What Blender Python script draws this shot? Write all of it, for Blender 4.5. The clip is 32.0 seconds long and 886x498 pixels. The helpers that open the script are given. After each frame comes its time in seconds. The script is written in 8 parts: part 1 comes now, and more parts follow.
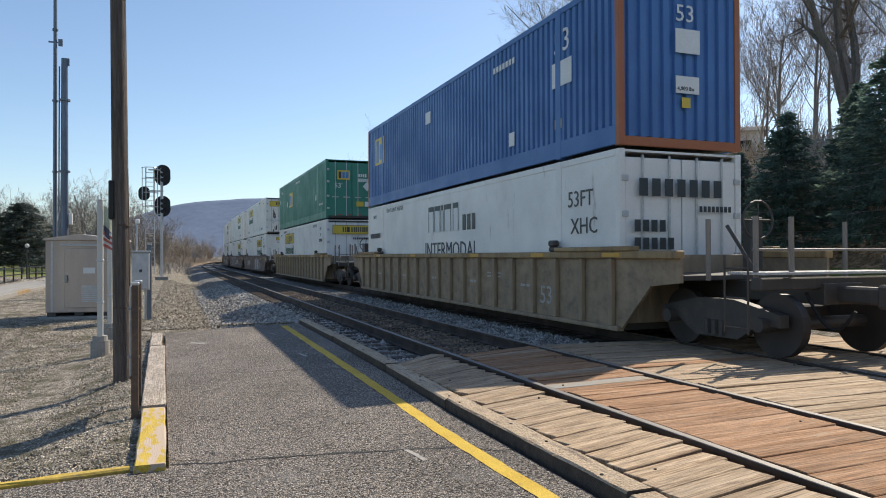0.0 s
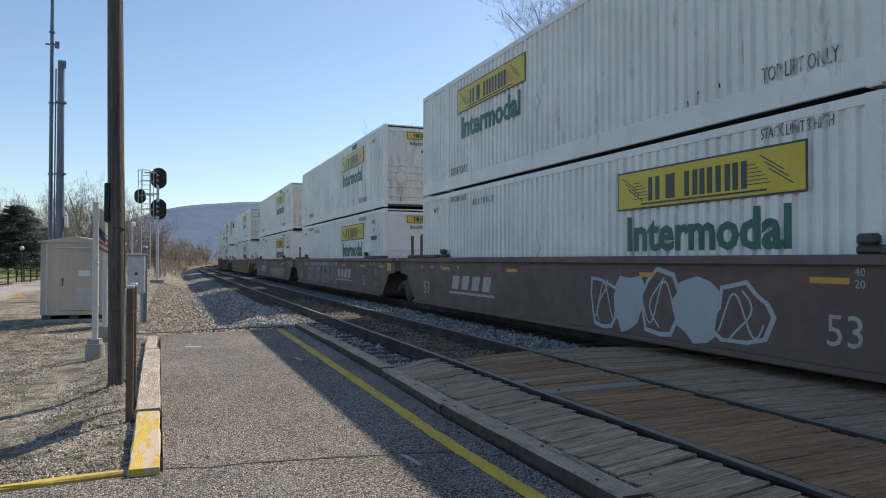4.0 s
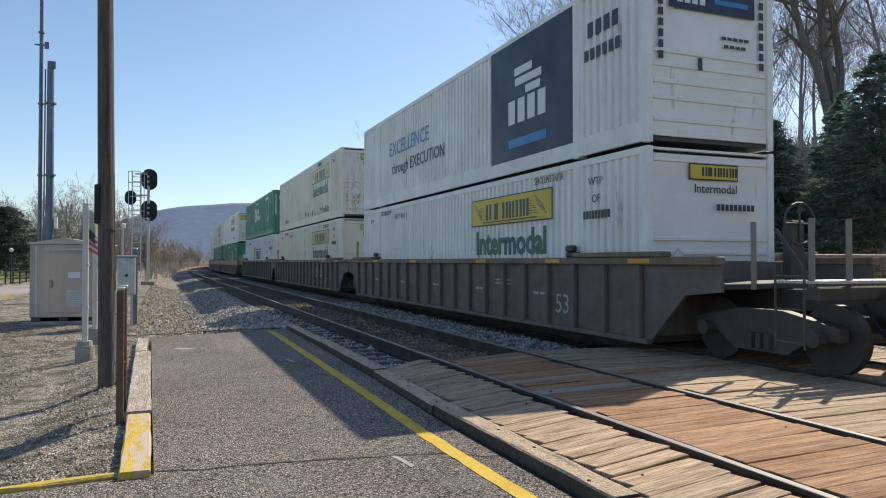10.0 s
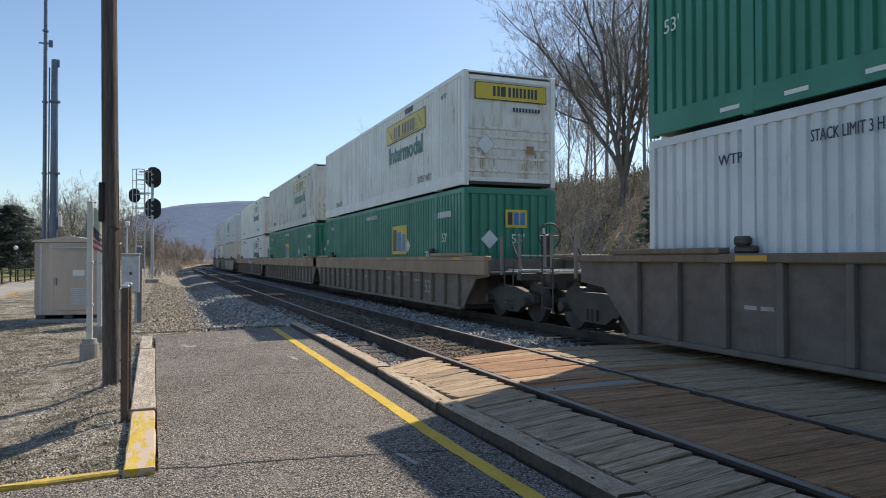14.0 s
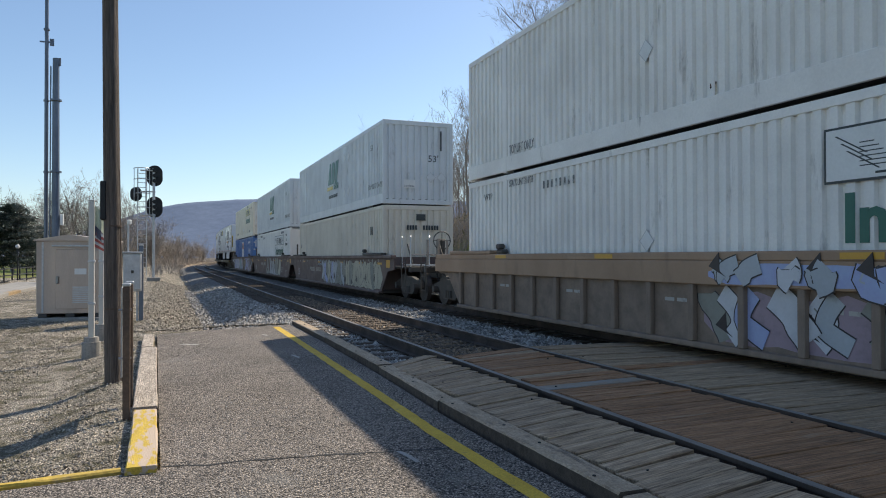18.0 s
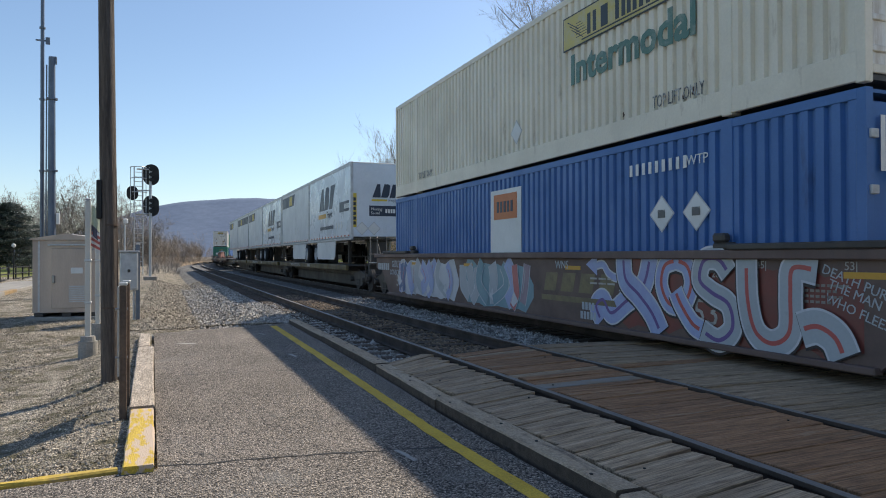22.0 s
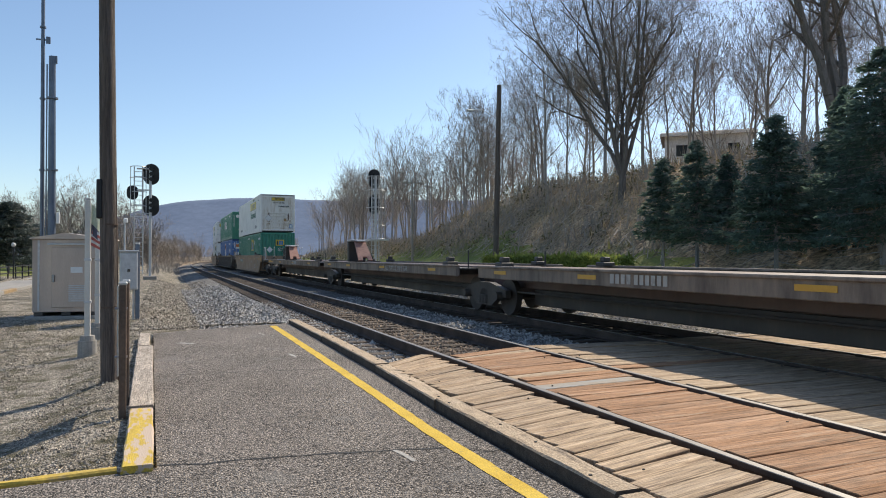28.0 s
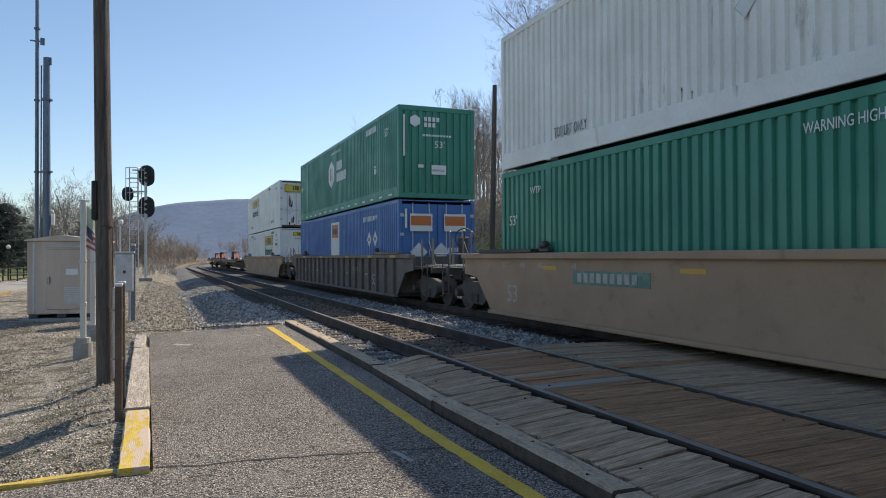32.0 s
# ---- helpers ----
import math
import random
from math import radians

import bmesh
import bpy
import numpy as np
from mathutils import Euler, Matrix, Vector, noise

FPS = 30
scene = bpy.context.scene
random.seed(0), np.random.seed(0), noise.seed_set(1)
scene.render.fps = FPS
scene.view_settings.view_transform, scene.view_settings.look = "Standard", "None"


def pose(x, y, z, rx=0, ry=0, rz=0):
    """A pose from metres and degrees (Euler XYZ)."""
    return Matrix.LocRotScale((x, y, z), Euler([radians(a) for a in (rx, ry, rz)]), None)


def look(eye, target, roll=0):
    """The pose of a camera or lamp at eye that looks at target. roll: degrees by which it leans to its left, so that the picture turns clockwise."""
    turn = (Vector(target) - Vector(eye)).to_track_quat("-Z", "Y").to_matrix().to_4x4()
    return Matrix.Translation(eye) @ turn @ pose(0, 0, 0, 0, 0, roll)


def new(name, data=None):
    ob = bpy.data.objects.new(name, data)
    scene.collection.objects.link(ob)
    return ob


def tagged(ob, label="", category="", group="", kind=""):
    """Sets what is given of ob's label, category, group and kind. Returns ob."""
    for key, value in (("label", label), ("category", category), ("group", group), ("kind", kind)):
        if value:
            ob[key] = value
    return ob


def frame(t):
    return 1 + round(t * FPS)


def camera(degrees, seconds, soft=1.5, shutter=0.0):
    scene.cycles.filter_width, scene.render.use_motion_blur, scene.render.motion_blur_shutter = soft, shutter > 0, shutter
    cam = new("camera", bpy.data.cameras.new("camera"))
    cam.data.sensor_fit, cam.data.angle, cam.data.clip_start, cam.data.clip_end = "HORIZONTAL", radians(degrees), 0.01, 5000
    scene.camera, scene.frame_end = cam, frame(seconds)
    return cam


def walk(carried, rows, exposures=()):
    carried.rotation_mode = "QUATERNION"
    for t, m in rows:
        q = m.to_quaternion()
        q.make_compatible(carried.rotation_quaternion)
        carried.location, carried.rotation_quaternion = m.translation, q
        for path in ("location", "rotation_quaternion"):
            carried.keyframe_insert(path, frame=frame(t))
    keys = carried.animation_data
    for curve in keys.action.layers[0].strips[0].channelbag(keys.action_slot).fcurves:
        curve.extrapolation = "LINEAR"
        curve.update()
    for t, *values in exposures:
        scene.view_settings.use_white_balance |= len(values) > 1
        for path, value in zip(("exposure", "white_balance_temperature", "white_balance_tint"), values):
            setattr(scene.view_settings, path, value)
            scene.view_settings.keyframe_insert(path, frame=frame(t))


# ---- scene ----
# camera, carried by a standing person
EYE_Z = 1.358
cam = camera(64.49, 32.0, 1.0)
WAY = [(0, 90.537, 0.199, -20.973),
       (0.5, 90.476, 0.169, -20.973),
       (1, 90.454, -0.031, -20.776),
       (1.5, 90.493, -0.013, -20.798),
       (2, 90.584, -0.078, -20.857),
       (2.5, 90.694, -0.074, -20.997),
       (3, 90.777, -0.044, -21.154),
       (3.5, 90.809, -0.083, -21.231),
       (5.5, 91.149, 0.210, -21.531),
       (6, 91.118, 0.232, -21.653),
       (6.5, 91.123, 0.176, -21.734),
       (7, 91.111, 0.084, -21.758),
       (7.5, 91.160, 0.093, -21.815),
       (8, 91.135, 0.121, -21.862),
       (8.5, 91.093, 0.127, -21.902),
       (9, 91.065, 0.173, -21.920),
       (9.5, 91.025, 0.108, -21.897),
       (10, 90.993, 0.014, -21.932),
       (10.5, 90.992, -0.030, -21.875),
       (11, 90.976, 0.034, -21.839),
       (11.5, 90.953, 0.012, -21.828),
       (12, 90.900, 0.069, -21.804),
       (12.5, 90.895, 0.080, -21.815),
       (13, 90.861, 0.019, -21.764),
       (13.5, 90.824, 0.057, -21.683),
       (14, 90.794, 0.062, -21.648),
       (14.5, 90.739, 0.123, -21.648),
       (16.5, 90.739, 0.075, -21.515),
       (17, 90.708, 0.068, -21.503),
       (17.5, 90.680, 0.056, -21.503),
       (18, 90.642, 0.126, -21.537),
       (18.5, 90.618, 0.137, -21.623),
       (19, 90.597, 0.153, -21.658),
       (19.5, 90.644, 0.247, -21.738),
       (20, 90.505, 0.131, -21.727),
       (20.5, 90.429, 0.136, -21.763),
       (21, 90.465, 0.071, -21.791),
       (21.5, 90.495, 0.124, -21.820),
       (22, 90.540, 0.175, -21.775),
       (22.5, 90.618, 0.093, -21.758),
       (23, 90.625, 0.106, -21.699),
       (23.5, 90.625, 0.106, -21.699),
       (24, 90.564, 0.181, -21.716),
       (24.5, 90.598, 0.138, -21.733),
       (25, 90.605, 0.077, -21.745),
       (25.5, 90.575, 0.144, -21.722),
       (27.5, 90.532, 0.011, -21.815),
       (28, 90.577, -0.000, -21.787),
       (28.5, 90.557, 0.107, -21.791),
       (29, 90.574, 0.132, -21.826),
       (29.5, 90.616, 0.056, -21.861),
       (30, 90.589, 0.131, -21.838),
       (30.5, 90.620, 0.150, -21.838),
       (31, 90.587, 0.208, -21.860),
       (31.5, 90.619, 0.182, -21.924),
       (32, 90.598, 0.248, -22.090)]

walk(cam, [(t, pose(0, 0, EYE_Z, a, b, c)) for t, a, b, c in WAY], exposures=[(0.0, 0.26, 6550, 8), (32.0, 0.26, 6550, 8)])

# light: clear spring day, the sun ahead and to the right
SUN_ELEV, SUN_AZ = radians(44.5), radians(59.0)      # azimuth from +y towards +x
world = bpy.data.worlds.new("sky")
scene.world = world
world.use_nodes = True
wn = world.node_tree.nodes
sky = wn.new("ShaderNodeTexSky")
sky.sky_type, sky.sun_disc = 'NISHITA', False
sky.sun_elevation, sky.sun_rotation = SUN_ELEV, SUN_AZ
sky.altitude, sky.air_density, sky.dust_density, sky.ozone_density = 100, 0.95, 0.55, 2.4
world.node_tree.links.new(sky.outputs[0], wn["Background"].inputs[0])
wn["Background"].inputs[1].default_value = 0.13
sun = new("sun", bpy.data.lights.new("sun", 'SUN'))
sun.data.energy, sun.data.angle, sun.data.color = 4.5, radians(0.53), (1.0, 0.89, 0.74)
sun_dir = Vector((math.sin(SUN_AZ) * math.cos(SUN_ELEV), math.cos(SUN_AZ) * math.cos(SUN_ELEV), math.sin(SUN_ELEV)))
sun.matrix_world = look(tuple(sun_dir * 50), (0, 0, 0))


# ------------------------------------------------------------------ materials
def surface(name, a, b=None, rough=0.7, metal=0.0, scale=2.0, stretch=(1, 1, 1), fine=60.0, fine_amt=0.25, bump=0.3, bump_size=0.01,
            dirt=None, dirt_scale=1.5, dirt_stretch=(1, 1, 1), dirt_lo=0.55, dirt_hi=0.75, rand=0.0, island=False, spec=0.5, crisp=0.25, through_light=0.0, cells=0.0, cell_amt=0.4):
    """A worn surface: two tones at large scale, grain at fine scale, stains of a third tone."""
    m = bpy.data.materials.new(name)
    m.use_nodes = True
    nt = m.node_tree
    N, L = nt.nodes, nt.links
    bsdf = N["Principled BSDF"]
    b = b or tuple(c * 0.75 for c in a)
    co = N.new("ShaderNodeTexCoord").outputs["Object"]
    info = N.new("ShaderNodeObjectInfo")
    if rand:
        add = N.new("ShaderNodeVectorMath")
        add.operation = 'ADD'
        mul = N.new("ShaderNodeMath")
        mul.operation = 'MULTIPLY'
        mul.inputs[1].default_value = 37.0
        L.new(info.outputs["Random"], mul.inputs[0])
        L.new(co, add.inputs[0])
        L.new(mul.outputs[0], add.inputs[1])
        co = add.outputs[0]

    def tex(s, st, detail=5.0, rgh=0.6):
        mp = N.new("ShaderNodeMapping")
        mp.inputs["Scale"].default_value = st
        n = N.new("ShaderNodeTexNoise")
        n.inputs["Scale"].default_value, n.inputs["Detail"].default_value, n.inputs["Roughness"].default_value = s, detail, rgh
        L.new(co, mp.inputs[0])
        L.new(mp.outputs[0], n.inputs["Vector"])
        return n.outputs["Fac"]

    def ramp(fac, lo, hi):
        r = N.new("ShaderNodeMapRange")
        r.inputs[1].default_value, r.inputs[2].default_value = lo, hi
        L.new(fac, r.inputs[0])
        return r.outputs[0]

    def mix(fac, c1, c2, mode='MIX'):
        x = N.new("ShaderNodeMix")
        x.data_type, x.blend_type = 'RGBA', mode
        for sock, v in ((x.inputs[0], fac), (x.inputs[6], c1), (x.inputs[7], c2)):
            if isinstance(v, (tuple, list)):
                sock.default_value = (*v, 1)
            elif isinstance(v, (int, float)):
                sock.default_value = v
            else:
                L.new(v, sock)
        return x.outputs[2]

    big = ramp(tex(scale, stretch), 0.35, 0.65)
    col = mix(big, a, b)
    fn = tex(fine, stretch, 3.0, 0.7)
    g = N.new("ShaderNodeMapRange")
    g.inputs[1].default_value, g.inputs[2].default_value, g.inputs[3].default_value, g.inputs[4].default_value = 0.5 - crisp, 0.5 + crisp, 1 - fine_amt, 1 + fine_amt
    L.new(fn, g.inputs[0])
    grey = N.new("ShaderNodeCombineColor")
    for i in range(3):
        L.new(g.outputs[0], grey.inputs[i])
    col = mix(1.0, col, grey.outputs[0], 'MULTIPLY')
    lumps = None
    if cells:
        vo = N.new("ShaderNodeTexVoronoi")
        vo.inputs["Scale"].default_value = cells
        L.new(co, vo.inputs["Vector"])
        sp = N.new("ShaderNodeSeparateColor")
        L.new(vo.outputs["Color"], sp.inputs[0])
        cm = N.new("ShaderNodeMapRange")
        cm.inputs[3].default_value, cm.inputs[4].default_value = 1 - cell_amt, 1 + cell_amt
        L.new(sp.outputs[0], cm.inputs[0])
        cg = N.new("ShaderNodeCombineColor")
        for i in range(3):
            L.new(cm.outputs[0], cg.inputs[i])
        col = mix(1.0, col, cg.outputs[0], 'MULTIPLY')
        inv = N.new("ShaderNodeMath")
        inv.operation = 'SUBTRACT'
        inv.inputs[0].default_value = 1.0
        L.new(vo.outputs["Distance"], inv.inputs[1])
        lumps = inv.outputs[0]
    if dirt:
        col = mix(ramp(tex(dirt_scale, dirt_stretch, 7.0, 0.68), dirt_lo, dirt_hi), col, dirt)
    if rand or island:
        hs = N.new("ShaderNodeHueSaturation")
        v = N.new("ShaderNodeMapRange")
        v.inputs[3].default_value, v.inputs[4].default_value = 1 - (rand or 0.35), 1 + (rand or 0.35)
        L.new(N.new("ShaderNodeNewGeometry").outputs["Random Per Island"] if island else info.outputs["Random"], v.inputs[0])
        L.new(v.outputs[0], hs.inputs["Value"])
        L.new(col, hs.inputs["Color"])
        col = hs.outputs["Color"]
    L.new(col, bsdf.inputs["Base Color"])
    bsdf.inputs["Metallic"].default_value = metal
    bsdf.inputs["Specular IOR Level"].default_value = spec
    rr = N.new("ShaderNodeMapRange")
    rr.inputs[3].default_value, rr.inputs[4].default_value = max(0.05, rough - 0.12), min(1.0, rough + 0.1)
    L.new(big, rr.inputs[0])
    L.new(rr.outputs[0], bsdf.inputs["Roughness"])
    if bump:
        bp = N.new("ShaderNodeBump")
        bp.inputs["Strength"].default_value, bp.inputs["Distance"].default_value = bump, bump_size
        L.new(lumps or fn, bp.inputs["Height"])
        L.new(bp.outputs[0], bsdf.inputs["Normal"])
    if through_light:
        tr = N.new("ShaderNodeBsdfTranslucent")
        mx = N.new("ShaderNodeMixShader")
        mx.inputs[0].default_value = through_light
        L.new(col, tr.inputs[0])
        L.new(bsdf.outputs[0], mx.inputs[1])
        L.new(tr.outputs[0], mx.inputs[2])
        L.new(mx.outputs[0], N["Material Output"].inputs[0])
    return m


mt = {}


def paint(key, a, dirt=(0.10, 0.085, 0.07), lo=0.60, hi=0.85, rough=0.45, **kw):
    """Weathered paint on sheet steel, with run-down grime."""
    mt[key] = surface(key, a, tuple(c * 0.88 for c in a), rough=rough, scale=0.9, fine=25, fine_amt=0.05, bump=0.08, bump_size=0.004,
                      dirt=dirt, dirt_scale=2.2, dirt_stretch=(1.6, 1.6, 0.35), dirt_lo=lo, dirt_hi=hi, **kw)


paint("white paint", (0.86, 0.845, 0.81))
paint("post white", (0.62, 0.60, 0.55))
paint("cream paint", (0.82, 0.76, 0.63), (0.22, 0.13, 0.06))
paint("soiled white paint", (0.72, 0.70, 0.65), (0.13, 0.09, 0.06), 0.52, 0.75)
paint("soiled end paint", (0.80, 0.775, 0.72), (0.40, 0.30, 0.19), 0.47, 0.72)
paint("pale grey paint", (0.70, 0.73, 0.75))
paint("tan paint", (0.72, 0.66, 0.56), (0.16, 0.12, 0.07))
paint("blue paint", (0.065, 0.175, 0.43), (0.06, 0.085, 0.16), 0.6, 0.9)
paint("navy paint", (0.06, 0.165, 0.42), (0.02, 0.02, 0.04), 0.6, 0.9)
paint("green paint", (0.045, 0.24, 0.165), (0.045, 0.14, 0.11), 0.55, 0.9)
paint("orange paint", (0.40, 0.13, 0.05), (0.15, 0.06, 0.03))
paint("yellow decal", (0.68, 0.50, 0.05), (0.35, 0.28, 0.08), 0.62, 0.95)
paint("white decal", (0.75, 0.76, 0.75), (0.4, 0.4, 0.38), 0.65, 0.95)
paint("dark decal", (0.035, 0.045, 0.05), (0.08, 0.08, 0.08), 0.65, 0.95)
paint("worn stencil", (0.10, 0.105, 0.11), (0.62, 0.62, 0.60), 0.47, 0.58)
paint("spray red", (0.52, 0.11, 0.10), (0.34, 0.09, 0.08), 0.5, 0.8)
paint("spray maroon", (0.21, 0.06, 0.05), (0.14, 0.07, 0.06), 0.45, 0.75)
paint("spray white", (0.60, 0.62, 0.66), (0.36, 0.38, 0.42), 0.55, 0.85)
paint("spray teal", (0.20, 0.34, 0.40), (0.28, 0.36, 0.42), 0.5, 0.8)
paint("green decal", (0.02, 0.13, 0.10), (0.2, 0.25, 0.22), 0.66, 0.95)
paint("navy decal", (0.02, 0.035, 0.07), (0.06, 0.07, 0.09), 0.65, 0.95)
paint("blue decal", (0.05, 0.22, 0.50), (0.2, 0.3, 0.4), 0.65, 0.95)
paint("red decal", (0.45, 0.06, 0.04), (0.3, 0.1, 0.07), 0.65, 0.95)
paint("orange decal", (0.55, 0.16, 0.04), (0.35, 0.15, 0.08), 0.65, 0.95)
paint("tan sill paint", (0.36, 0.24, 0.11), (0.09, 0.06, 0.04), 0.45, 0.75, 0.6)
paint("ribbed side paint", (0.37, 0.275, 0.175), (0.17, 0.13, 0.095), 0.42, 0.72, 0.65)
paint("grey rib paint", (0.17, 0.14, 0.12), (0.105, 0.085, 0.072), 0.42, 0.72, 0.65)
paint("brown car paint", (0.15, 0.10, 0.087), (0.10, 0.074, 0.065), 0.45, 0.75, 0.6)
paint("brown rib paint", (0.26, 0.195, 0.15), (0.15, 0.115, 0.09), 0.42, 0.72, 0.65)
paint("pink tan paint", (0.38, 0.25, 0.16), (0.20, 0.13, 0.085), 0.55, 0.9, 0.6)
paint("faded yellow decal", (0.62, 0.52, 0.16), (0.55, 0.50, 0.35), 0.45, 0.7)
paint("faded green decal", (0.10, 0.21, 0.17), (0.35, 0.38, 0.33), 0.5, 0.75)
paint("faded olive", (0.20, 0.17, 0.09), (0.12, 0.09, 0.07), 0.45, 0.7)
paint("soot stain", (0.16, 0.12, 0.09), (0.35, 0.30, 0.24), 0.45, 0.65, 0.9)
paint("trailer white", (0.70, 0.76, 0.83), (0.45, 0.48, 0.52), 0.66, 0.95, 0.3)
paint("dark sill paint", (0.20, 0.145, 0.10), (0.09, 0.07, 0.055), 0.45, 0.75, 0.6)
paint("spine sill paint", (0.26, 0.205, 0.16), (0.09, 0.07, 0.058), 0.4, 0.7, 0.6)
paint("worn steel", (0.23, 0.205, 0.18), (0.12, 0.09, 0.07), 0.5, 0.8, 0.6)
paint("amber decal", (0.62, 0.34, 0.045), (0.40, 0.25, 0.10), 0.6, 0.9)
paint("spray dark", (0.035, 0.03, 0.035), (0.08, 0.07, 0.07), 0.6, 0.9)
paint("spray cream", (0.48, 0.46, 0.36), (0.3, 0.28, 0.22), 0.6, 0.9)
paint("black steel", (0.06, 0.054, 0.049), (0.095, 0.078, 0.062), 0.5, 0.75, 0.6)
paint("rust red steel", (0.40, 0.20, 0.15), (0.12, 0.06, 0.04), 0.5, 0.8, 0.6)
paint("yellow spine paint", (0.13, 0.095, 0.03), (0.05, 0.042, 0.03), 0.42, 0.7, 0.55)
paint("wheel steel", (0.05, 0.042, 0.038), (0.03, 0.026, 0.024), 0.45, 0.75, 0.6)
paint("faint stencil", (0.27, 0.255, 0.235), (0.12, 0.10, 0.09), 0.45, 0.7)
paint("stencil white", (0.42, 0.41, 0.39), (0.12, 0.11, 0.10), 0.5, 0.75)
paint("rust mark", (0.10, 0.055, 0.035), (0.04, 0.03, 0.028), 0.45, 0.6, 0.9)
paint("rust stain", (0.45, 0.36, 0.25), (0.6, 0.55, 0.45), 0.5, 0.8, 0.8)
paint("spray pale", (0.42, 0.46, 0.50), (0.2, 0.22, 0.25), 0.6, 0.9)
paint("spray blue", (0.10, 0.17, 0.34), (0.3, 0.35, 0.45), 0.6, 0.9)
paint("spray lavender", (0.33, 0.36, 0.62), (0.36, 0.45, 0.66), 0.35, 0.65)
paint("spray grey", (0.26, 0.27, 0.24), (0.16, 0.15, 0.13), 0.5, 0.8)
paint("spray mauve", (0.34, 0.26, 0.31), (0.2, 0.16, 0.18), 0.5, 0.8)
paint("spray violet", (0.16, 0.10, 0.30), (0.25, 0.2, 0.35), 0.6, 0.9)
paint("spray pink", (0.50, 0.16, 0.16), (0.4, 0.3, 0.3), 0.6, 0.9)
mt["plate grey"] = surface("plate grey", (0.25, 0.255, 0.25), (0.30, 0.24, 0.17), rough=0.7, scale=2.5, fine=30, fine_amt=0.15, bump=0.2)
mt["bare steel"] = surface("bare steel", (0.36, 0.37, 0.38), rough=0.35, metal=0.9, fine=30, fine_amt=0.1, bump=0.05)
mt["galvanized steel"] = surface("galvanized steel", (0.55, 0.56, 0.57), (0.46, 0.47, 0.48), rough=0.5, metal=0.3, scale=8, fine=40, fine_amt=0.12, bump=0.05)
mt["rail head"] = surface("rail head", (0.25, 0.232, 0.215), rough=0.55, metal=0.4, scale=5, stretch=(6, 0.3, 1), fine=30, fine_amt=0.1, bump=0.04)
mt["bright rail head"] = surface("bright rail head", (0.58, 0.57, 0.55), rough=0.3, metal=0.9, scale=5, stretch=(6, 0.3, 1), fine=30, fine_amt=0.08, bump=0.03)
mt["rusty rail"] = surface("rusty rail", (0.075, 0.052, 0.04), (0.045, 0.034, 0.028), rough=0.85, fine=50, bump=0.3, bump_size=0.004)
mt["rubber"] = surface("rubber", (0.018, 0.018, 0.019), rough=0.85, fine=40, bump=0.1)
mt["asphalt"] = surface("asphalt", (0.20, 0.172, 0.147), (0.155, 0.135, 0.117), rough=0.92, scale=0.7, fine=70, fine_amt=0.8, crisp=0.09, bump=1.0, bump_size=0.012, cells=78, cell_amt=1.0,
                        dirt=(0.21, 0.20, 0.185), dirt_scale=1.1, dirt_lo=0.56, dirt_hi=0.8)
mt["tar"] = surface("tar", (0.02, 0.02, 0.02), rough=0.8, fine=50)
mt["line paint"] = surface("line paint", (0.62, 0.42, 0.03), (0.55, 0.36, 0.04), rough=0.8, scale=3, fine=80, fine_amt=0.3, bump=0.5, bump_size=0.008,
                           dirt=(0.22, 0.17, 0.08), dirt_scale=9, dirt_lo=0.6, dirt_hi=0.75)
mt["white line paint"] = surface("white line paint", (0.42, 0.40, 0.37), rough=0.9, fine=70, dirt=(0.2, 0.19, 0.18), dirt_scale=12, dirt_lo=0.5, dirt_hi=0.7)
mt["gravel ground"] = surface("gravel ground", (0.43, 0.372, 0.295), (0.25, 0.218, 0.172), rough=0.95, scale=1.6, fine=60, fine_amt=0.6, crisp=0.1, bump=1.0, bump_size=0.03, cells=58, cell_amt=0.95,
                              dirt=(0.12, 0.105, 0.06), dirt_scale=2.6, dirt_lo=0.48, dirt_hi=0.6)
mt["ballast"] = surface("ballast", (0.20, 0.19, 0.175), (0.14, 0.132, 0.125), rough=0.95, scale=0.6, fine=50, fine_amt=0.4, bump=1.0, bump_size=0.06, cells=17, cell_amt=0.5)
mt["stone"] = surface("stone", (0.42, 0.40, 0.37), (0.27, 0.255, 0.235), rough=0.9, scale=3, fine=30, fine_amt=0.3, island=True, rand=0.5)
mt["gravel stone"] = surface("gravel stone", (0.46, 0.405, 0.33), (0.21, 0.185, 0.15), rough=0.9, scale=9, fine=30, fine_amt=0.3, island=True, rand=0.6)
mt["brown stone"] = surface("brown stone", (0.30, 0.22, 0.15), (0.18, 0.135, 0.095), rough=0.9, scale=3, fine=30, fine_amt=0.3, island=True)
mt["concrete"] = surface("concrete", (0.33, 0.31, 0.28), (0.26, 0.25, 0.23), rough=0.9, scale=2, fine=40, fine_amt=0.25, bump=0.4)
mt["deck wood"] = surface("deck wood", (0.42, 0.31, 0.205), (0.31, 0.215, 0.13), rough=0.85, scale=1.6, stretch=(0.4, 8, 6), fine=9, fine_amt=0.45, crisp=0.14, bump=0.7,
                          bump_size=0.01, dirt=(0.15, 0.095, 0.06), dirt_scale=2.4, dirt_stretch=(0.8, 5, 2), dirt_lo=0.56, dirt_hi=0.68, rand=0.13)
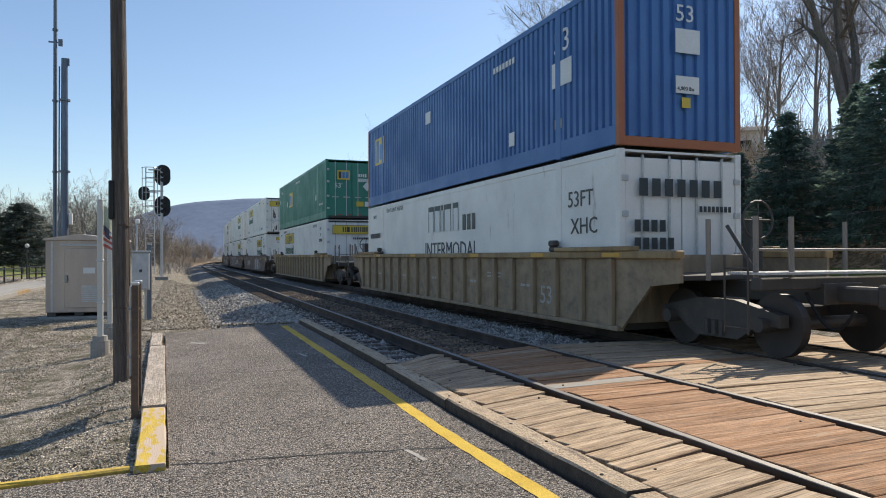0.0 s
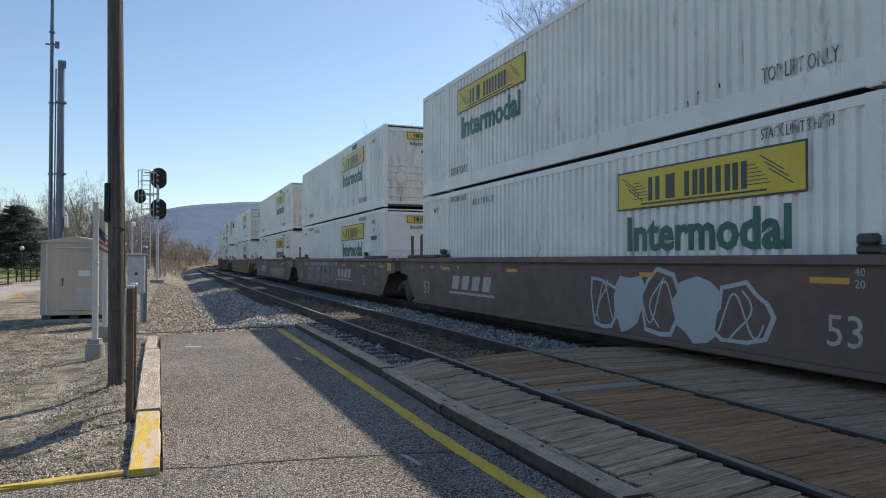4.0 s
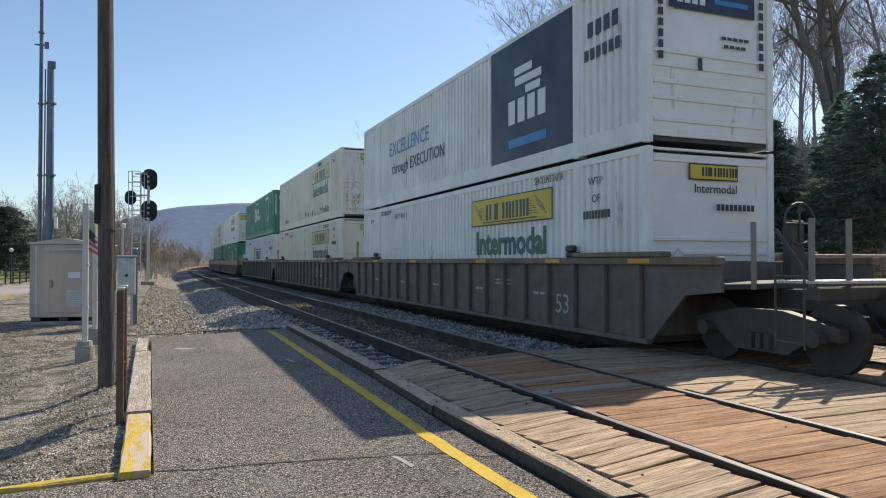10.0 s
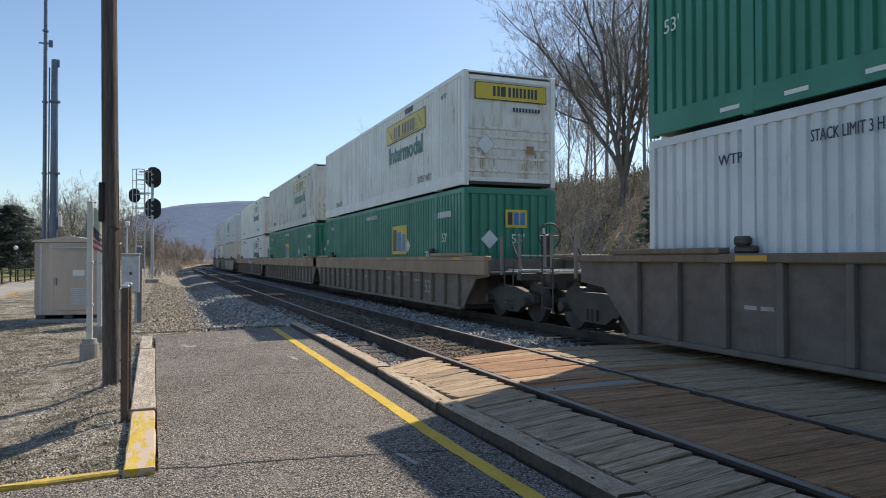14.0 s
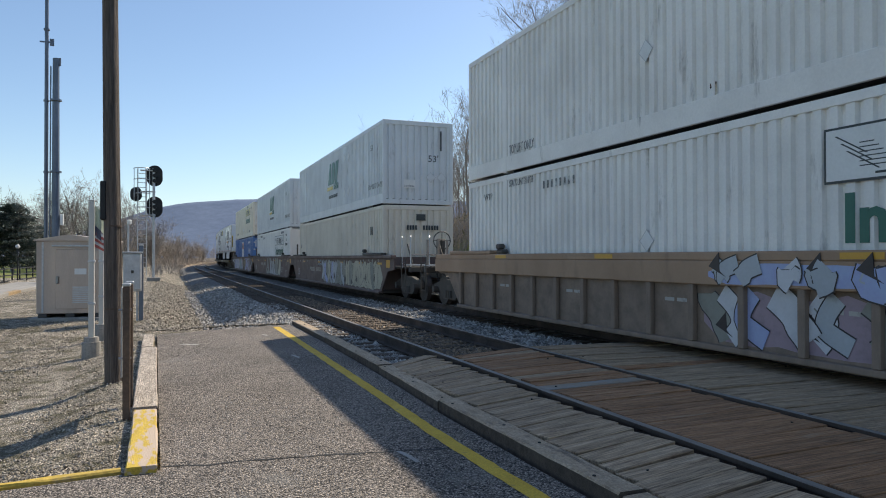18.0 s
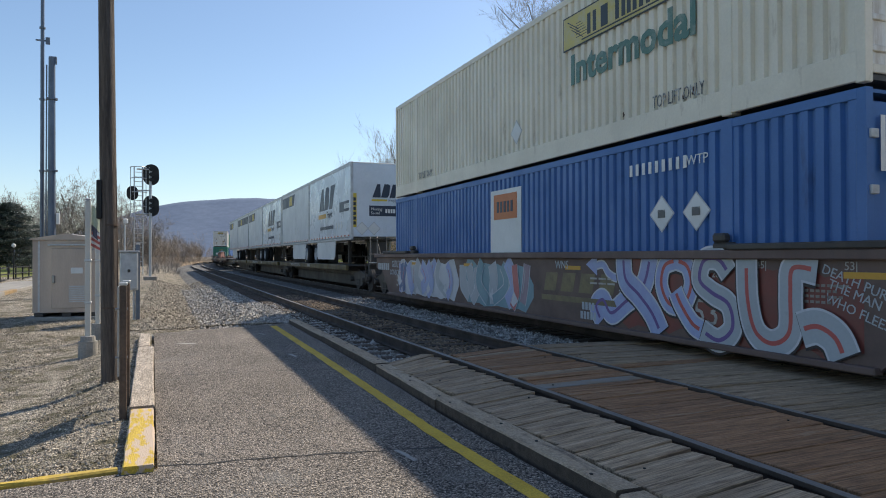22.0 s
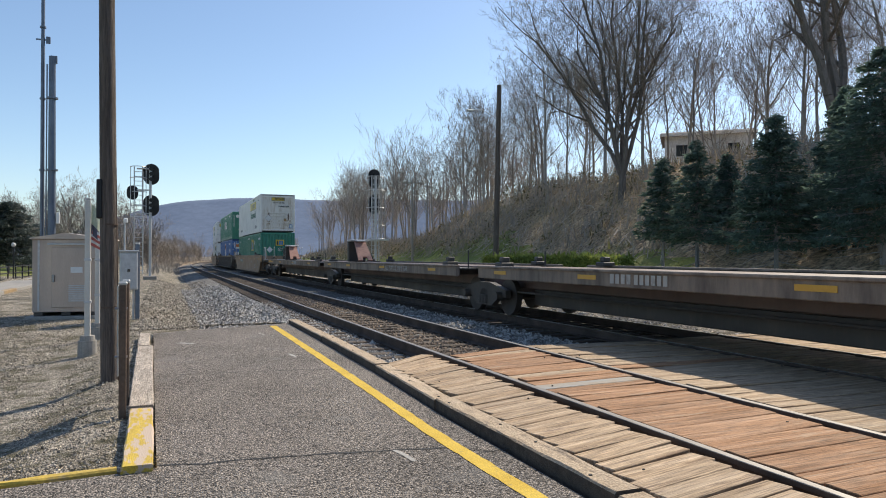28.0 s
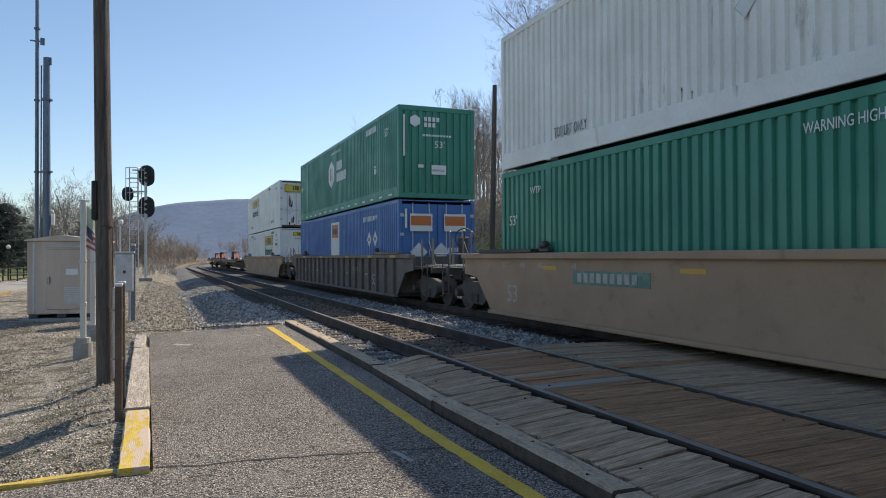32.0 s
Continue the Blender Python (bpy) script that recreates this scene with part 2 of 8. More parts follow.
mt["red deck wood"] = surface("red deck wood", (0.34, 0.18, 0.088), (0.26, 0.135, 0.065), rough=0.85, scale=1.6, stretch=(0.4, 8, 6), fine=9, fine_amt=0.45, crisp=0.14, bump=0.7,
                              bump_size=0.01, dirt=(0.36, 0.27, 0.18), dirt_scale=1.6, dirt_stretch=(0.8, 5, 2), dirt_lo=0.57, dirt_hi=0.7, rand=0.13)
mt["timber"] = surface("timber", (0.47, 0.365, 0.255), (0.37, 0.28, 0.19), rough=0.9, scale=1.5, stretch=(3, 1, 3), fine=30, fine_amt=0.35, cells=45, cell_amt=0.15, bump=0.7, bump_size=0.015,
                       dirt=(0.14, 0.11, 0.085), dirt_scale=4, dirt_stretch=(4, 0.6, 3), dirt_lo=0.55, dirt_hi=0.7, rand=0.12)
mt["grey timber"] = surface("grey timber", (0.60, 0.52, 0.44), (0.42, 0.355, 0.295), rough=0.9, scale=2.5, stretch=(7, 1, 7), fine=14, fine_amt=0.6, crisp=0.15, bump=1.0, bump_size=0.03,
                            dirt=(0.2, 0.16, 0.13), dirt_scale=4, dirt_stretch=(4, 0.6, 3), dirt_lo=0.55, dirt_hi=0.7, rand=0.12)
mt["yellow timber"] = surface("yellow timber", (0.60, 0.42, 0.05), (0.50, 0.35, 0.06), rough=0.85, scale=2.5, stretch=(5, 1, 5), fine=20, fine_amt=0.3, bump=0.6, bump_size=0.012,
                              dirt=(0.53, 0.42, 0.33), dirt_scale=3.0, dirt_stretch=(3.2, 0.9, 3), dirt_lo=0.475, dirt_hi=0.52)
mt["yellow strip"] = surface("yellow strip", (0.58, 0.40, 0.06), (0.48, 0.34, 0.08), rough=0.85, scale=2.5, fine=30, fine_amt=0.3, bump=0.5, dirt=(0.34, 0.27, 0.16), dirt_scale=6, dirt_lo=0.55, dirt_hi=0.68)
mt["tie wood"] = surface("tie wood", (0.10, 0.075, 0.055), (0.065, 0.05, 0.04), rough=0.95, scale=2, stretch=(1, 8, 6), fine=25, fine_amt=0.4, bump=0.6, rand=0.25)
mt["pole wood"] = surface("pole wood", (0.155, 0.125, 0.105), (0.085, 0.068, 0.058), rough=0.9, scale=3, stretch=(9, 9, 0.4), fine=14, fine_amt=0.5, bump=0.9, bump_size=0.02)
mt["grey pole wood"] = surface("grey pole wood", (0.34, 0.31, 0.28), (0.24, 0.215, 0.19), rough=0.9, scale=3, stretch=(9, 9, 0.4), fine=14, fine_amt=0.4, bump=0.8, bump_size=0.02)
mt["bark"] = surface("bark", (0.34, 0.315, 0.295), (0.23, 0.212, 0.2), rough=0.95, scale=2, stretch=(4, 4, 0.7), fine=20, fine_amt=0.4, bump=0.6, bump_size=0.03, rand=0.3)
mt["dark bark"] = surface("dark bark", (0.19, 0.165, 0.148), (0.125, 0.11, 0.098), rough=0.95, scale=2, stretch=(4, 4, 0.7), fine=20, fine_amt=0.4, bump=0.6, bump_size=0.03)
mt["dark needles"] = surface("dark needles", (0.08, 0.10, 0.08), (0.055, 0.075, 0.065), rough=0.6, scale=1.0, fine=8, bump=0, island=True, through_light=0.3)
mt["twig"] = surface("twig", (0.30, 0.275, 0.255), (0.22, 0.20, 0.185), rough=0.95, fine=10, bump=0, rand=0.3)
mt["brush twig"] = surface("brush twig", (0.35, 0.30, 0.255), (0.25, 0.215, 0.18), rough=0.95, fine=10, bump=0, rand=0.25)
mt["needles"] = surface("needles", (0.15, 0.205, 0.16), (0.11, 0.17, 0.14), rough=0.6, scale=1.0, fine=8, bump=0, island=True, through_light=0.6)
mt["bush leaf"] = surface("bush leaf", (0.12, 0.13, 0.05), (0.14, 0.11, 0.055), rough=0.85, scale=0.8, fine=8, bump=0, island=True, through_light=0.45)
mt["dead wood"] = surface("dead wood", (0.52, 0.46, 0.39), (0.36, 0.31, 0.26), rough=0.95, fine=10, bump=0, island=True)
mt["straw"] = surface("straw", (0.50, 0.40, 0.27), (0.38, 0.29, 0.19), rough=0.95, fine=8, bump=0, island=True, through_light=0.35)
mt["hedge leaf"] = surface("hedge leaf", (0.28, 0.32, 0.07), (0.20, 0.25, 0.06), rough=0.8, scale=0.6, fine=8, bump=0, island=True, through_light=0.4)
mt["grass"] = surface("grass", (0.20, 0.26, 0.055), (0.24, 0.25, 0.085), rough=0.95, through_light=0.25, scale=0.15, fine=9, fine_amt=0.4, bump=0.8, bump_size=0.06)
mt["leaf litter"] = surface("leaf litter", (0.44, 0.33, 0.22), (0.29, 0.215, 0.135), rough=0.95, scale=0.5, fine=5, fine_amt=0.7, crisp=0.15, bump=1.0, bump_size=0.12,
                            dirt=(0.11, 0.12, 0.05), dirt_scale=0.3, dirt_lo=0.5, dirt_hi=0.7)
mt["cabinet metal"] = surface("cabinet metal", (0.50, 0.405, 0.345), (0.41, 0.335, 0.285), rough=0.45, metal=0.3, scale=1.0, stretch=(2, 2, 0.4), fine=30, fine_amt=0.06, bump=0.04)
mt["signal black"] = surface("signal black", (0.012, 0.012, 0.013), rough=0.55, bump=0)
mt["mast steel"] = surface("mast steel", (0.16, 0.19, 0.24), (0.12, 0.145, 0.19), rough=0.5, metal=0.5, scale=1, fine=20, fine_amt=0.1, bump=0)
mt["post brown"] = surface("post brown", (0.16, 0.11, 0.08), (0.10, 0.075, 0.06), rough=0.75, metal=0.3, fine=30, bump=0.2)
# distance haze over the far woods is mixed into this blue
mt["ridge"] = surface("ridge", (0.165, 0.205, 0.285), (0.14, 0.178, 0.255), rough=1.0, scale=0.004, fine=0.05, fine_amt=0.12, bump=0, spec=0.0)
mt["house wall"] = surface("house wall", (0.80, 0.80, 0.80), rough=0.8, fine=6, bump=0)
mt["house roof"] = surface("house roof", (0.15, 0.14, 0.14), rough=0.9, fine=6, bump=0.2)
mt["glass"] = surface("glass", (0.03, 0.035, 0.04), rough=0.1, bump=0, fine_amt=0.0)
mt["flag red"] = surface("flag red", (0.52, 0.14, 0.12), rough=0.8, bump=0)
mt["flag blue"] = surface("flag blue", (0.10, 0.10, 0.14), rough=0.8, bump=0)
mt["banner cloth"] = surface("banner cloth", (0.50, 0.55, 0.42), rough=0.85, bump=0)
mt["cloth white"] = surface("cloth white", (0.7, 0.7, 0.68), rough=0.8, bump=0)


# ------------------------------------------------------------------ mesh tools
def link(name, me, mat, parent=None, m=None, label=""):
    """An object of that mesh, with its material on the object, so that meshes can be shared."""
    ob = new(name, me)
    if mat:
        if not me.materials:
            me.materials.append(None)
        ob.material_slots[0].link = 'OBJECT'
        ob.material_slots[0].material = mt[mat]
    if m is not None:
        ob.matrix_basis = m
    if parent:
        ob.parent = parent
    if label:
        ob["label"] = label
    if name in ("lettering", "lettering_bar"):
        ob["kind"] = "stuff"
    return ob


def mesh_of(name, bm, smooth=False):
    me = bpy.data.meshes.new(name)
    bm.to_mesh(me)
    bm.free()
    if smooth:
        for f in me.polygons:
            f.use_smooth = True
    return me


def part(name, bm, material, parent=None, label="", m=None, smooth=False):
    return link(name, mesh_of(name, bm, smooth), material, parent, m, label)


def box(bm, x0, x1, y0, y1, z0, z1, bevel=0.0):
    vs = [bm.verts.new((x, y, z)) for x in (x0, x1) for y in (y0, y1) for z in (z0, z1)]
    fs = [(0, 1, 3, 2), (4, 6, 7, 5), (0, 4, 5, 1), (2, 3, 7, 6), (0, 2, 6, 4), (1, 5, 7, 3)]
    faces = [bm.faces.new([vs[i] for i in f]) for f in fs]
    if bevel:
        edges = {e for f in faces for e in f.edges}
        bmesh.ops.bevel(bm, geom=list(edges), offset=bevel, segments=1, affect='EDGES')
    return vs


def boxes(*specs, bevel=0.0):
    bm = bmesh.new()
    for s in specs:
        box(bm, *s, bevel=bevel)
    return bm


def tube(bm, a, b, r0, r1=None, n=10, cap=True):
    a, b = Vector(a), Vector(b)
    r1 = r0 if r1 is None else r1
    d = (b - a).normalized()
    u = d.orthogonal().normalized()
    v = d.cross(u)
    ra = [bm.verts.new(a + (u * math.cos(k * math.tau / n) + v * math.sin(k * math.tau / n)) * r0) for k in range(n)]
    rb = [bm.verts.new(b + (u * math.cos(k * math.tau / n) + v * math.sin(k * math.tau / n)) * r1) for k in range(n)]
    for k in range(n):
        bm.faces.new((ra[k], ra[(k + 1) % n], rb[(k + 1) % n], rb[k]))
    if cap:
        bm.faces.new(ra[::-1])
        bm.faces.new(rb)


def tubes(*specs, n=10):
    bm = bmesh.new()
    for s in specs:
        tube(bm, *s, n=n)
    return bm


def prism(pts, depth):
    """An outline in (u, v) pulled to a solid of that depth along w."""
    bm = bmesh.new()
    lo = [bm.verts.new((u, v, 0)) for u, v in pts]
    hi = [bm.verts.new((u, v, depth)) for u, v in pts]
    bm.faces.new(lo[::-1])
    bm.faces.new(hi)
    for i in range(len(pts)):
        j = (i + 1) % len(pts)
        bm.faces.new((lo[i], lo[j], hi[j], hi[i]))
    return bm


cache = {}


def once(key, make, smooth=False):
    if key not in cache:
        cache[key] = mesh_of(key, make(), smooth)
    return cache[key]


def letters(text, size, shear=0.0, extrude=0.003, fat=0.0):
    key = ("text", text, size, shear, extrude, fat)
    if key not in cache:
        cu = bpy.data.curves.new("lettering", 'FONT')
        cu.body, cu.size, cu.shear, cu.extrude, cu.resolution_u, cu.offset = text, size, shear, extrude, (5 if size > 1 else 2), fat
        ob = bpy.data.objects.new("lettering", cu)
        scene.collection.objects.link(ob)
        bpy.context.view_layer.update()
        cache[key] = bpy.data.meshes.new_from_object(ob)
        bpy.data.objects.remove(ob)
    return cache[key]


# reading planes: on a side that faces -x, and on an end that faces -y
SIDE = Matrix(((0, 0, -1, 0), (-1, 0, 0, 0), (0, 1, 0, 0), (0, 0, 0, 1)))
FACE = Matrix(((1, 0, 0, 0), (0, 0, -1, 0), (0, 1, 0, 0), (0, 0, 0, 1)))


def on_side(x, y, z):
    return Matrix.Translation((x, y, z)) @ SIDE


def on_face(x, y, z):
    return Matrix.Translation((x, y, z)) @ FACE


def plate(w, h, d=0.006):
    return once("plate_%.2f_%.2f" % (w, h), lambda: boxes((0, w, 0, h, 0, d)))


# ------------------------------------------------------------------ the line of the railway
TRACK_X, STRAIGHT, RADIUS = 8.22, 90.0, 600.0        # the train's track; beyond the straight it bends to the right
NEAR_X = 4.35                                         # the near track


def rail_line(s, off=0.0):
    """Place and heading (radians towards +x) on the train's track, off metres to its right."""
    if s <= STRAIGHT:
        return TRACK_X + off, s, 0.0
    a = (s - STRAIGHT) / RADIUS
    return (TRACK_X + RADIUS * (1 - math.cos(a)) + off * math.cos(a), STRAIGHT + RADIUS * math.sin(a) - off * math.sin(a), a)


def on_line(s, z=0.0):
    x, y, a = rail_line(s)
    return pose(x, y, z, 0, 0, -math.degrees(a))


# metres that the train has run at each time
RUN = [(0, 0.0), (3, 40.91), (6, 82.09), (9, 123.41), (12, 164.46), (13, 178.05), (14, 191.7), (15, 205.3), (17, 232.5), (18, 246.37), (21, 288.56), (24, 331.17), (27, 373.2), (28, 387.0), (29, 400.9), (30, 415.3), (31, 429.9), (32, 444.2)]


# ------------------------------------------------------------------ ground, tracks, platform
def smooth_step(a, b, v):
    k = min(1.0, max(0.0, (v - a) / (b - a)))
    return k * k * (3 - 2 * k)


def line_offset(x, y):
    """How far a place lies to the right of the train's track."""
    if y <= STRAIGHT:
        return x - TRACK_X
    dx, dy = x - (TRACK_X + RADIUS), y - STRAIGHT
    return RADIUS - math.hypot(dx, dy)


def ground_z(x, y):
    o = line_offset(x, y)
    z = -0.14
    if -8.6 < o < 3.6:
        z -= 0.35 * smooth_step(-8.6, -7.2, o) * (1 - smooth_step(2.4, 3.6, o)) * (1.0 if y > 15.8 else smooth_step(-5.6, -5.2, o))
    if o > 3.0:
        z += 0.75 * smooth_step(3.2, 11.0, o)
        near = 1 - smooth_step(50, 84, y)
        z += ((2.0 + 4.2 * near) * smooth_step(11.5, 21.5, o) + 2.2 * smooth_step(26, 60, o)) * (1 - smooth_step(130, 240, y))
        z += (0.6 * noise.noise((x * 0.16, y * 0.16, 7.0)) + 0.3 * noise.noise((x * 0.5, y * 0.5, 2.0))) * smooth_step(12, 17, o) * (1 - smooth_step(120, 200, y))
    if x < -0.4 and 5 < y < 19:
        z -= 0.22 * (1 - smooth_step(-1.5, -0.45, x)) * smooth_step(-6.0, -4.5, x) * smooth_step(5.3, 7.2, y) * (1 - smooth_step(15.5, 18.5, y))
    n = noise.noise((x * 0.25, y * 0.25, 0.0))
    if o > 12 or x < -4:
        z += 0.18 * n * min(1.0, max(0.0, o - 12, -4 - x) / 4)
    if x < -30:
        z += 0.4 * noise.noise((x * 0.02, y * 0.02, 3.0))
    return z


def spread(lo, hi, step, far, grow=1.22):
    v = list(np.arange(lo, hi + step / 2, step))
    d, a = step, v[-1]
    while a < far:
        d *= grow
        a += d
        v.append(a)
    d, a = step, v[0]
    while a > -far:
        d *= grow
        a -= d
        v.insert(0, a)
    return v


def make_ground():
    xs, ys = spread(-9.0, 44.0, 0.6, 2600), spread(-4.0, 80.0, 0.8, 2600)
    verts = [(x, y, ground_z(x, y)) for y in ys for x in xs]
    nx = len(xs)
    faces = [(j * nx + i, j * nx + i + 1, (j + 1) * nx + i + 1, (j + 1) * nx + i) for j in range(len(ys) - 1) for i in range(nx - 1)]
    me = bpy.data.meshes.new("ground")
    me.from_pydata(verts, [], faces)
    for k in ("gravel ground", "grass", "leaf litter"):
        me.materials.append(mt[k])
    for f in me.polygons:
        x, y, _ = f.center
        o = line_offset(x, y)
        k = 0
        if 6.0 + 1.2 * noise.noise((x * 0.3, y * 0.3, 9.0)) < o:
            k = 1 if o < 13.0 + 2.6 * smooth_step(34, 48, y) + 1.6 * noise.noise((x * 0.2, y * 0.2, 5.0)) else 2
        if x < -16 or (x < -9 and y > 60):
            k = 1
        if y > 130 and o > -20:
            k = 2
        f.material_index = k
        f.use_smooth = True
    return tagged(new("ground", me), "gravel, lawn and leaf-covered bank beside the railway", "ground", kind="structure")


ground = make_ground()

S_STEPS = [*range(-480, -40, 20), *range(-40, 91, 6), *range(98, 420, 8)]


def sweep(profile, s_list, closed=False, jitter=0.0):
    """A profile of (offset, z) drawn along the line."""
    verts, faces, n = [], [], len(profile)
    for s in s_list:
        for o, z in profile:
            x, y, _ = rail_line(s, o)
            verts.append((x, y, z + (jitter * noise.noise((x * 1.7, y * 1.7, 0.3)) if jitter else 0.0)))
    for j in range(len(s_list) - 1):
        for i in range(n if closed else n - 1):
            k = (i + 1) % n
            faces.append((j * n + i, j * n + k, (j + 1) * n + k, (j + 1) * n + i))
    if closed:
        faces += [tuple(range(n))[::-1], tuple((len(s_list) - 1) * n + i for i in range(n))]
    me = bpy.data.meshes.new("sweep")
    me.from_pydata(verts, [], faces)
    return me


NEAR_OFF = NEAR_X - TRACK_X
bed = [(-5.47, -0.26), (-5.1, -0.21), (-4.4, -0.20), (-3.4, -0.205), (-2.4, -0.215), (-1.4, -0.225), (-0.6, -0.20), (0.6, -0.20), (1.5, -0.21), (2.2, -0.26), (3.1, -0.50)]
far_bed = [(-7.1, -0.62), (-6.2, -0.34), (-5.5, -0.22), *bed[2:]]
ballast_bed = tagged(link("ballast_bed", sweep(bed, [*range(-480, -12, 12), *np.arange(-12, 15.9, 1.0), 15.9], jitter=0.03), "ballast"), "grey crushed stone ballast under the tracks", "ballast", kind="structure")
tagged(link("ballast_bed_2", sweep(far_bed, [*np.arange(15.9, 60, 1.0), *range(60, 420, 6)], jitter=0.04), "ballast"), "grey crushed stone ballast bank under the far tracks", "ballast", kind="structure")


def rail(name, off, head):
    prof = [(-0.07, -0.172), (-0.07, -0.158), (-0.012, -0.142), (-0.012, -0.045), (-0.036, -0.035), (-0.036, -0.004), (0.036, -0.004), (0.036, -0.035), (0.012, -0.045),
            (0.012, -0.142), (0.07, -0.158), (0.07, -0.172)]
    ob = tagged(link(name, sweep([(o + off, z) for o, z in prof], S_STEPS, True), "rusty rail"), "rust-brown steel rail with a polished head", "rail", kind="structure")
    link("running_surface", sweep([(off - 0.0355, -0.008), (off - 0.03, 0.0), (off + 0.03, 0.0), (off + 0.0355, -0.008)], S_STEPS), head, ob, label="polished running surface")
    return ob


rails = [rail("rail_%d" % (i + 1), o, "rail head" if i < 2 else "bright rail head") for i, o in enumerate((NEAR_OFF - 0.7525, NEAR_OFF + 0.7525, -0.7525, 0.7525))]


def plank_mesh(w, d, h, key):
    def make():
        bm = boxes((-w / 2, w / 2, -d / 2, d / 2, -h, 0), bevel=0.005)
        return bm
    return once("board_%s" % key, make)


def make_crossing():
    """Planks between and beside the rails; towards the far end they fan out of square."""
    root = tagged(new("crossing"), "weathered timber plank crossing laid between the rails", "crossing", kind="structure")
    rng = random.Random(4)
    bolt = once("bolt_head", lambda: tubes(((0, 0, -0.01), (0, 0, 0.001), 0.01), n=8))
    cols = [(2.66, 3.46, "deck wood", 8.95), (3.70, 5.02, "red deck wood", 9.2), (5.2, 7.36, "deck wood", 9.52), (7.57, 8.87, "deck wood", 9.52), (9.06, 10.3, "deck wood", 9.52)]
    fan = {0: ((-3, 4), (3.5, 13), (6.8, 22), (8.9, 40)), 1: ((-3, 1), (3.3, 3), (6.6, 4), (8.0, 9), (9.2, 20)), 2: ((-3, 1), (7, 0), (9.6, -6))}
    for c, (x0, x1, m, top) in enumerate(cols):
        y, row, w = top, 0, x1 - x0
        ks = fan.get(c, ((0, 0),))
        while y > -2.6:
            turn = float(np.interp(y, [k[0] for k in ks], [k[1] for k in ks]))
            kind = rng.choice((0, 1, 1, 2)) if c < 3 else 1
            d = (0.185, 0.225, 0.262)[kind] if c else (0.168, 0.196, 0.222)[kind]
            me = plank_mesh(w, d, 0.14, "%d_%d" % (c, kind))
            mm = m
            if c == 1 and rng.random() < 0.26:
                mm = "deck wood"
            if c == 1 and row == 11:
                mm = "plate grey"
            if c == 2 and rng.random() < 0.12:
                mm = "red deck wood"
            gap = rng.choice((0.006, 0.008, 0.012, 0.022))
            ob = link("plank", me, mm, root)
            ob.matrix_basis = pose((x0 + x1) / 2 + rng.uniform(-0.025, 0.02), y - d / 2, -0.016 + rng.uniform(-0.010, 0.008), rng.uniform(-1.2, 1.2), rng.uniform(-0.5, 0.5), turn + rng.uniform(-0.8, 0.8)) @ Matrix.Diagonal((1 / math.cos(radians(turn)), 1, 1, 1))
            if c < 3 and y > 2.6:
                ca, sa = math.cos(radians(turn)), math.sin(radians(turn))
                for e in (-1, 1):
                    for q in range(rng.choice((0, 0, 0, 0, 0, 0, 0, 0, 1))):
                        u, v = e * (w / 2 - rng.uniform(0.1, 0.24)), rng.uniform(-0.07, 0.07)
                        link("bolt", bolt, "tar", root, pose((x0 + x1) / 2 + u * ca - v * sa, y - d / 2 + u * sa + v * ca, -0.0125))
            y -= d / math.cos(radians(turn)) + gap
            row += 1
    return root


def make_platform():
    pts = [(-7.0, -16.0), (2.385, -16.0), (2.375, 3.5), (2.38, 6.0), (2.465, 8.2), (2.52, 12), (2.535, 15.42), (-0.15, 14.42), (-0.06, 7.2), (-0.03, 5.22), (-0.3, 5.19), (-3.2, 4.88), (-7.0, 4.4)]
    root = part("platform", prism(pts, 0.5), "asphalt", m=pose(0, 0, -0.6))
    tagged(root, "worn grey asphalt station platform with hairline cracks", "platform", kind="structure")
    return root


def ribbon(pts, z, d=0.004, wob=0.0, seed=1):
    """A painted or tarred strip: (x, y, width) along it."""
    rng = random.Random(seed)
    bm = bmesh.new()
    prev = None
    fine = []
    for (x0, y0, w0), (x1, y1, w1) in zip(pts, pts[1:]):
        n = max(2, int(math.hypot(x1 - x0, y1 - y0) / 0.12))
        fine += [(x0 + (x1 - x0) * k / n, y0 + (y1 - y0) * k / n, w0 + (w1 - w0) * k / n) for k in range(n)]
    fine.append(pts[-1])
    for i, (x, y, w) in enumerate(fine):
        a = fine[max(0, i - 1)]
        b = fine[min(len(fine) - 1, i + 1)]
        t = Vector((b[0] - a[0], b[1] - a[1])).normalized()
        nn = Vector((-t.y, t.x))
        l = Vector((x, y)) + nn * (w / 2 + rng.uniform(-wob, wob))
        r = Vector((x, y)) - nn * (w / 2 + rng.uniform(-wob, wob))
        cur = (bm.verts.new((l.x, l.y, z + d)), bm.verts.new((r.x, r.y, z + d)))
        if prev:
            bm.faces.new((prev[0], prev[1], cur[1], cur[0]))
        prev = cur
    return bm


platform = make_platform()
tagged(part("platform_line", ribbon([(2.10, -15.9, 0.125), (2.105, 3.5, 0.125), (2.075, 5.5, 0.125), (2.10, 7.0, 0.125), (2.13, 10.5, 0.13), (2.15, 14.95, 0.14)], -0.1, wob=0.006), "line paint"),
       "worn yellow safety line painted along the platform", "line", kind="structure")


def crack(a, b, seed, w=0.012):
    rng = random.Random(seed)
    n = 26
    off = 0.0
    pts = []
    for k in range(n + 1):
        off += rng.uniform(-0.03, 0.03)
        off *= 0.9
        f = k / n
        pts.append((a[0] + (b[0] - a[0]) * f, a[1] + (b[1] - a[1]) * f + off, w * rng.uniform(0.4, 1.3)))
    return ribbon(pts, 0.5, 0.003)


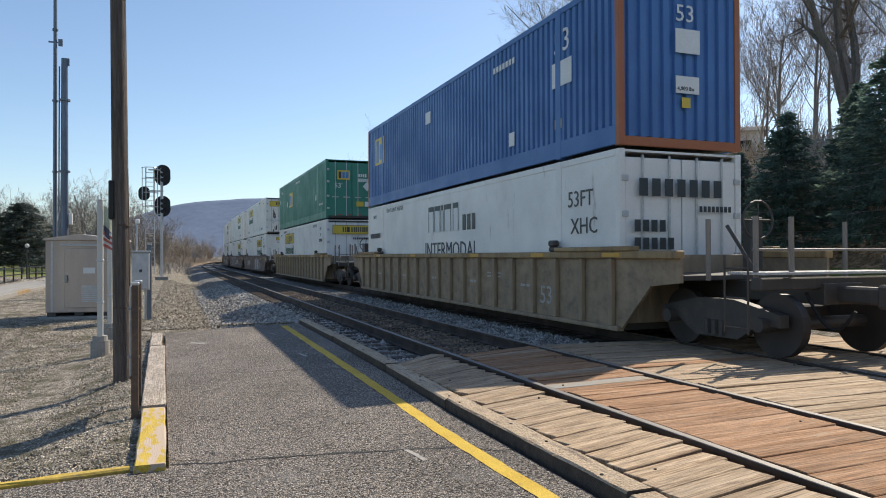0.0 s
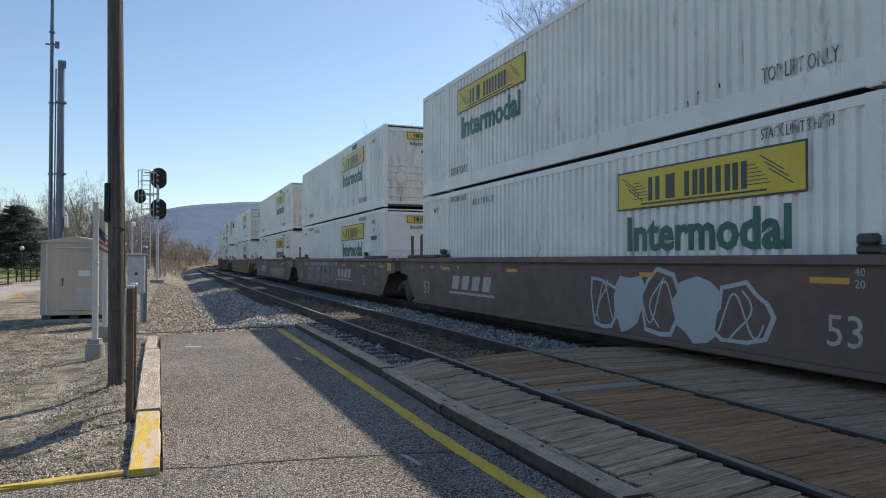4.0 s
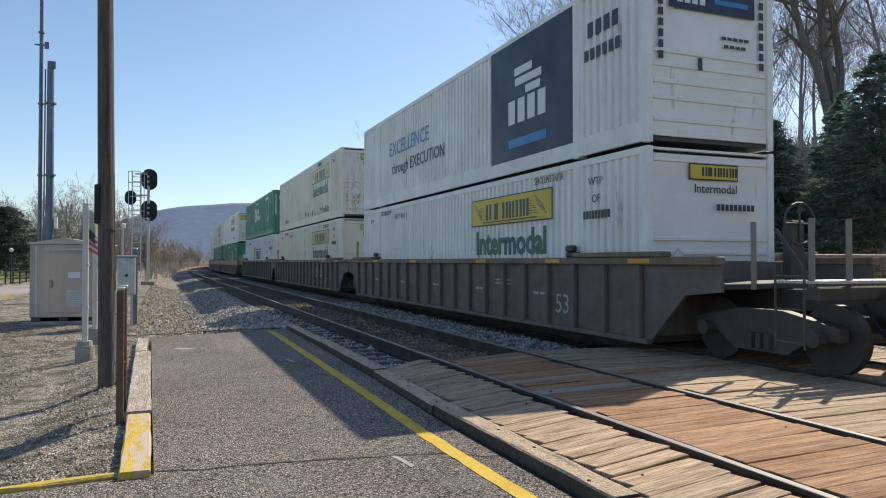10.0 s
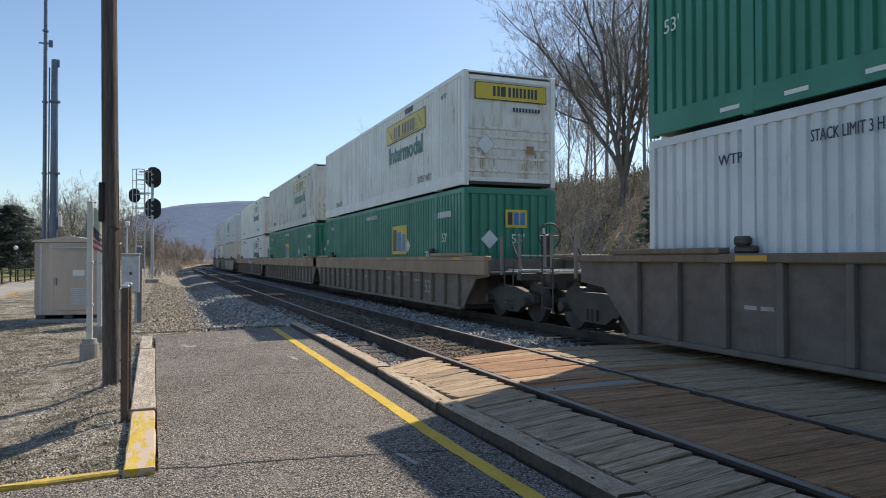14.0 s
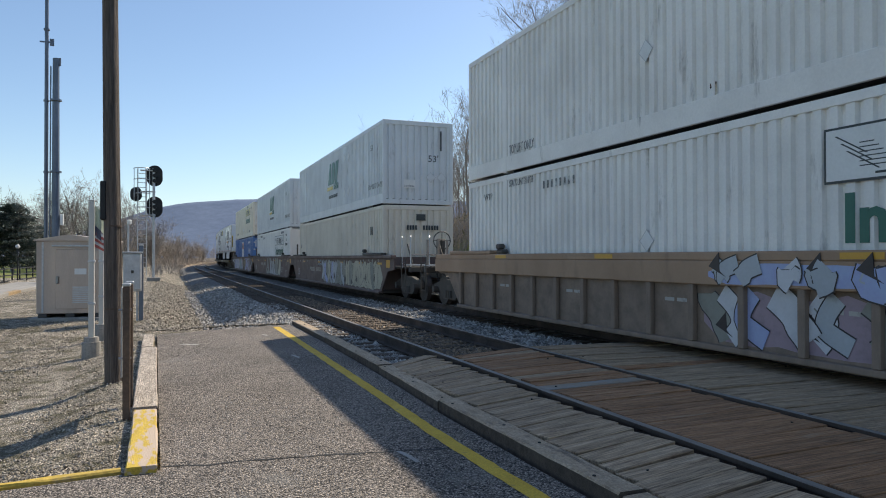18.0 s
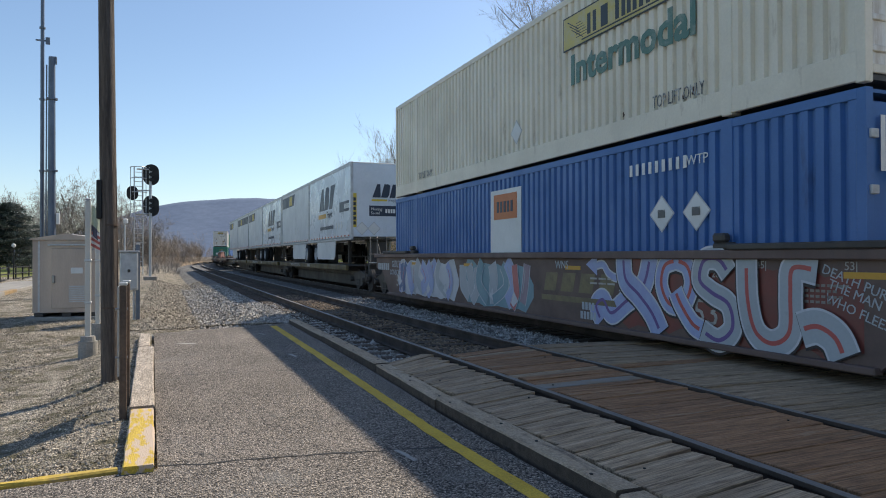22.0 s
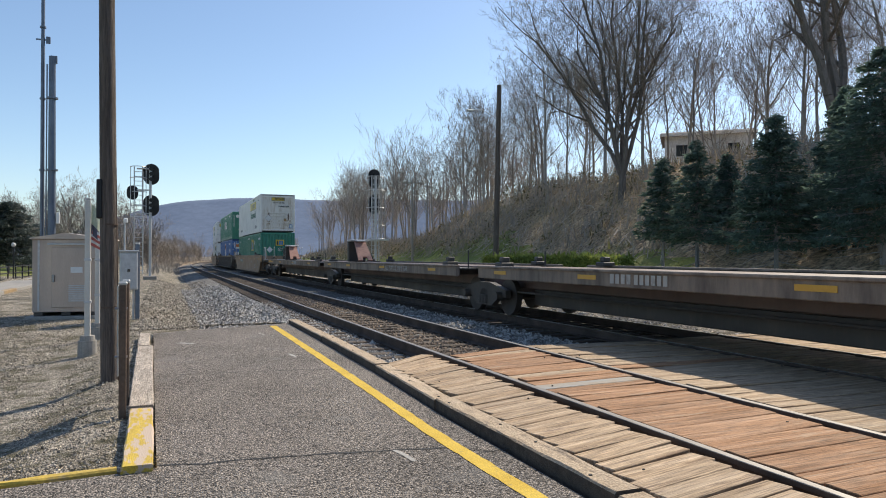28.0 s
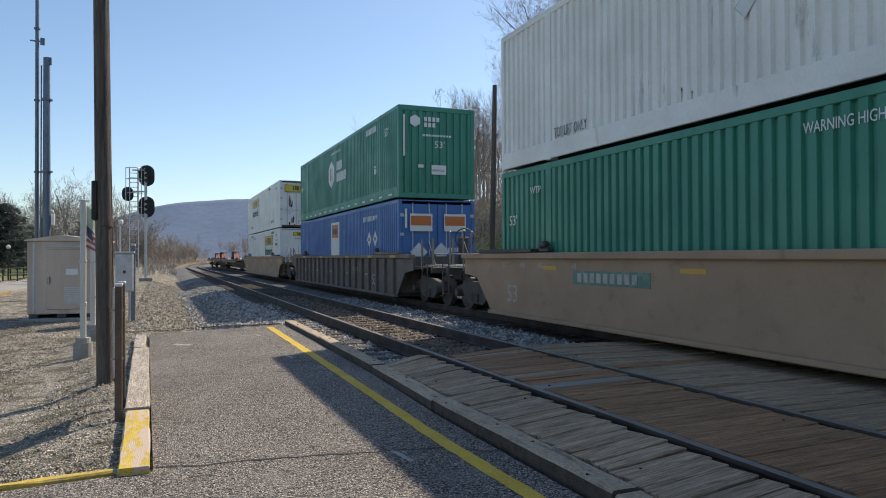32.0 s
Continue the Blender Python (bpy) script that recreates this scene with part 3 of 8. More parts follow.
part("crack", crack((-0.02, 5.3), (2.05, 4.92), 3, 0.03), "tar", platform)
part("crack", crack((2.05, 4.92), (2.5, 4.75), 8), "tar", platform)
part("crack", crack((0.15, 9.2), (2.1, 9.0), 5, 0.022), "tar", platform)
for xa, ya, xb, yb, w in ((1.63, 5.05, 1.67, 4.72, 0.04), (1.75, 10.6, 1.8, 10.25, 0.05), (1.7, 13.6, 1.76, 13.3, 0.05), (0.25, 12.6, 0.5, 12.4, 0.12)):
    part("paint_mark", ribbon([(xa, ya, w), (xb, yb, w)], 0.5, 0.003, 0.01), "white line paint", platform)


def timber(name, a, b, w, z0, z1, mat, label, cat="timber", group="", seed=0):
    """A squared baulk from a to b with worn, uneven edges."""
    a, b = Vector(a), Vector(b)
    n = max(3, int((b - a).length / 0.2))
    t = (b - a).normalized()
    nn = Vector((-t.y, t.x))
    rng = random.Random(seed)
    bm = bmesh.new()
    rows = []
    for k in range(n + 1):
        c = a + (b - a) * k / n
        j = lambda s=0.005: rng.uniform(-s, s)
        sec = [(w / 2 + j(), z0), (w / 2 + j(), z1 - 0.014), (w / 2 - 0.012 + j(), z1 + j(0.003)), (-w / 2 + 0.012 + j(), z1 + j(0.003)), (-w / 2 + j(), z1 - 0.014), (-w / 2 + j(), z0)]
        rows.append([bm.verts.new((c.x + nn.x * o, c.y + nn.y * o, z)) for o, z in sec])
    for r, q in zip(rows, rows[1:]):
        for i in range(6):
            bm.faces.new((r[i], r[(i + 1) % 6], q[(i + 1) % 6], q[i]))
    bm.faces.new(rows[0][::-1])
    bm.faces.new(rows[-1])
    ob = part(name, bm, mat)
    if name == "edge_timber":                         # bleached top; the sides' shade is painted in with dark tie wood
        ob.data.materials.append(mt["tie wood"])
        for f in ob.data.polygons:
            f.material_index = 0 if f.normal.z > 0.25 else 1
    return tagged(ob, label, cat, group)


edge_pts = [(2.53, -15.9), (2.53, -11.8), (2.53, -7.8), (2.53, -3.8), (2.53, 0.2), (2.53, 3.4), (2.53, 6.3), (2.60, 8.6), (2.645, 12.0), (2.65, 15.42)]
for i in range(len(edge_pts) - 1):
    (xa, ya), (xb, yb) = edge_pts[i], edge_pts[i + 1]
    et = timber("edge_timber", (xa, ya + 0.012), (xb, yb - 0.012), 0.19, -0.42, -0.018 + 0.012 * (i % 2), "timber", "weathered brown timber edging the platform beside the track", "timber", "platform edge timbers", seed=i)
    for q in range(4):
        f = (q + 0.5 + 0.3 * math.sin(i * 5 + q * 3)) / 4
        part("spike", tubes(((xa + (xb - xa) * f + 0.05 * math.sin(q * 4 + i), ya + (yb - ya) * f, -0.04), (xa + (xb - xa) * f + 0.05 * math.sin(q * 4 + i), ya + (yb - ya) * f, -0.013 + 0.012 * (i % 2)), 0.013), n=7), "tar", et)
curb_pts = [((-0.15, 5.16), (-0.176, 7.1), 0.205, "yellow timber", "bleached timber kerb with flaking yellow paint beside the platform", -0.05), ((-0.178, 7.14), (-0.222, 10.1), 0.222, "grey timber", "", -0.035),
            ((-0.222, 10.13), (-0.24, 12.0), 0.23, "grey timber", "", -0.05), ((-0.275, 12.03), (-0.29, 13.9), 0.175, "grey timber", "", -0.045)]
for i, (ka, kb, kw, m, lb, kz) in enumerate(curb_pts):
    timber("kerb_timber", ka, kb, kw, -0.3, kz, m, lb or "bleached grey split timber kerb beside the platform", "timber", "kerb timbers", seed=20 + i)
timber("cross_timber", (-3.2, 4.96), (-0.285, 5.3), 0.075, -0.3, -0.085, "yellow strip", "yellow-painted timber strip along the gravel edge", "timber", seed=31)


def scatter(name, spots, r0, r1, mat, label, seed):
    """Loose stones: many small uneven lumps in one mesh."""
    rng = np.random.default_rng(seed)
    base = np.array([(1, 0, 0), (-1, 0, 0), (0, 1, 0), (0, -1, 0), (0, 0, 1), (0, 0, -1)], float)
    tri = np.array([(0, 2, 4), (2, 1, 4), (1, 3, 4), (3, 0, 4), (2, 0, 5), (1, 2, 5), (3, 1, 5), (0, 3, 5)])
    n = len(spots)
    r = rng.uniform(r0, r1, (n, 1, 1))
    v = base[None] * r * rng.uniform(0.6, 1.4, (n, 6, 1)) * np.array([1.0, 1.0, 0.75])
    ang = rng.uniform(0, math.tau, n)
    c, s = np.cos(ang)[:, None], np.sin(ang)[:, None]
    v = np.stack([v[..., 0] * c - v[..., 1] * s, v[..., 0] * s + v[..., 1] * c, v[..., 2]], -1) + rng.normal(0, 0.25, (n, 6, 3)) * r
    v += np.array(spots)[:, None, :]
    f = (tri[None] + 6 * np.arange(n)[:, None, None]).reshape(-1, 3)
    me = bpy.data.meshes.new(name)
    me.from_pydata(v.reshape(-1, 3).tolist(), [], f.tolist())
    return tagged(link(name, me, mat), label, "stones", kind="stuff")


def stone_spots(n, x0, x1, y0, y1, z, seed, p=1.0):
    rng = np.random.default_rng(seed)
    u = rng.random(n) ** p
    return [(x0 + (x1 - x0) * a, y0 + (y1 - y0) * b, (z(x0 + (x1 - x0) * a, y0 + (y1 - y0) * b) if callable(z) else z) + 0.012) for a, b in zip(rng.random(n), u)]


def bed_top(x, y):
    """The top of the stone bank or of the ground, whichever is higher."""
    return max(ground_z(x, y), float(np.interp(line_offset(x, y), [o for o, _ in far_bed], [z for _, z in far_bed]))) + 0.04 * smooth_step(0.0, 1.2, x) * (1 - smooth_step(2.3, 2.7, x))


scatter("ballast_stones", stone_spots(3600, 2.76, 3.5, 9.3, 24, -0.22, 1, 1.4) + stone_spots(3200, 5.2, 7.0, 9.6, 26, -0.215, 3, 1.5) + stone_spots(700, 9.1, 10.6, 5, 25, -0.2, 5),
        0.022, 0.05, "stone", "angular grey ballast stones beside the rails", 7)
scatter("brown_ballast_stones", stone_spots(2600, 3.7, 5.0, 9.6, 28, -0.2, 2, 1.5), 0.02, 0.045, "brown stone", "rust-stained ballast stones between the rails", 8)
scatter("shoulder_stones", stone_spots(5200, 0.9, 2.95, 15.6, 40, bed_top, 12, 1.6), 0.025, 0.055, "stone", "loose grey stones on the bank beside the track", 9)
scatter("verge_stones", stone_spots(9000, -0.6, 2.3, 15.5, 48, bed_top, 17, 1.7), 0.01, 0.03, "gravel stone", "tan and grey gravel on the verge beyond the platform", 18)
scatter("gravel_stones", stone_spots(30000, -6.0, -0.32, 5.0, 21, ground_z, 14, 1.4), 0.004, 0.015, "gravel stone", "fine loose gravel and debris beside the platform", 10)


def make_ties():
    me = once("tie_mesh", lambda: boxes((-1.3, 1.3, -0.11, 0.11, -0.17, 0), bevel=0.012))
    rng = random.Random(6)
    for nm, off, s0, s1 in (("sleepers", NEAR_OFF, 10.2, 80), ("sleepers_2", 0.0, 10.4, 70)):
        root = tagged(new(nm), "dark creosoted timber sleepers under the rails", "sleepers", kind="structure")
        s = s0
        while s < s1:
            x, y, a = rail_line(s, off)
            link("sleeper", me, "tie wood", root, pose(x + rng.uniform(-0.03, 0.03), y, -0.176 + rng.uniform(-0.004, 0.003), 0, 0, rng.uniform(-0.8, 0.8)))
            s += 0.52
    return


def make_backdrop():
    """A long wooded ridge on the horizon."""
    bm = bmesh.new()
    rows = []
    n = 90
    for i in range(n + 1):
        az = radians(-18 + 80 * i / n)                # from +y towards +x
        d = 2100.0
        top = 44 * smooth_step(-14.0, -5.0, math.degrees(az)) + 114 * smooth_step(-9.5, 2.5, math.degrees(az)) + 10 * smooth_step(1.5, 8, math.degrees(az)) + 7 * noise.noise((i * 0.13, 0.0, 0.0)) + 3 * noise.noise((i * 0.6, 4.0, 0.0))
        x, y = math.sin(az), math.cos(az)
        rows.append([bm.verts.new((x * (d - 500), y * (d - 500), -3)), bm.verts.new((x * (d - 250), y * (d - 250), top * 0.45 - 1)),
                     bm.verts.new((x * (d - 60), y * (d - 60), top * 0.93)), bm.verts.new((x * d, y * d, top)), bm.verts.new((x * (d + 200), y * (d + 200), -3))])
    for a, b in zip(rows, rows[1:]):
        for k in range(4):
            bm.faces.new((a[k], a[k + 1], b[k + 1], b[k]))
    return tagged(part("backdrop_ridge", bm, "ridge", smooth=True), "long wooded mountain ridge on the horizon, tinted blue for haze", "mountain", kind="structure")


make_backdrop()


# ------------------------------------------------------------------ the train
LONG, WIDE, TALL = 16.15, 2.59, 2.896
MOVERS = []


def rides(ob, u, z):
    """u: where its middle lies, in metres behind the train's mark; z: its height."""
    MOVERS.append((ob, u, z))
    return ob


def corrugated(length, z0, z1, pitch=0.208, depth=0.05):
    """A sheet of upright flutes along y, its outer faces at x = 0 and hollows at x = depth; thickness inward."""
    bm = bmesh.new()
    n = int(length / pitch)
    pitch = length / n
    prof = []
    for k in range(n):
        y = -length / 2 + k * pitch
        prof += [(0.0, y), (0.0, y + pitch * 0.52), (depth, y + pitch * 0.62), (depth, y + pitch * 0.90)]
    prof.append((0.0, length / 2))
    lo = [bm.verts.new((x, y, z0)) for x, y in prof]
    hi = [bm.verts.new((x, y, z1)) for x, y in prof]
    for a in range(len(prof) - 1):
        bm.faces.new((lo[a], hi[a], hi[a + 1], lo[a + 1]))
    return bm


def casting_mesh():
    return boxes((-0.09, 0.09, -0.09, 0.09, 0, 0.12), bevel=0.012)


def box_container(name, label, paint_key, end="ribs", frame_key=None, smooth_side=False, end_key=None):
    """A 53 ft domestic container: fluted sides, framed ends, castings at the corners and at the 40 ft posts."""
    fk = frame_key or paint_key
    root = tagged(new(name), label, "container", "containers on the train")
    h = WIDE / 2
    if smooth_side:
        me = once("plain_side", lambda: boxes((0, 0.03, -LONG / 2 + 0.1, LONG / 2 - 0.1, 0.2, TALL - 0.1)))
    else:
        me = once("fluted_side", lambda: corrugated(LONG - 0.2, 0.33, TALL - 0.1))
    link("side_panel", me, paint_key, root, pose(-h + 0.008, 0, 0))
    link("side_panel", me, paint_key, root, pose(h - 0.008, 0, 0, 0, 0, 180))
    link("roof", once("box_roof", lambda: boxes((-h + 0.02, h - 0.02, -LONG / 2 + 0.03, LONG / 2 - 0.03, TALL - 0.05, TALL - 0.012))), paint_key, root)
    link("floor", once("box_floor", lambda: boxes((-h + 0.03, h - 0.03, -LONG / 2 + 0.05, LONG / 2 - 0.05, 0.04, 0.18))), "black steel", root)
    rk = paint_key if frame_key else fk
    for sx in (-1, 1):
        link("bottom_rail", once("box_rail", lambda: boxes((-0.03, 0.03, -LONG / 2 + 0.1, LONG / 2 - 0.1, 0.02, 0.35), bevel=0.008)), rk, root, pose(sx * (h - 0.025), 0, 0))
        link("top_rail", once("box_top_rail", lambda: boxes((-0.03, 0.03, -LONG / 2 + 0.1, LONG / 2 - 0.1, TALL - 0.12, TALL), bevel=0.008)), rk, root, pose(sx * (h - 0.026), 0, 0))
        for y in (-LONG / 2 + 0.06, LONG / 2 - 0.06):
            link("corner_post", once("box_post", lambda: boxes((-0.06, 0.06, -0.06, 0.06, 0, TALL), bevel=0.008)), fk, root, pose(sx * (h - 0.06), y, 0))
        for y in (-6.1, 6.1):
            link("lift_post", once("box_lift", lambda: boxes((-0.03, 0.03, -0.1, 0.1, 0.02, TALL), bevel=0.006)), rk, root, pose(sx * (h - 0.019), y, 0))
            for z in (0, TALL - 0.12):
                link("casting", once("casting", casting_mesh), "black steel" if z else rk, root, pose(sx * (h - 0.082), y, z + (0.006 if z else -0.006)))
    yf = LONG / 2
    if end == "doors":
        for k in (-1, 1):
            d = link("door", once("box_door", lambda: boxes((-0.58, 0.58, 0, 0.05, 0.14, TALL - 0.14), bevel=0.01)), paint_key, root, pose(k * 0.59, -yf + 0.02, 0))
            for x in (-0.3, 0.25):
                link("locking_rod", once("rod", lambda: tubes(((0, 0, 0.12), (0, 0, TALL - 0.1), 0.02), n=8)), "galvanized steel", d, pose(k * x, -0.035, 0))
                link("handle", once("rod_handle", lambda: boxes((-0.16, 0.16, -0.02, 0.02, -0.02, 0.02), bevel=0.005)), "galvanized steel", d, pose(k * x, -0.05, 1.05))
            for z in (0.5, 1.1, 1.8, 2.4):
                link("hinge", once("hinge", lambda: boxes((-0.06, 0.06, -0.03, 0.03, -0.05, 0.05), bevel=0.008)), "galvanized steel", d, pose(k * 0.6, -0.02, z))
    elif end == "ribs":
        link("end_panel", once("box_end", lambda: boxes((-h + 0.1, h - 0.1, 0, 0.04, 0.1, TALL - 0.1))), end_key or paint_key, root, pose(0, -yf + 0.05, 0))
        for z in (0.38, 0.72, 0.98, 1.24, 1.46):
            link("end_rib", once("end_rib", lambda: boxes((-h + 0.14, h - 0.14, 0, 0.035, -0.035, 0.035), bevel=0.01)), end_key or paint_key, root, pose(0, -yf + 0.022, z))
        link("end_rib", once("end_rib_wide", lambda: boxes((-h + 0.14, h - 0.14, 0, 0.03, -0.05, 0.05), bevel=0.01)), paint_key, root, pose(0, -yf + 0.022, 0.16))
        link("end_rib", cache["end_rib_wide"], paint_key, root, pose(0, -yf + 0.022, TALL - 0.18))
    else:
        link("end_panel", once("fluted_end", lambda: corrugated(WIDE - 0.2, 0.12, TALL - 0.1, 0.22)), paint_key, root, pose(0, -yf + 0.025, 0, 0, 0, 90))
        link("end_sill", once("end_sill", lambda: boxes((-h + 0.1, h - 0.1, 0, 0.06, 0.0, 0.16), bevel=0.01)), fk, root, pose(0, -yf + 0.01, 0))
        link("end_header", cache["end_sill"], fk, root, pose(0, -yf + 0.01, TALL - 0.15))
    link("rear_panel", once("box_end", lambda: boxes((-h + 0.1, h - 0.1, 0, 0.04, 0.1, TALL - 0.1))), paint_key, root, pose(0, yf - 0.09, 0))
    return root


XS = -WIDE / 2 - 0.001       # the plane of side markings
YN = -LONG / 2               # the near end


def side_text(root, text, size, d, z, mat, name="lettering", x=XS, shear=0.0, yn=YN, narrow=1.0):
    if mat == "dark decal" and size < 0.31:
        mat = "worn stencil"
    return link(name, letters(text, size, shear), mat, root, on_side(x, yn + d, z) @ Matrix.Diagonal((narrow, 1, 1, 1)))


def side_plate(root, name, w, h, d, z, mat, x=XS, lift=0.0, yn=YN, label=""):
    return link(name, plate(w, h), mat, root, on_side(x - lift, yn + d, z), label)


def face_plate(root, name, w, h, x, z, mat, y=None, lift=0.0):
    return link(name, plate(w, h), mat, root, on_face(x, (YN + 0.012 if y is None else y) - lift, z))


def face_text(root, text, size, x, z, mat, y=None):
    return link("lettering", letters(text, size), mat, root, on_face(x, YN + 0.012 if y is None else y, z))


def bars(root, n, w, h, gap, d, z, mat, lift=0.0, x=XS, yn=YN, name="lettering_bar"):
    """Plain bars for a line of writing that is not spelled out, on the side."""
    me = once("bars_%d_%.2f_%.2f_%.3f" % (n, w, h, gap), lambda: boxes(*[(k * (w + gap), k * (w + gap) + w, 0, h, 0, 0.005) for k in range(n)]))
    link(name, me, mat, root, on_side(x - lift, yn + d, z))


def face_bars(root, n, w, h, gap, x, z, mat, lift=0.0, y=None):
    me = once("bars_%d_%.2f_%.2f_%.3f" % (n, w, h, gap), lambda: boxes(*[(k * (w + gap), k * (w + gap) + w, 0, h, 0, 0.005) for k in range(n)]))
    link("lettering_bar", me, mat, root, on_face(x, (YN + 0.012 if y is None else y) - lift, z))


def diamond(root, d, z, r, mat, face=False, x=XS, yn=YN, y=None):
    me = once("diamond_%.2f" % r, lambda: prism([(0, -r), (r, 0), (0, r), (-r, 0)], 0.006))
    fr = once("diamond_frame_%.2f" % r, lambda: prism([(0, -r * 1.12), (r * 1.12, 0), (0, r * 1.12), (-r * 1.12, 0)], 0.003))
    for mesh, k in ((fr, "galvanized steel"), (me, mat)):
        link("placard", mesh, k, root, on_face(d, YN + 0.012 if y is None else y, z) if face else on_side(x, yn + d, z))


def glyph(k):
    """Two upright bars, in place of a letter of a trade name."""
    w = (0.27, 0.25, 0.2)[k]
    return boxes((0, 0.1, 0, 0.36, 0, 0.004), (w - 0.1, w, 0, 0.36, 0, 0.004))


def hauler_marks(root, upper, style="yellow", doors=False, faded=False, wide=False, pale_end=False):
    """Plate with scroll ends and the word below it; small stencils. The plate lies towards the front wall."""
    bg, ink = ("yellow decal", "dark decal") if style == "yellow" else ("white decal", "dark decal")
    if faded:
        bg = "faded yellow decal" if style == "yellow" else bg
    word = "faded green decal" if faded else "green decal"
    cream = faded and style == "yellow" and not pale_end
    d, z = (13.46 if doors else 6.0 if cream else 6.12 if style == "white" else 6.5), 1.93
    side_plate(root, "sign_border", 3.72, 0.62, d + 0.02, z - 0.02, ink)
    side_plate(root, "sign", 3.66, 0.565, d - 0.01, z + 0.008, bg, lift=0.004)
    gl = [once("glyph_%d" % k, lambda k=k: glyph(k)) for k in range(3)]
    for k, q in enumerate((0, 2, 0, 1, 0, 1)):                    # blocks in place of a trade name
        link("sign_letter", gl[q], ink, root, on_side(XS - 0.0085, YN + d - 0.78 - 0.31 * k - (0.1 if k else 0) - (0.1 if k > 1 else 0), z + 0.10))
    scroll = once("scroll_stroke", lambda: prism([(0, 0), (0.03, 0), (0.40, 0.22), (0.37, 0.22)], 0.004))
    back = once("scroll_stroke_b", lambda: prism([(0.37, 0), (0.40, 0), (0.03, 0.22), (0, 0.22)], 0.004))
    for k in range(3):
        link("sign_scroll", back, ink, root, on_side(XS - 0.0085, YN + d - 0.12 - 0.07 * k, z + 0.28 - 0.09 * k))
        link("sign_scroll", back, ink, root, on_side(XS - 0.0085, YN + d - 2.98 - 0.07 * k, z + 0.28 - 0.09 * k))
    lines = once("sign_lines", lambda: boxes(*[(0, 0.42 - 0.05 * q, 0.05 * q, 0.05 * q + 0.012, 0, 0.003) for q in range(6)]))
    for o in (0.42, 2.75):
        link("sign_scroll", lines, ink, root, on_side(XS - 0.0085, YN + d - o, z + 0.14))
    side_plate(root, "sign_scroll", 2.5, 0.025, d - 0.6, z + 0.045, ink, lift=0.0085)
    link("lettering", letters("Intermodal", 0.74, 0.0, 0.003, 0.022), word, root, on_side(XS, YN + d - 0.2, 1.27))
    for p in (1.85, 15.5):
        side_text(root, "WTP", 0.2, p - 0.25, 2.42, "dark decal") if not upper or p < 2 else None
        side_text(root, "OF", 0.2, p - 0.35, 2.12, "dark decal") if not upper and p < 2 else None
    bars(root, 9, 0.06, 0.14, 0.03, 1.75, 1.84, "dark decal") if not upper else None
    if upper:
        for p in (13.97, 3.48):
            side_text(root, "TOP LIFT ONLY", 0.27, p, 0.38, "dark decal", narrow=0.58)
        bars(root, 7, 0.07, 0.16, 0.035, 4.6, 2.62, "dark decal")
    else:
        side_text(root, "STACK LIMIT 3 HIGH", 0.20, 3.5, 2.62, "dark decal", narrow=0.57)
        side_text(root, "STACK LIMIT 3 HIGH", 0.20, 13.97, 2.62, "dark decal", narrow=0.57)
        bars(root, 8, 0.055, 0.15, 0.1, 12.5, 2.45, "worn stencil")
    diamond(root, 7.9 if cream else 9.3, 0.75 if cream and upper else 1.5 if cream else 1.35, 0.23 if cream else 0.16, "white decal")
    if cream and not upper:
        side_plate(root, "orange_strip", 0.05, 0.42, 7.92, 1.83, "red decal")
    wide = doors or wide
    w = 2.0 if wide else 0.95
    x0, zt = -w / 2 + 0.02, (2.2 if wide else 2.42)
    h = 0.4 if wide else 0.22
    bg = "white decal" if pale_end else bg
    y = YN - 0.075 if doors else None
    face_plate(root, "sign_border", w + 0.04, h + 0.04, x0 - 0.02, zt - 0.02, ink, y=y)
    face_plate(root, "sign", w, h, x0, zt, bg, lift=0.004, y=y)
    for k, q in enumerate((0, 2, 0, 1, 0, 1)):
        sc = 0.7 if wide else 0.4
        link("sign_letter", gl[q], ink, root, on_face(x0 + w * 0.24 + 0.31 * sc * k, (YN + 0.012 if y is None else y) - 0.0085, zt + h * 0.2) @ Matrix.Diagonal((sc, sc, 1, 1)))
    if not wide:
        face_text(root, "Intermodal", 0.2, -0.38, 2.2, "green decal" if style != "yellow" else "dark decal")
    face_bars(root, 9, 0.06, 0.10, 0.03, 0.05, 1.92, "dark decal", lift=0.03)
    face_plate(root, "data_plate", 0.2, 0.2, 0.45, 0.85, "tan sill paint", lift=0.03) if not doors else None
    diamond(root, -0.7, 1.05, 0.24, "white decal", True)


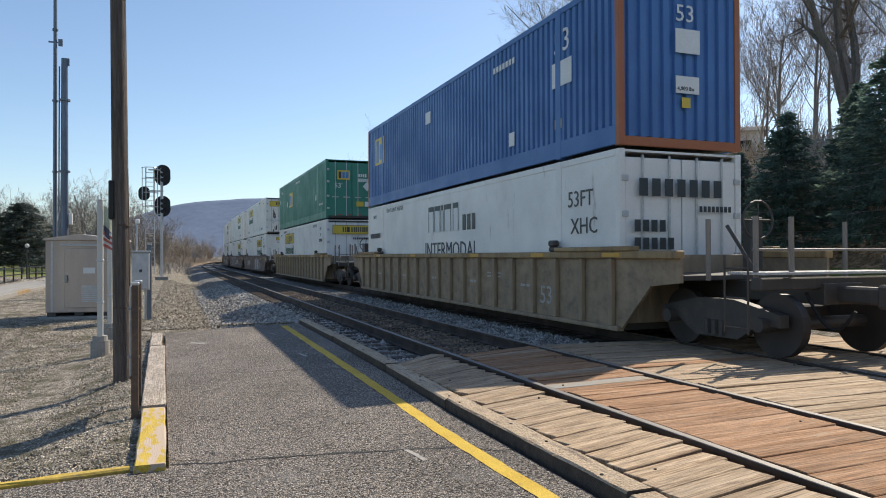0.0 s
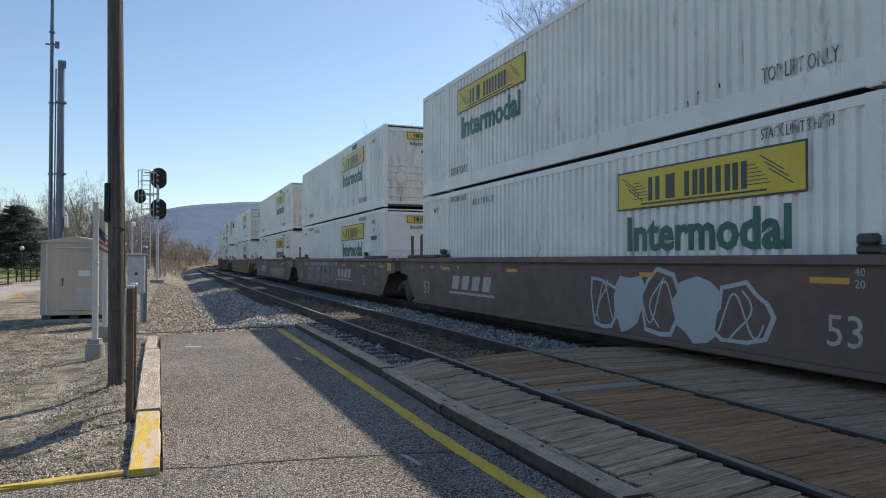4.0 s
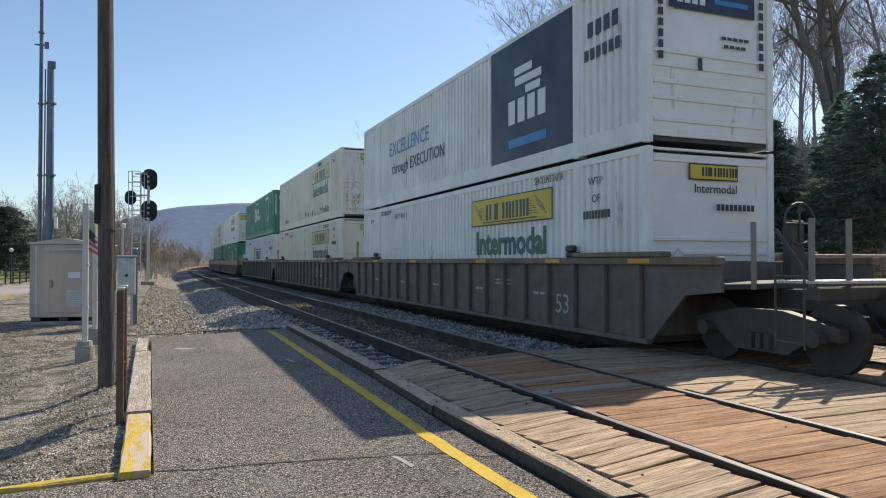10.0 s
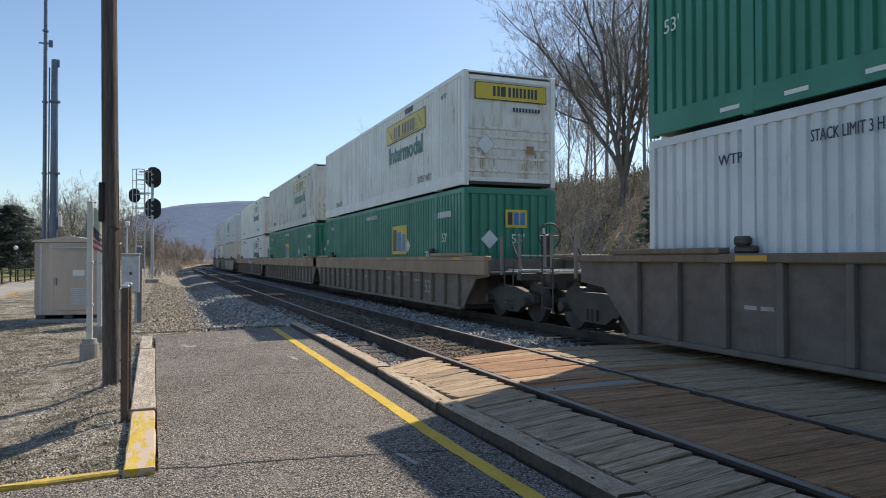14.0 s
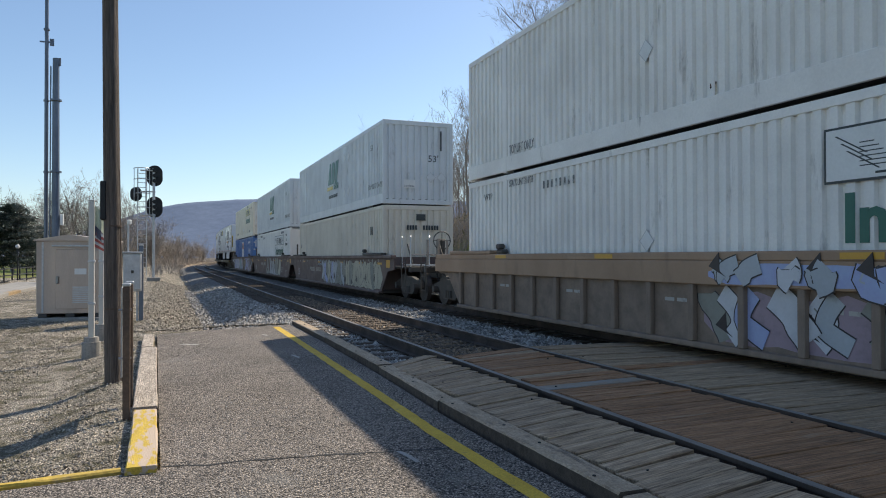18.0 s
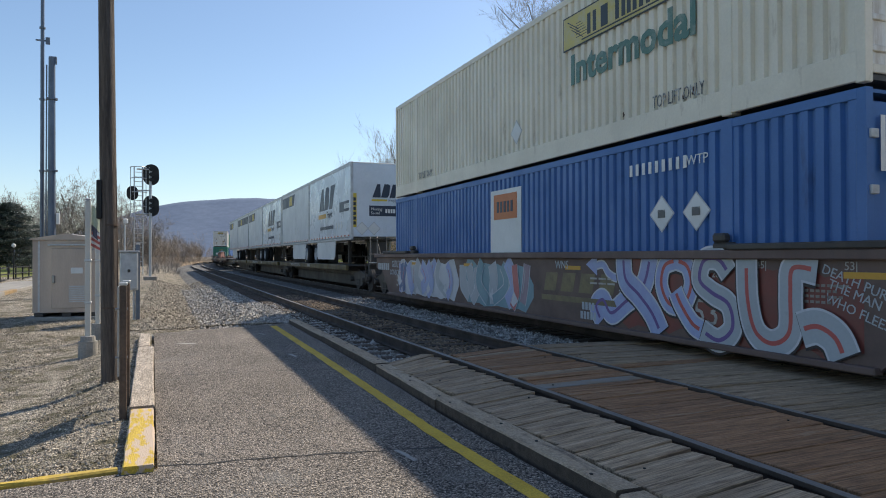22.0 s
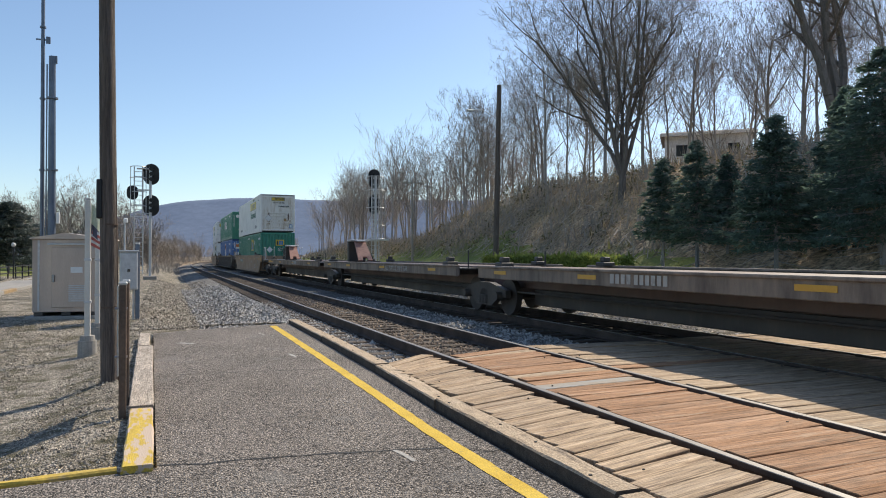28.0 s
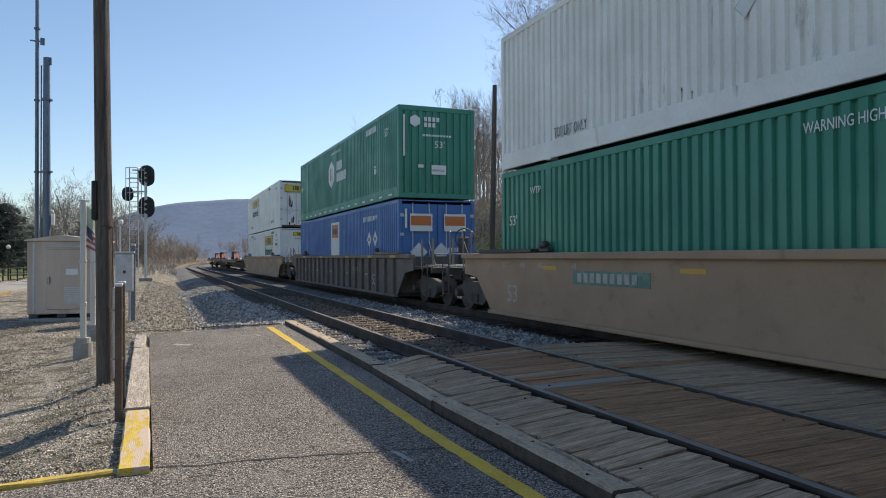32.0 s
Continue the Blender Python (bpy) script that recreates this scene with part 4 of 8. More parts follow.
def yellow_square_marks(root, upper, doors=False, d=5.9, z=1.25, side=None):
    """A yellow panel with two-tone block shapes, small white stencils."""
    d = 11.7 if doors else d
    side_plate(root, "emblem", 1.45, 0.9, d, z, "yellow decal")
    for k, (w, m, o) in enumerate(((0.38, "dark decal", 0.1), (0.42, "blue decal", 0.52), (0.3, "blue decal", 1.02))):
        side_plate(root, "emblem_letter", w * 0.85, 0.68 - 0.08 * k, d - o, z + 0.1, m, lift=0.006)
    num, dia = side or ((1.55, 1.55, 2.1, 2.2), (4.35, 1.5))
    diamond(root, d + 0.75 if doors else dia[0], 1.5 if doors else dia[1], 0.2, "white decal")
    side_text(root, "53'", 0.34, num[0], num[1], "white decal") if not doors else None
    bars(root, 9, 0.09, 0.16, 0.05, num[2], num[3], "white decal") if not doors else None
    side_text(root, "TOP LIFT ONLY", 0.15, 1.8, 0.72, "white decal") if upper else None
    bars(root, 2, 0.09, 0.2, 0.07, 2.75, 1.05, "white decal")
    side_plate(root, "stencil_stroke", 0.32, 0.035, 2.8, 1.28, "white decal")
    side_text(root, "WARNING HIGH CUBE", 0.19, 8.45 if side else 9.1, 2.5, "white decal", narrow=0.7)
    side_text(root, "53'", 0.3, 15.8, 1.75, "white decal")
    side_text(root, "WTP", 0.2, 14.9, 2.35, "white decal")
    y = YN - 0.075 if doors else None
    face_plate(root, "emblem", 0.62, 0.46, -0.75 if doors else -0.15, 1.9, "yellow decal", y=y)
    for o, m in ((0.06, "dark decal"), (0.24, "blue decal"), (0.42, "blue decal")):
        face_plate(root, "emblem_letter", 0.13, 0.32, (-0.75 if doors else -0.15) + o, 1.97, m, lift=0.006, y=y)
    face_text(root, "53'", 0.34, -0.9 if doors else 0.0, 1.5, "white decal", y)
    diamond(root, 0.75 if doors else -0.6, 1.6 if doors else 1.6, 0.22, "white decal", True, y=y)
    if doors:
        face_bars(root, 4, 0.08, 0.16, 0.03, 0.3, 2.05, "white decal", y=y)
        face_bars(root, 6, 0.07, 0.16, 0.03, 0.3, 1.82, "white decal", y=y)
        face_plate(root, "notice", 0.36, 0.24, 0.2, 0.6, "yellow decal", y=y)
        face_plate(root, "notice", 0.4, 0.24, 0.62, 0.6, "white decal", y=y)
        for x in (-0.7, -0.2, 0.3):
            face_plate(root, "lamp_lens", 0.16, 0.05, x, 0.16, "red decal", y=y)
    else:
        face_bars(root, 1, 0.07, 0.9, 0, 0.92, 1.0, "white decal")


def hexagon_marks(root, upper):
    def hexa(r, d):
        return prism([(r * math.sin(math.tau * k / 6), r * math.cos(math.tau * k / 6)) for k in range(6)], d)
    link("emblem", once("hex_big", lambda: hexa(0.58, 0.005)), "white decal", root, on_side(XS, YN + 9.1, 1.68))
    for o in (-0.17, 0.09):
        side_plate(root, "emblem_letter", 0.11, 0.52, 9.1 - o, 1.43, "red decal", lift=0.007)
    for n, z in ((3, 1.76), (5, 1.28)):
        for k in range(n):
            link("sign_letter", once("glyph_%d" % ((k + n) % 3), lambda k=k: glyph((k + n) % 3)), "white decal", root, on_side(XS, YN + 8.15 - 0.33 * k, z))
    bars(root, 2, 0.09, 0.2, 0.07, 2.65, 0.98, "white decal")
    side_text(root, "53'", 0.3, 15.8, 1.5, "white decal")
    side_text(root, "53'", 0.36, 1.45, 2.1, "white decal")
    bars(root, 8, 0.1, 0.2, 0.06, 3.6, 2.45, "white decal")
    bars(root, 1, 0.3, 0.04, 0, 2.7, 1.22, "white decal")
    side_text(root, "WARNING HIGH CUBE", 0.16, 9.2, 2.5, "white decal")
    for k in range(14):
        side_plate(root, "reflector", 0.34, 0.055, 1.0 + 1.05 * k, 0.11, "white decal", lift=0.008)
    link("emblem", once("hex_small", lambda: hexa(0.19, 0.005)), "white decal", root, on_face(-0.75, YN - 0.012, 2.42))
    face_bars(root, 4, 0.1, 0.14, 0.04, -0.45, 2.42, "white decal", y=YN - 0.012)
    face_bars(root, 3, 0.1, 0.14, 0.04, -0.45, 2.24, "white decal", y=YN - 0.012)
    face_text(root, "53'", 0.3, -0.1, 1.6, "white decal", YN - 0.012)
    face_bars(root, 10, 0.07, 0.06, 0.03, -0.5, 1.95, "white decal", y=YN - 0.012)
    face_plate(root, "notice", 0.5, 0.3, -0.2, 0.75, "white decal", YN - 0.012)
    face_text(root, "24,000 lbs", 0.1, -0.19, 0.85, "dark decal", YN - 0.02)
    face_plate(root, "notice", 0.18, 0.1, -0.65, 0.95, "white decal", YN - 0.012)
    face_bars(root, 1, 0.06, 1.3, 0, -1.15, 1.3, "white decal", y=YN - 0.012)


# three slanted blocks, each with a notch
SLANT = ([(0, 0), (0.64, 0), (0.62, 1.0), (0.38, 1.0)],
         [(0.0, 0), (0.5, 0), (0.64, 0.2), (0.73, 0.9), (0.6, 1.0), (0.26, 1.0)],
         [(0, 0), (0.42, 0), (0.56, 0.38), (0.82, 1.0), (0.26, 1.0)])


def slanted_letter_marks(root, upper):
    ink = "green decal" if upper else "navy decal"
    blk = [once("slant_block_%d" % k, lambda k=k: prism(SLANT[k], 0.006)) for k in range(3)]
    for k in range(3):
        link("emblem_block", blk[k], ink, root, on_side(XS, YN + 8.75 - 0.66 * k, 1.42) @ Matrix.Diagonal((0.95, 0.95, 1, 1)))
    side_plate(root, "emblem_stripe", 1.1, 0.15, 8.9, 1.18, "yellow decal")
    bars(root, 5, 0.13, 0.26, 0.06, 7.6, 1.15, "green decal")
    bars(root, 11, 0.11, 0.14, 0.05, 8.6, 0.8, "dark decal")
    for d, z in ((5.6, 2.25), (4.9, 2.25), (5.6, 0.85), (4.9, 0.85)):
        diamond(root, d, z, 0.17, "white decal")
    side_text(root, "TOP LIFT ONLY", 0.27, 1.95, 0.6, "dark decal")
    side_text(root, "53'", 0.3, 1.6, 2.0, "dark decal")
    face_text(root, "53'", 0.34, 0.35, 1.5, "dark decal")
    face_plate(root, "notice", 0.42, 0.3, -0.55, 0.55, "white decal", YN - 0.012)
    face_text(root, "24,100 lbs", 0.09, -0.54, 0.6, "dark decal", YN - 0.02)
    diamond(root, 0.45, 0.95, 0.17, "pale grey paint", True, y=YN - 0.012)
    diamond(root, 0.85, 0.95, 0.17, "pale grey paint", True, y=YN - 0.012)
    face_bars(root, 1, 0.06, 0.7, 0, 0.8, 1.9, "dark decal", y=YN - 0.012)


def shadow_letter_marks(root, upper):
    """Block letters with a dark raised shadow, and a word below."""
    for k, (w, o) in enumerate(((0.42, 0), (0.42, 0.5), (0.14, 1.0), (0.5, 1.25), (0.36, 1.9))):
        side_plate(root, "emblem_letter", w, 0.72, 9.3 - o + 0.07, 1.78, "dark decal")
        side_plate(root, "emblem_letter", w * 0.85, 0.6, 9.3 - o, 1.76, "white decal", lift=0.006)
    bars(root, 3, 0.2, 0.4, 0.1, 6.8, 1.76, "dark decal")
    side_text(root, "INTERMODAL", 0.62, 9.7, 1.05, "navy decal")
    side_text(root, "53FT", 0.42, 1.65, 2.0, "dark decal")
    side_text(root, "XHC", 0.42, 1.55, 1.5, "dark decal")
    side_text(root, "STACK LIMIT 3 HIGH", 0.2, 13.7, 2.6, "dark decal")
    side_text(root, "WTP", 0.2, 15.4, 2.45, "dark decal")
    bars(root, 9, 0.1, 0.17, 0.05, 15.8, 1.75, "dark decal")
    for k in range(7):
        face_plate(root, "emblem_letter", 0.17, 0.3, -0.95 + 0.26 * k, 2.1, "dark decal", YN - 0.07)
    face_bars(root, 8, 0.06, 0.1, 0.03, 0.3, 1.85, "dark decal", y=YN - 0.07)
    face_bars(root, 4, 0.12, 0.2, 0.05, -1.05, 1.5, "dark decal", y=YN - 0.07)
    face_bars(root, 5, 0.12, 0.2, 0.05, -1.05, 1.2, "dark decal", y=YN - 0.07)


def blue_square_marks(root, upper):
    side_plate(root, "emblem", 1.15, 0.95, 15.1, 1.45, "yellow decal")
    side_plate(root, "emblem_letter", 0.3, 0.8, 14.95, 1.52, "blue decal", lift=0.006)
    side_plate(root, "emblem_letter", 0.34, 0.55, 14.5, 1.6, "blue decal", lift=0.006)
    side_plate(root, "notice", 0.42, 0.34, 9.6, 2.0, "white decal")
    side_text(root, "53", 0.62, 2.15, 2.05, "white decal")
    side_plate(root, "notice", 0.72, 0.48, 2.2, 1.4, "white decal")
    side_plate(root, "notice", 0.25, 0.18, 2.1, 0.6, "yellow decal")
    bars(root, 1, 0.26, 0.3, 0, 4.1, 0.55, "white decal")
    bars(root, 7, 0.11, 0.13, 0.05, 4.9, 2.35, "white decal")
    face_text(root, "53", 0.42, -0.15, 2.2, "white decal", YN - 0.02)
    face_plate(root, "notice", 0.52, 0.42, -0.15, 1.65, "white decal", YN - 0.02)
    face_plate(root, "notice", 0.5, 0.3, -0.15, 0.95, "white decal", YN - 0.02)
    face_text(root, "4,000 lbs", 0.1, -0.12, 1.0, "dark decal", YN - 0.03)
    face_plate(root, "notice", 0.18, 0.18, -0.02, 0.7, "yellow decal", YN - 0.02)


def panel_square_marks(root, upper):
    """A white sheet with an orange badge, diamonds beside it."""
    side_plate(root, "emblem_panel", 1.45, 1.55, 9.15, 1.0, "white decal")
    side_plate(root, "emblem", 1.1, 0.55, 8.98, 1.9, "orange decal", lift=0.007)
    for k in range(5):
        side_plate(root, "emblem_letter", 0.1, 0.24, 8.82 - 0.165 * k, 2.05, "navy decal", lift=0.013)
    for d in (3.28, 2.55):
        diamond(root, d, 1.72, 0.25, "white decal")
        side_plate(root, "placard_mark", 0.16, 0.12, d + 0.08, 1.66, "worn stencil", lift=0.008)
    bars(root, 9, 0.07, 0.18, 0.085, 4.05, 2.35, "white decal")
    side_text(root, "WTP", 0.2, 2.75, 2.38, "white decal")
    for x in (-0.95, 0.2):
        face_plate(root, "emblem_panel", 0.75, 0.55, x, 1.9, "white decal", YN - 0.06)
        face_plate(root, "emblem", 0.68, 0.3, x + 0.03, 2.08, "orange decal", YN - 0.066)
    for x in (-0.65, 0.1):
        diamond(root, x, 1.25, 0.27, "tan paint" if upper is None else "white decal", True, y=YN - 0.05)
    face_bars(root, 1, 0.07, 0.6, 0, -1.1, 2.0, "white decal", y=YN - 0.02)
    face_bars(root, 8, 0.06, 0.13, 0.035, 0.15, 1.25, "white decal", y=YN - 0.06)


def dark_band_marks(root, upper):
    """A dark blue band round the side with a pale crest, a slogan beside it."""
    side_plate(root, "band", 3.5, 2.5, 5.45, 0.3, "navy decal")
    for k, w in enumerate((0.75, 1.1, 0.6)):
        side_plate(root, "crest", w, 0.16, 3.95 + w / 2 - 0.2 * k, 2.05 - 0.22 * k, "white decal", lift=0.007)
    for k in range(4):
        side_plate(root, "crest_letter", 0.3, 0.5, 4.6 - 0.42 * k, 1.05, "white decal", lift=0.007)
    side_plate(root, "crest", 1.6, 0.18, 4.6, 0.55, "blue decal", lift=0.007)
    side_text(root, "EXCELLENCE", 0.62, 13.1, 1.55, "blue decal")
    side_text(root, "through EXECUTION", 0.5, 12.8, 0.95, "navy decal")
    bars(root, 4, 0.16, 0.26, 0.08, 1.6, 2.05, "dark decal")
    bars(root, 6, 0.12, 0.2, 0.06, 1.7, 1.65, "dark decal")
    face_plate(root, "band", 1.75, 0.52, -0.85, 2.15, "navy decal")
    face_bars(root, 4, 0.11, 0.2, 0.04, -0.7, 2.25, "white decal", lift=0.007)
    face_plate(root, "crest", 0.7, 0.08, 0.05, 2.3, "blue decal", lift=0.007)
    face_plate(root, "crest", 0.5, 0.07, -0.7, 2.5, "white decal", lift=0.007)
    for x in (-1.06, 1.0):
        for k in range(9):
            face_plate(root, "lettering_bar", 0.09, 0.12, x, 2.68 - 0.17 * k, "dark decal")
    face_plate(root, "vent", 0.08, 0.2, -0.28, 1.2, "dark decal")
    face_bars(root, 5, 0.09, 0.05, 0.03, 0.2, 1.75, "dark decal")
    face_bars(root, 4, 0.09, 0.05, 0.03, 0.25, 1.62, "dark decal")


def swoosh_marks(root, upper):
    pts = [(0, 0), (0.55, 0), (0.95, 1.0), (0.4, 1.0)]
    link("emblem", once("swoosh_a", lambda: prism(pts, 0.005)), "navy decal", root, on_side(XS, YN + 10.3, 1.2))
    link("emblem", once("swoosh_b", lambda: prism([(0.1, 0.1), (0.35, 0.0), (0.6, 0.75), (0.4, 0.9)], 0.009)), "yellow decal", root, on_side(XS, YN + 10.2, 1.22))
    for k, w in enumerate((0.42, 0.6, 0.16, 0.4, 0.42)):
        link("emblem_letter", once("slant_%.2f" % w, lambda w=w: prism([(0, 0), (w * 0.8, 0), (w + 0.12, 0.62), (w * 0.25 + 0.12, 0.62)], 0.005)), "dark decal", root, on_side(XS, YN + 9.05 - (0, 0.55, 1.3, 1.6, 2.15)[k], 1.28))
    side_plate(root, "emblem_stripe", 2.9, 0.07, 9.0, 1.98, "dark decal")
    bars(root, 9, 0.09, 0.2, 0.06, 1.72, 1.9, "navy decal")
    side_text(root, "WTP", 0.2, 1.75, 2.35, "navy decal")
    side_text(root, "STACK LIMIT 3 HIGH", 0.2, 13.25, 2.45, "navy decal", narrow=0.6)
    side_text(root, "WTP", 0.2, 14.7, 2.35, "navy decal")
    diamond(root, 3.1, 1.95, 0.3, "white decal")
    face_plate(root, "emblem", 0.18, 0.3, -0.35, 2.0, "dark decal", YN - 0.03)
    for k in range(5):
        face_plate(root, "emblem_letter", 0.1, 0.15, -0.1 + 0.13 * k, 2.08, "dark decal", YN - 0.03)
    diamond(root, -0.55, 1.2, 0.27, "tan paint", True, y=YN - 0.03)


def shield_marks(root, upper):
    side_text(root, "53'", 0.3, 15.7, 1.6, "dark decal")
    face_plate(root, "emblem", 0.34, 0.22, -0.1, 2.38, "dark decal", YN - 0.03)
    face_bars(root, 4, 0.07, 0.16, 0.03, -0.45, 2.05, "dark decal", y=YN - 0.03)
    face_bars(root, 6, 0.07, 0.16, 0.03, 0.15, 2.05, "dark decal", y=YN - 0.03)
    bars(root, 2, 0.12, 0.3, 0.06, 1.6, 1.9, "dark decal")


STYLES = {
    "hauler": ("white container with a yellow plate and lettering", "white paint", "ribs", hauler_marks, ("yellow",)),
    "hauler_wide": ("white container with a yellow plate", "white paint", "ribs", hauler_marks, ("yellow", False, False, True)),
    "hauler_pale": ("white container with a faded yellow plate", "white paint", "ribs", hauler_marks, ("yellow", False, True, True, True)),
    "hauler_cream": ("cream container with a faded yellow plate", "cream paint", "ribs", hauler_marks, ("yellow", False, True)),
    "hauler_soiled": ("soiled rust-pocked white container with a plate", "soiled white paint", "ribs", hauler_marks, ("yellow", False, True)),
    "hauler_doors": ("white container with rust-stained doors", "white paint", "doors", hauler_marks, ("yellow", True)),
    "hauler_plain": ("white container with a black-outlined plate", "white paint", "ribs", hauler_marks, ("white",)),
    "green_square": ("green container with a yellow square emblem", "green paint", "flutes", yellow_square_marks, ()),
    "green_square_mid": ("green container with a large yellow square emblem", "green paint", "flutes", yellow_square_marks, (False, 9.05, 1.12)),
    "green_square_high": ("green container with a high yellow square emblem", "green paint", "flutes", yellow_square_marks, (False, 5.78, 1.55, ((0.95, 1.84, 1.3, 2.36), (3.64, 2.15)))),
    "green_square_doors": ("green container with a yellow square emblem", "green paint", "doors", yellow_square_marks, (True,)),
    "green_hexagon": ("green container with a white hexagon emblem", "green paint", "flutes", hexagon_marks, ()),
    "blue_square": ("blue container with orange corner posts", "blue paint", "flutes", blue_square_marks, ()),
    "navy_panel": ("dark blue container with orange badges", "navy paint", "doors", panel_square_marks, ()),
    "grey_slanted": ("pale grey container with green slanted letters", "pale grey paint", "flutes", slanted_letter_marks, ()),
    "white_shadow": ("white smooth-sided container with shadowed letters", "white paint", "doors", shadow_letter_marks, ()),
    "white_band": ("white container with a dark blue band", "white paint", "ribs", dark_band_marks, ()),
    "pale_swoosh": ("pale grey container with a dark swoosh", "pale grey paint", "flutes", swoosh_marks, ()),
    "tan_plain": ("tan fluted container with a small shield", "tan paint", "flutes", shield_marks, ()),
}


def rust_marks(root, seed, n, big=1.0):
    """Dents worn through the paint along the foot of the flutes, with pale brown runs."""
    rng = random.Random(seed)
    d, z = 4.0, 0.5
    for k in range(n):
        if rng.random() < 0.62 and d < 13:
            d, z = d + rng.choice((0.1, 0.208, 0.208, 0.416)), max(0.42, z + rng.gauss(0, 0.07))
        else:
            d, z = rng.uniform(2.5, 11.0), 0.44 + abs(rng.gauss(0, 0.18))
        r = rng.uniform(0.014, 0.03) * big * (2.2 if rng.random() < 0.16 else 1.0)
        pts = [(r * rng.uniform(0.4, 1.2) * math.cos(a), 1.6 * r * rng.uniform(0.45, 1.3) * math.sin(a)) for a in (q * math.tau / 13 for q in range(13))]
        part("dent", prism(pts, 0.003), "rust mark", root, m=on_side(XS + 0.004, YN + d, z))
        if rng.random() < 0.7:
            part("rust_run", prism([(-0.006, -0.35 * rng.random() - 0.08), (0.012, -0.06), (0.016, 0.02), (-0.014, 0.02)], 0.002), "rust stain", root, m=on_side(XS + 0.004, YN + d, z - r))


def door_stains(root):
    """Soot and rust runs below the door gear."""
    rng = random.Random(3)
    for x, z, n in ((-0.62, 1.15, 7), (0.62, 1.0, 7), (-0.55, 0.2, 5), (0.55, 0.2, 4)):
        for k in range(n):
            w, h = rng.uniform(0.02, 0.06), rng.uniform(0.25, 0.95) * (1 if z > 0.5 else 0.5)
            part("rust_stain", prism([(0, 0), (w, 0.1 * h), (w * 1.4, h * 0.7), (w * 0.6, h), (-w * 0.3, h * 0.6)], 0.002), "soot stain" if k % 3 else "rust mark", root, m=on_face(x + rng.gauss(0, 0.07), YN + 0.0175 - 0.0004 * k, z + rng.uniform(-0.15, 0.15)))


def end_stains(root, seed, n):
    """Brown runs down the ribbed end."""
    rng = random.Random(seed)
    for k in range(n):
        w, h = rng.uniform(0.012, 0.035), rng.uniform(0.1, 0.5)
        part("rust_run", prism([(0, 0), (w, 0.08 * h), (w * 1.2, h * 0.8), (w * 0.5, h), (-w * 0.2, h * 0.6)], 0.001), "rust stain" if k % 5 else "soot stain", root, m=on_face(rng.choice((-0.75, 0.6)) + rng.gauss(0, 0.2), YN + 0.0475 - 0.0003 * k, rng.uniform(0.2, 0.9)))


def stack(u, lower, upper):
    """Two containers in the well whose near end lies at u."""
    for key, up, z in ((lower, False, 0.25), (upper, True, 3.2)):
        if not key:
            continue
        label, col, end, marks, args = STYLES[key]
        place = "stacked on top" if up else "in a well car"
        c = box_container("shipping_container", label + " " + place, col, end, "orange paint" if key == "blue_square" else None, key == "white_shadow", "soiled end paint" if up and key.startswith("hauler") else None)
        marks(c, up, *args)
        if key in ("hauler_soiled", "hauler_cream") or (up and key.startswith("hauler")):
            rust_marks(c, int(u * 10) + up, 14 if key == "hauler_soiled" else 30 if key == "hauler_cream" and up and u < 200 else 3, 1.3 if key in ("hauler_soiled", "hauler_cream") else 0.8)
        if key == "hauler_doors" and up:
            door_stains(c)
        if up and key.startswith("hauler") and key != "hauler_doors":
            end_stains(c, int(u), 14)
        if u == 441.7 and up:
            for x, z0, h in ((-0.67, 0.75, 0.75), (0.79, 0.85, 0.6)):
                part("rust_streak", prism([(-0.05, 0), (0.03, 0.05), (0.05, h * 0.7), (0.03, h), (-0.04, h * 0.95)], 0.001), "rust mark", c, m=on_face(x, YN + 0.0195, z0))
            face_plate(c, "notice", 0.24, 0.3, 0.86, 0.3, "blue decal", lift=0.03)
            face_plate(c, "notice", 0.16, 0.2, 0.9, 0.35, "white decal", lift=0.037)
        rides(c, u + LONG / 2, z)


def truck_part(parent, y, name="truck"):
    """A two-axle truck: bolster, cast side frames with springs, wheels on axles."""
    t = link(name, once("bolster", lambda: boxes((-1.05, 1.05, -0.2, 0.2, 0.38, 0.62), bevel=0.03)), "black steel", parent, pose(0, y, 0))

    def side():
        pts = [(-1.15, 0.42), (-1.15, 0.58), (-0.75, 0.66), (-0.35, 0.74), (0.35, 0.74), (0.75, 0.66), (1.15, 0.58), (1.15, 0.42), (0.8, 0.44), (0.42, 0.2), (-0.42, 0.2), (-0.8, 0.44)]
        return prism(pts, 0.14)
    for sx in (-1, 1):
        link("side_frame", once("side_frame", side), "black steel", t, Matrix.Translation((sx * 0.98 + 0.07, 0, 0)) @ SIDE)
        for dy in (-0.14, 0.0, 0.14):
            link("spring", once("spring", lambda: tubes(((0, 0, 0.24), (0, 0, 0.44), 0.055), n=8)), "black steel", t, pose(sx * 1.06, dy, 0))
    for dy in (-0.89, 0.89):
        link("axle", once("axle", lambda: tubes(((-1.05, 0, 0), (1.05, 0, 0), 0.085), n=10)), "black steel", t, pose(0, dy, 0.44))
        for sx in (-1, 1):
            def wheel():
                bm = tubes(((-0.065, 0, 0), (0.065, 0, 0), 0.42), n=28)
                tube(bm, (0.065, 0, 0), (0.085, 0, 0), 0.16, n=14)
                return bm
            link("wheel", once("wheel", wheel), "wheel steel", t, pose(sx * 0.78, dy, 0.425))
            link("bearing", once("bearing", lambda: tubes(((-0.1, 0, 0), (0.1, 0, 0), 0.1), n=12)), "black steel", t, pose(sx * 1.08, dy, 0.44))
    return t


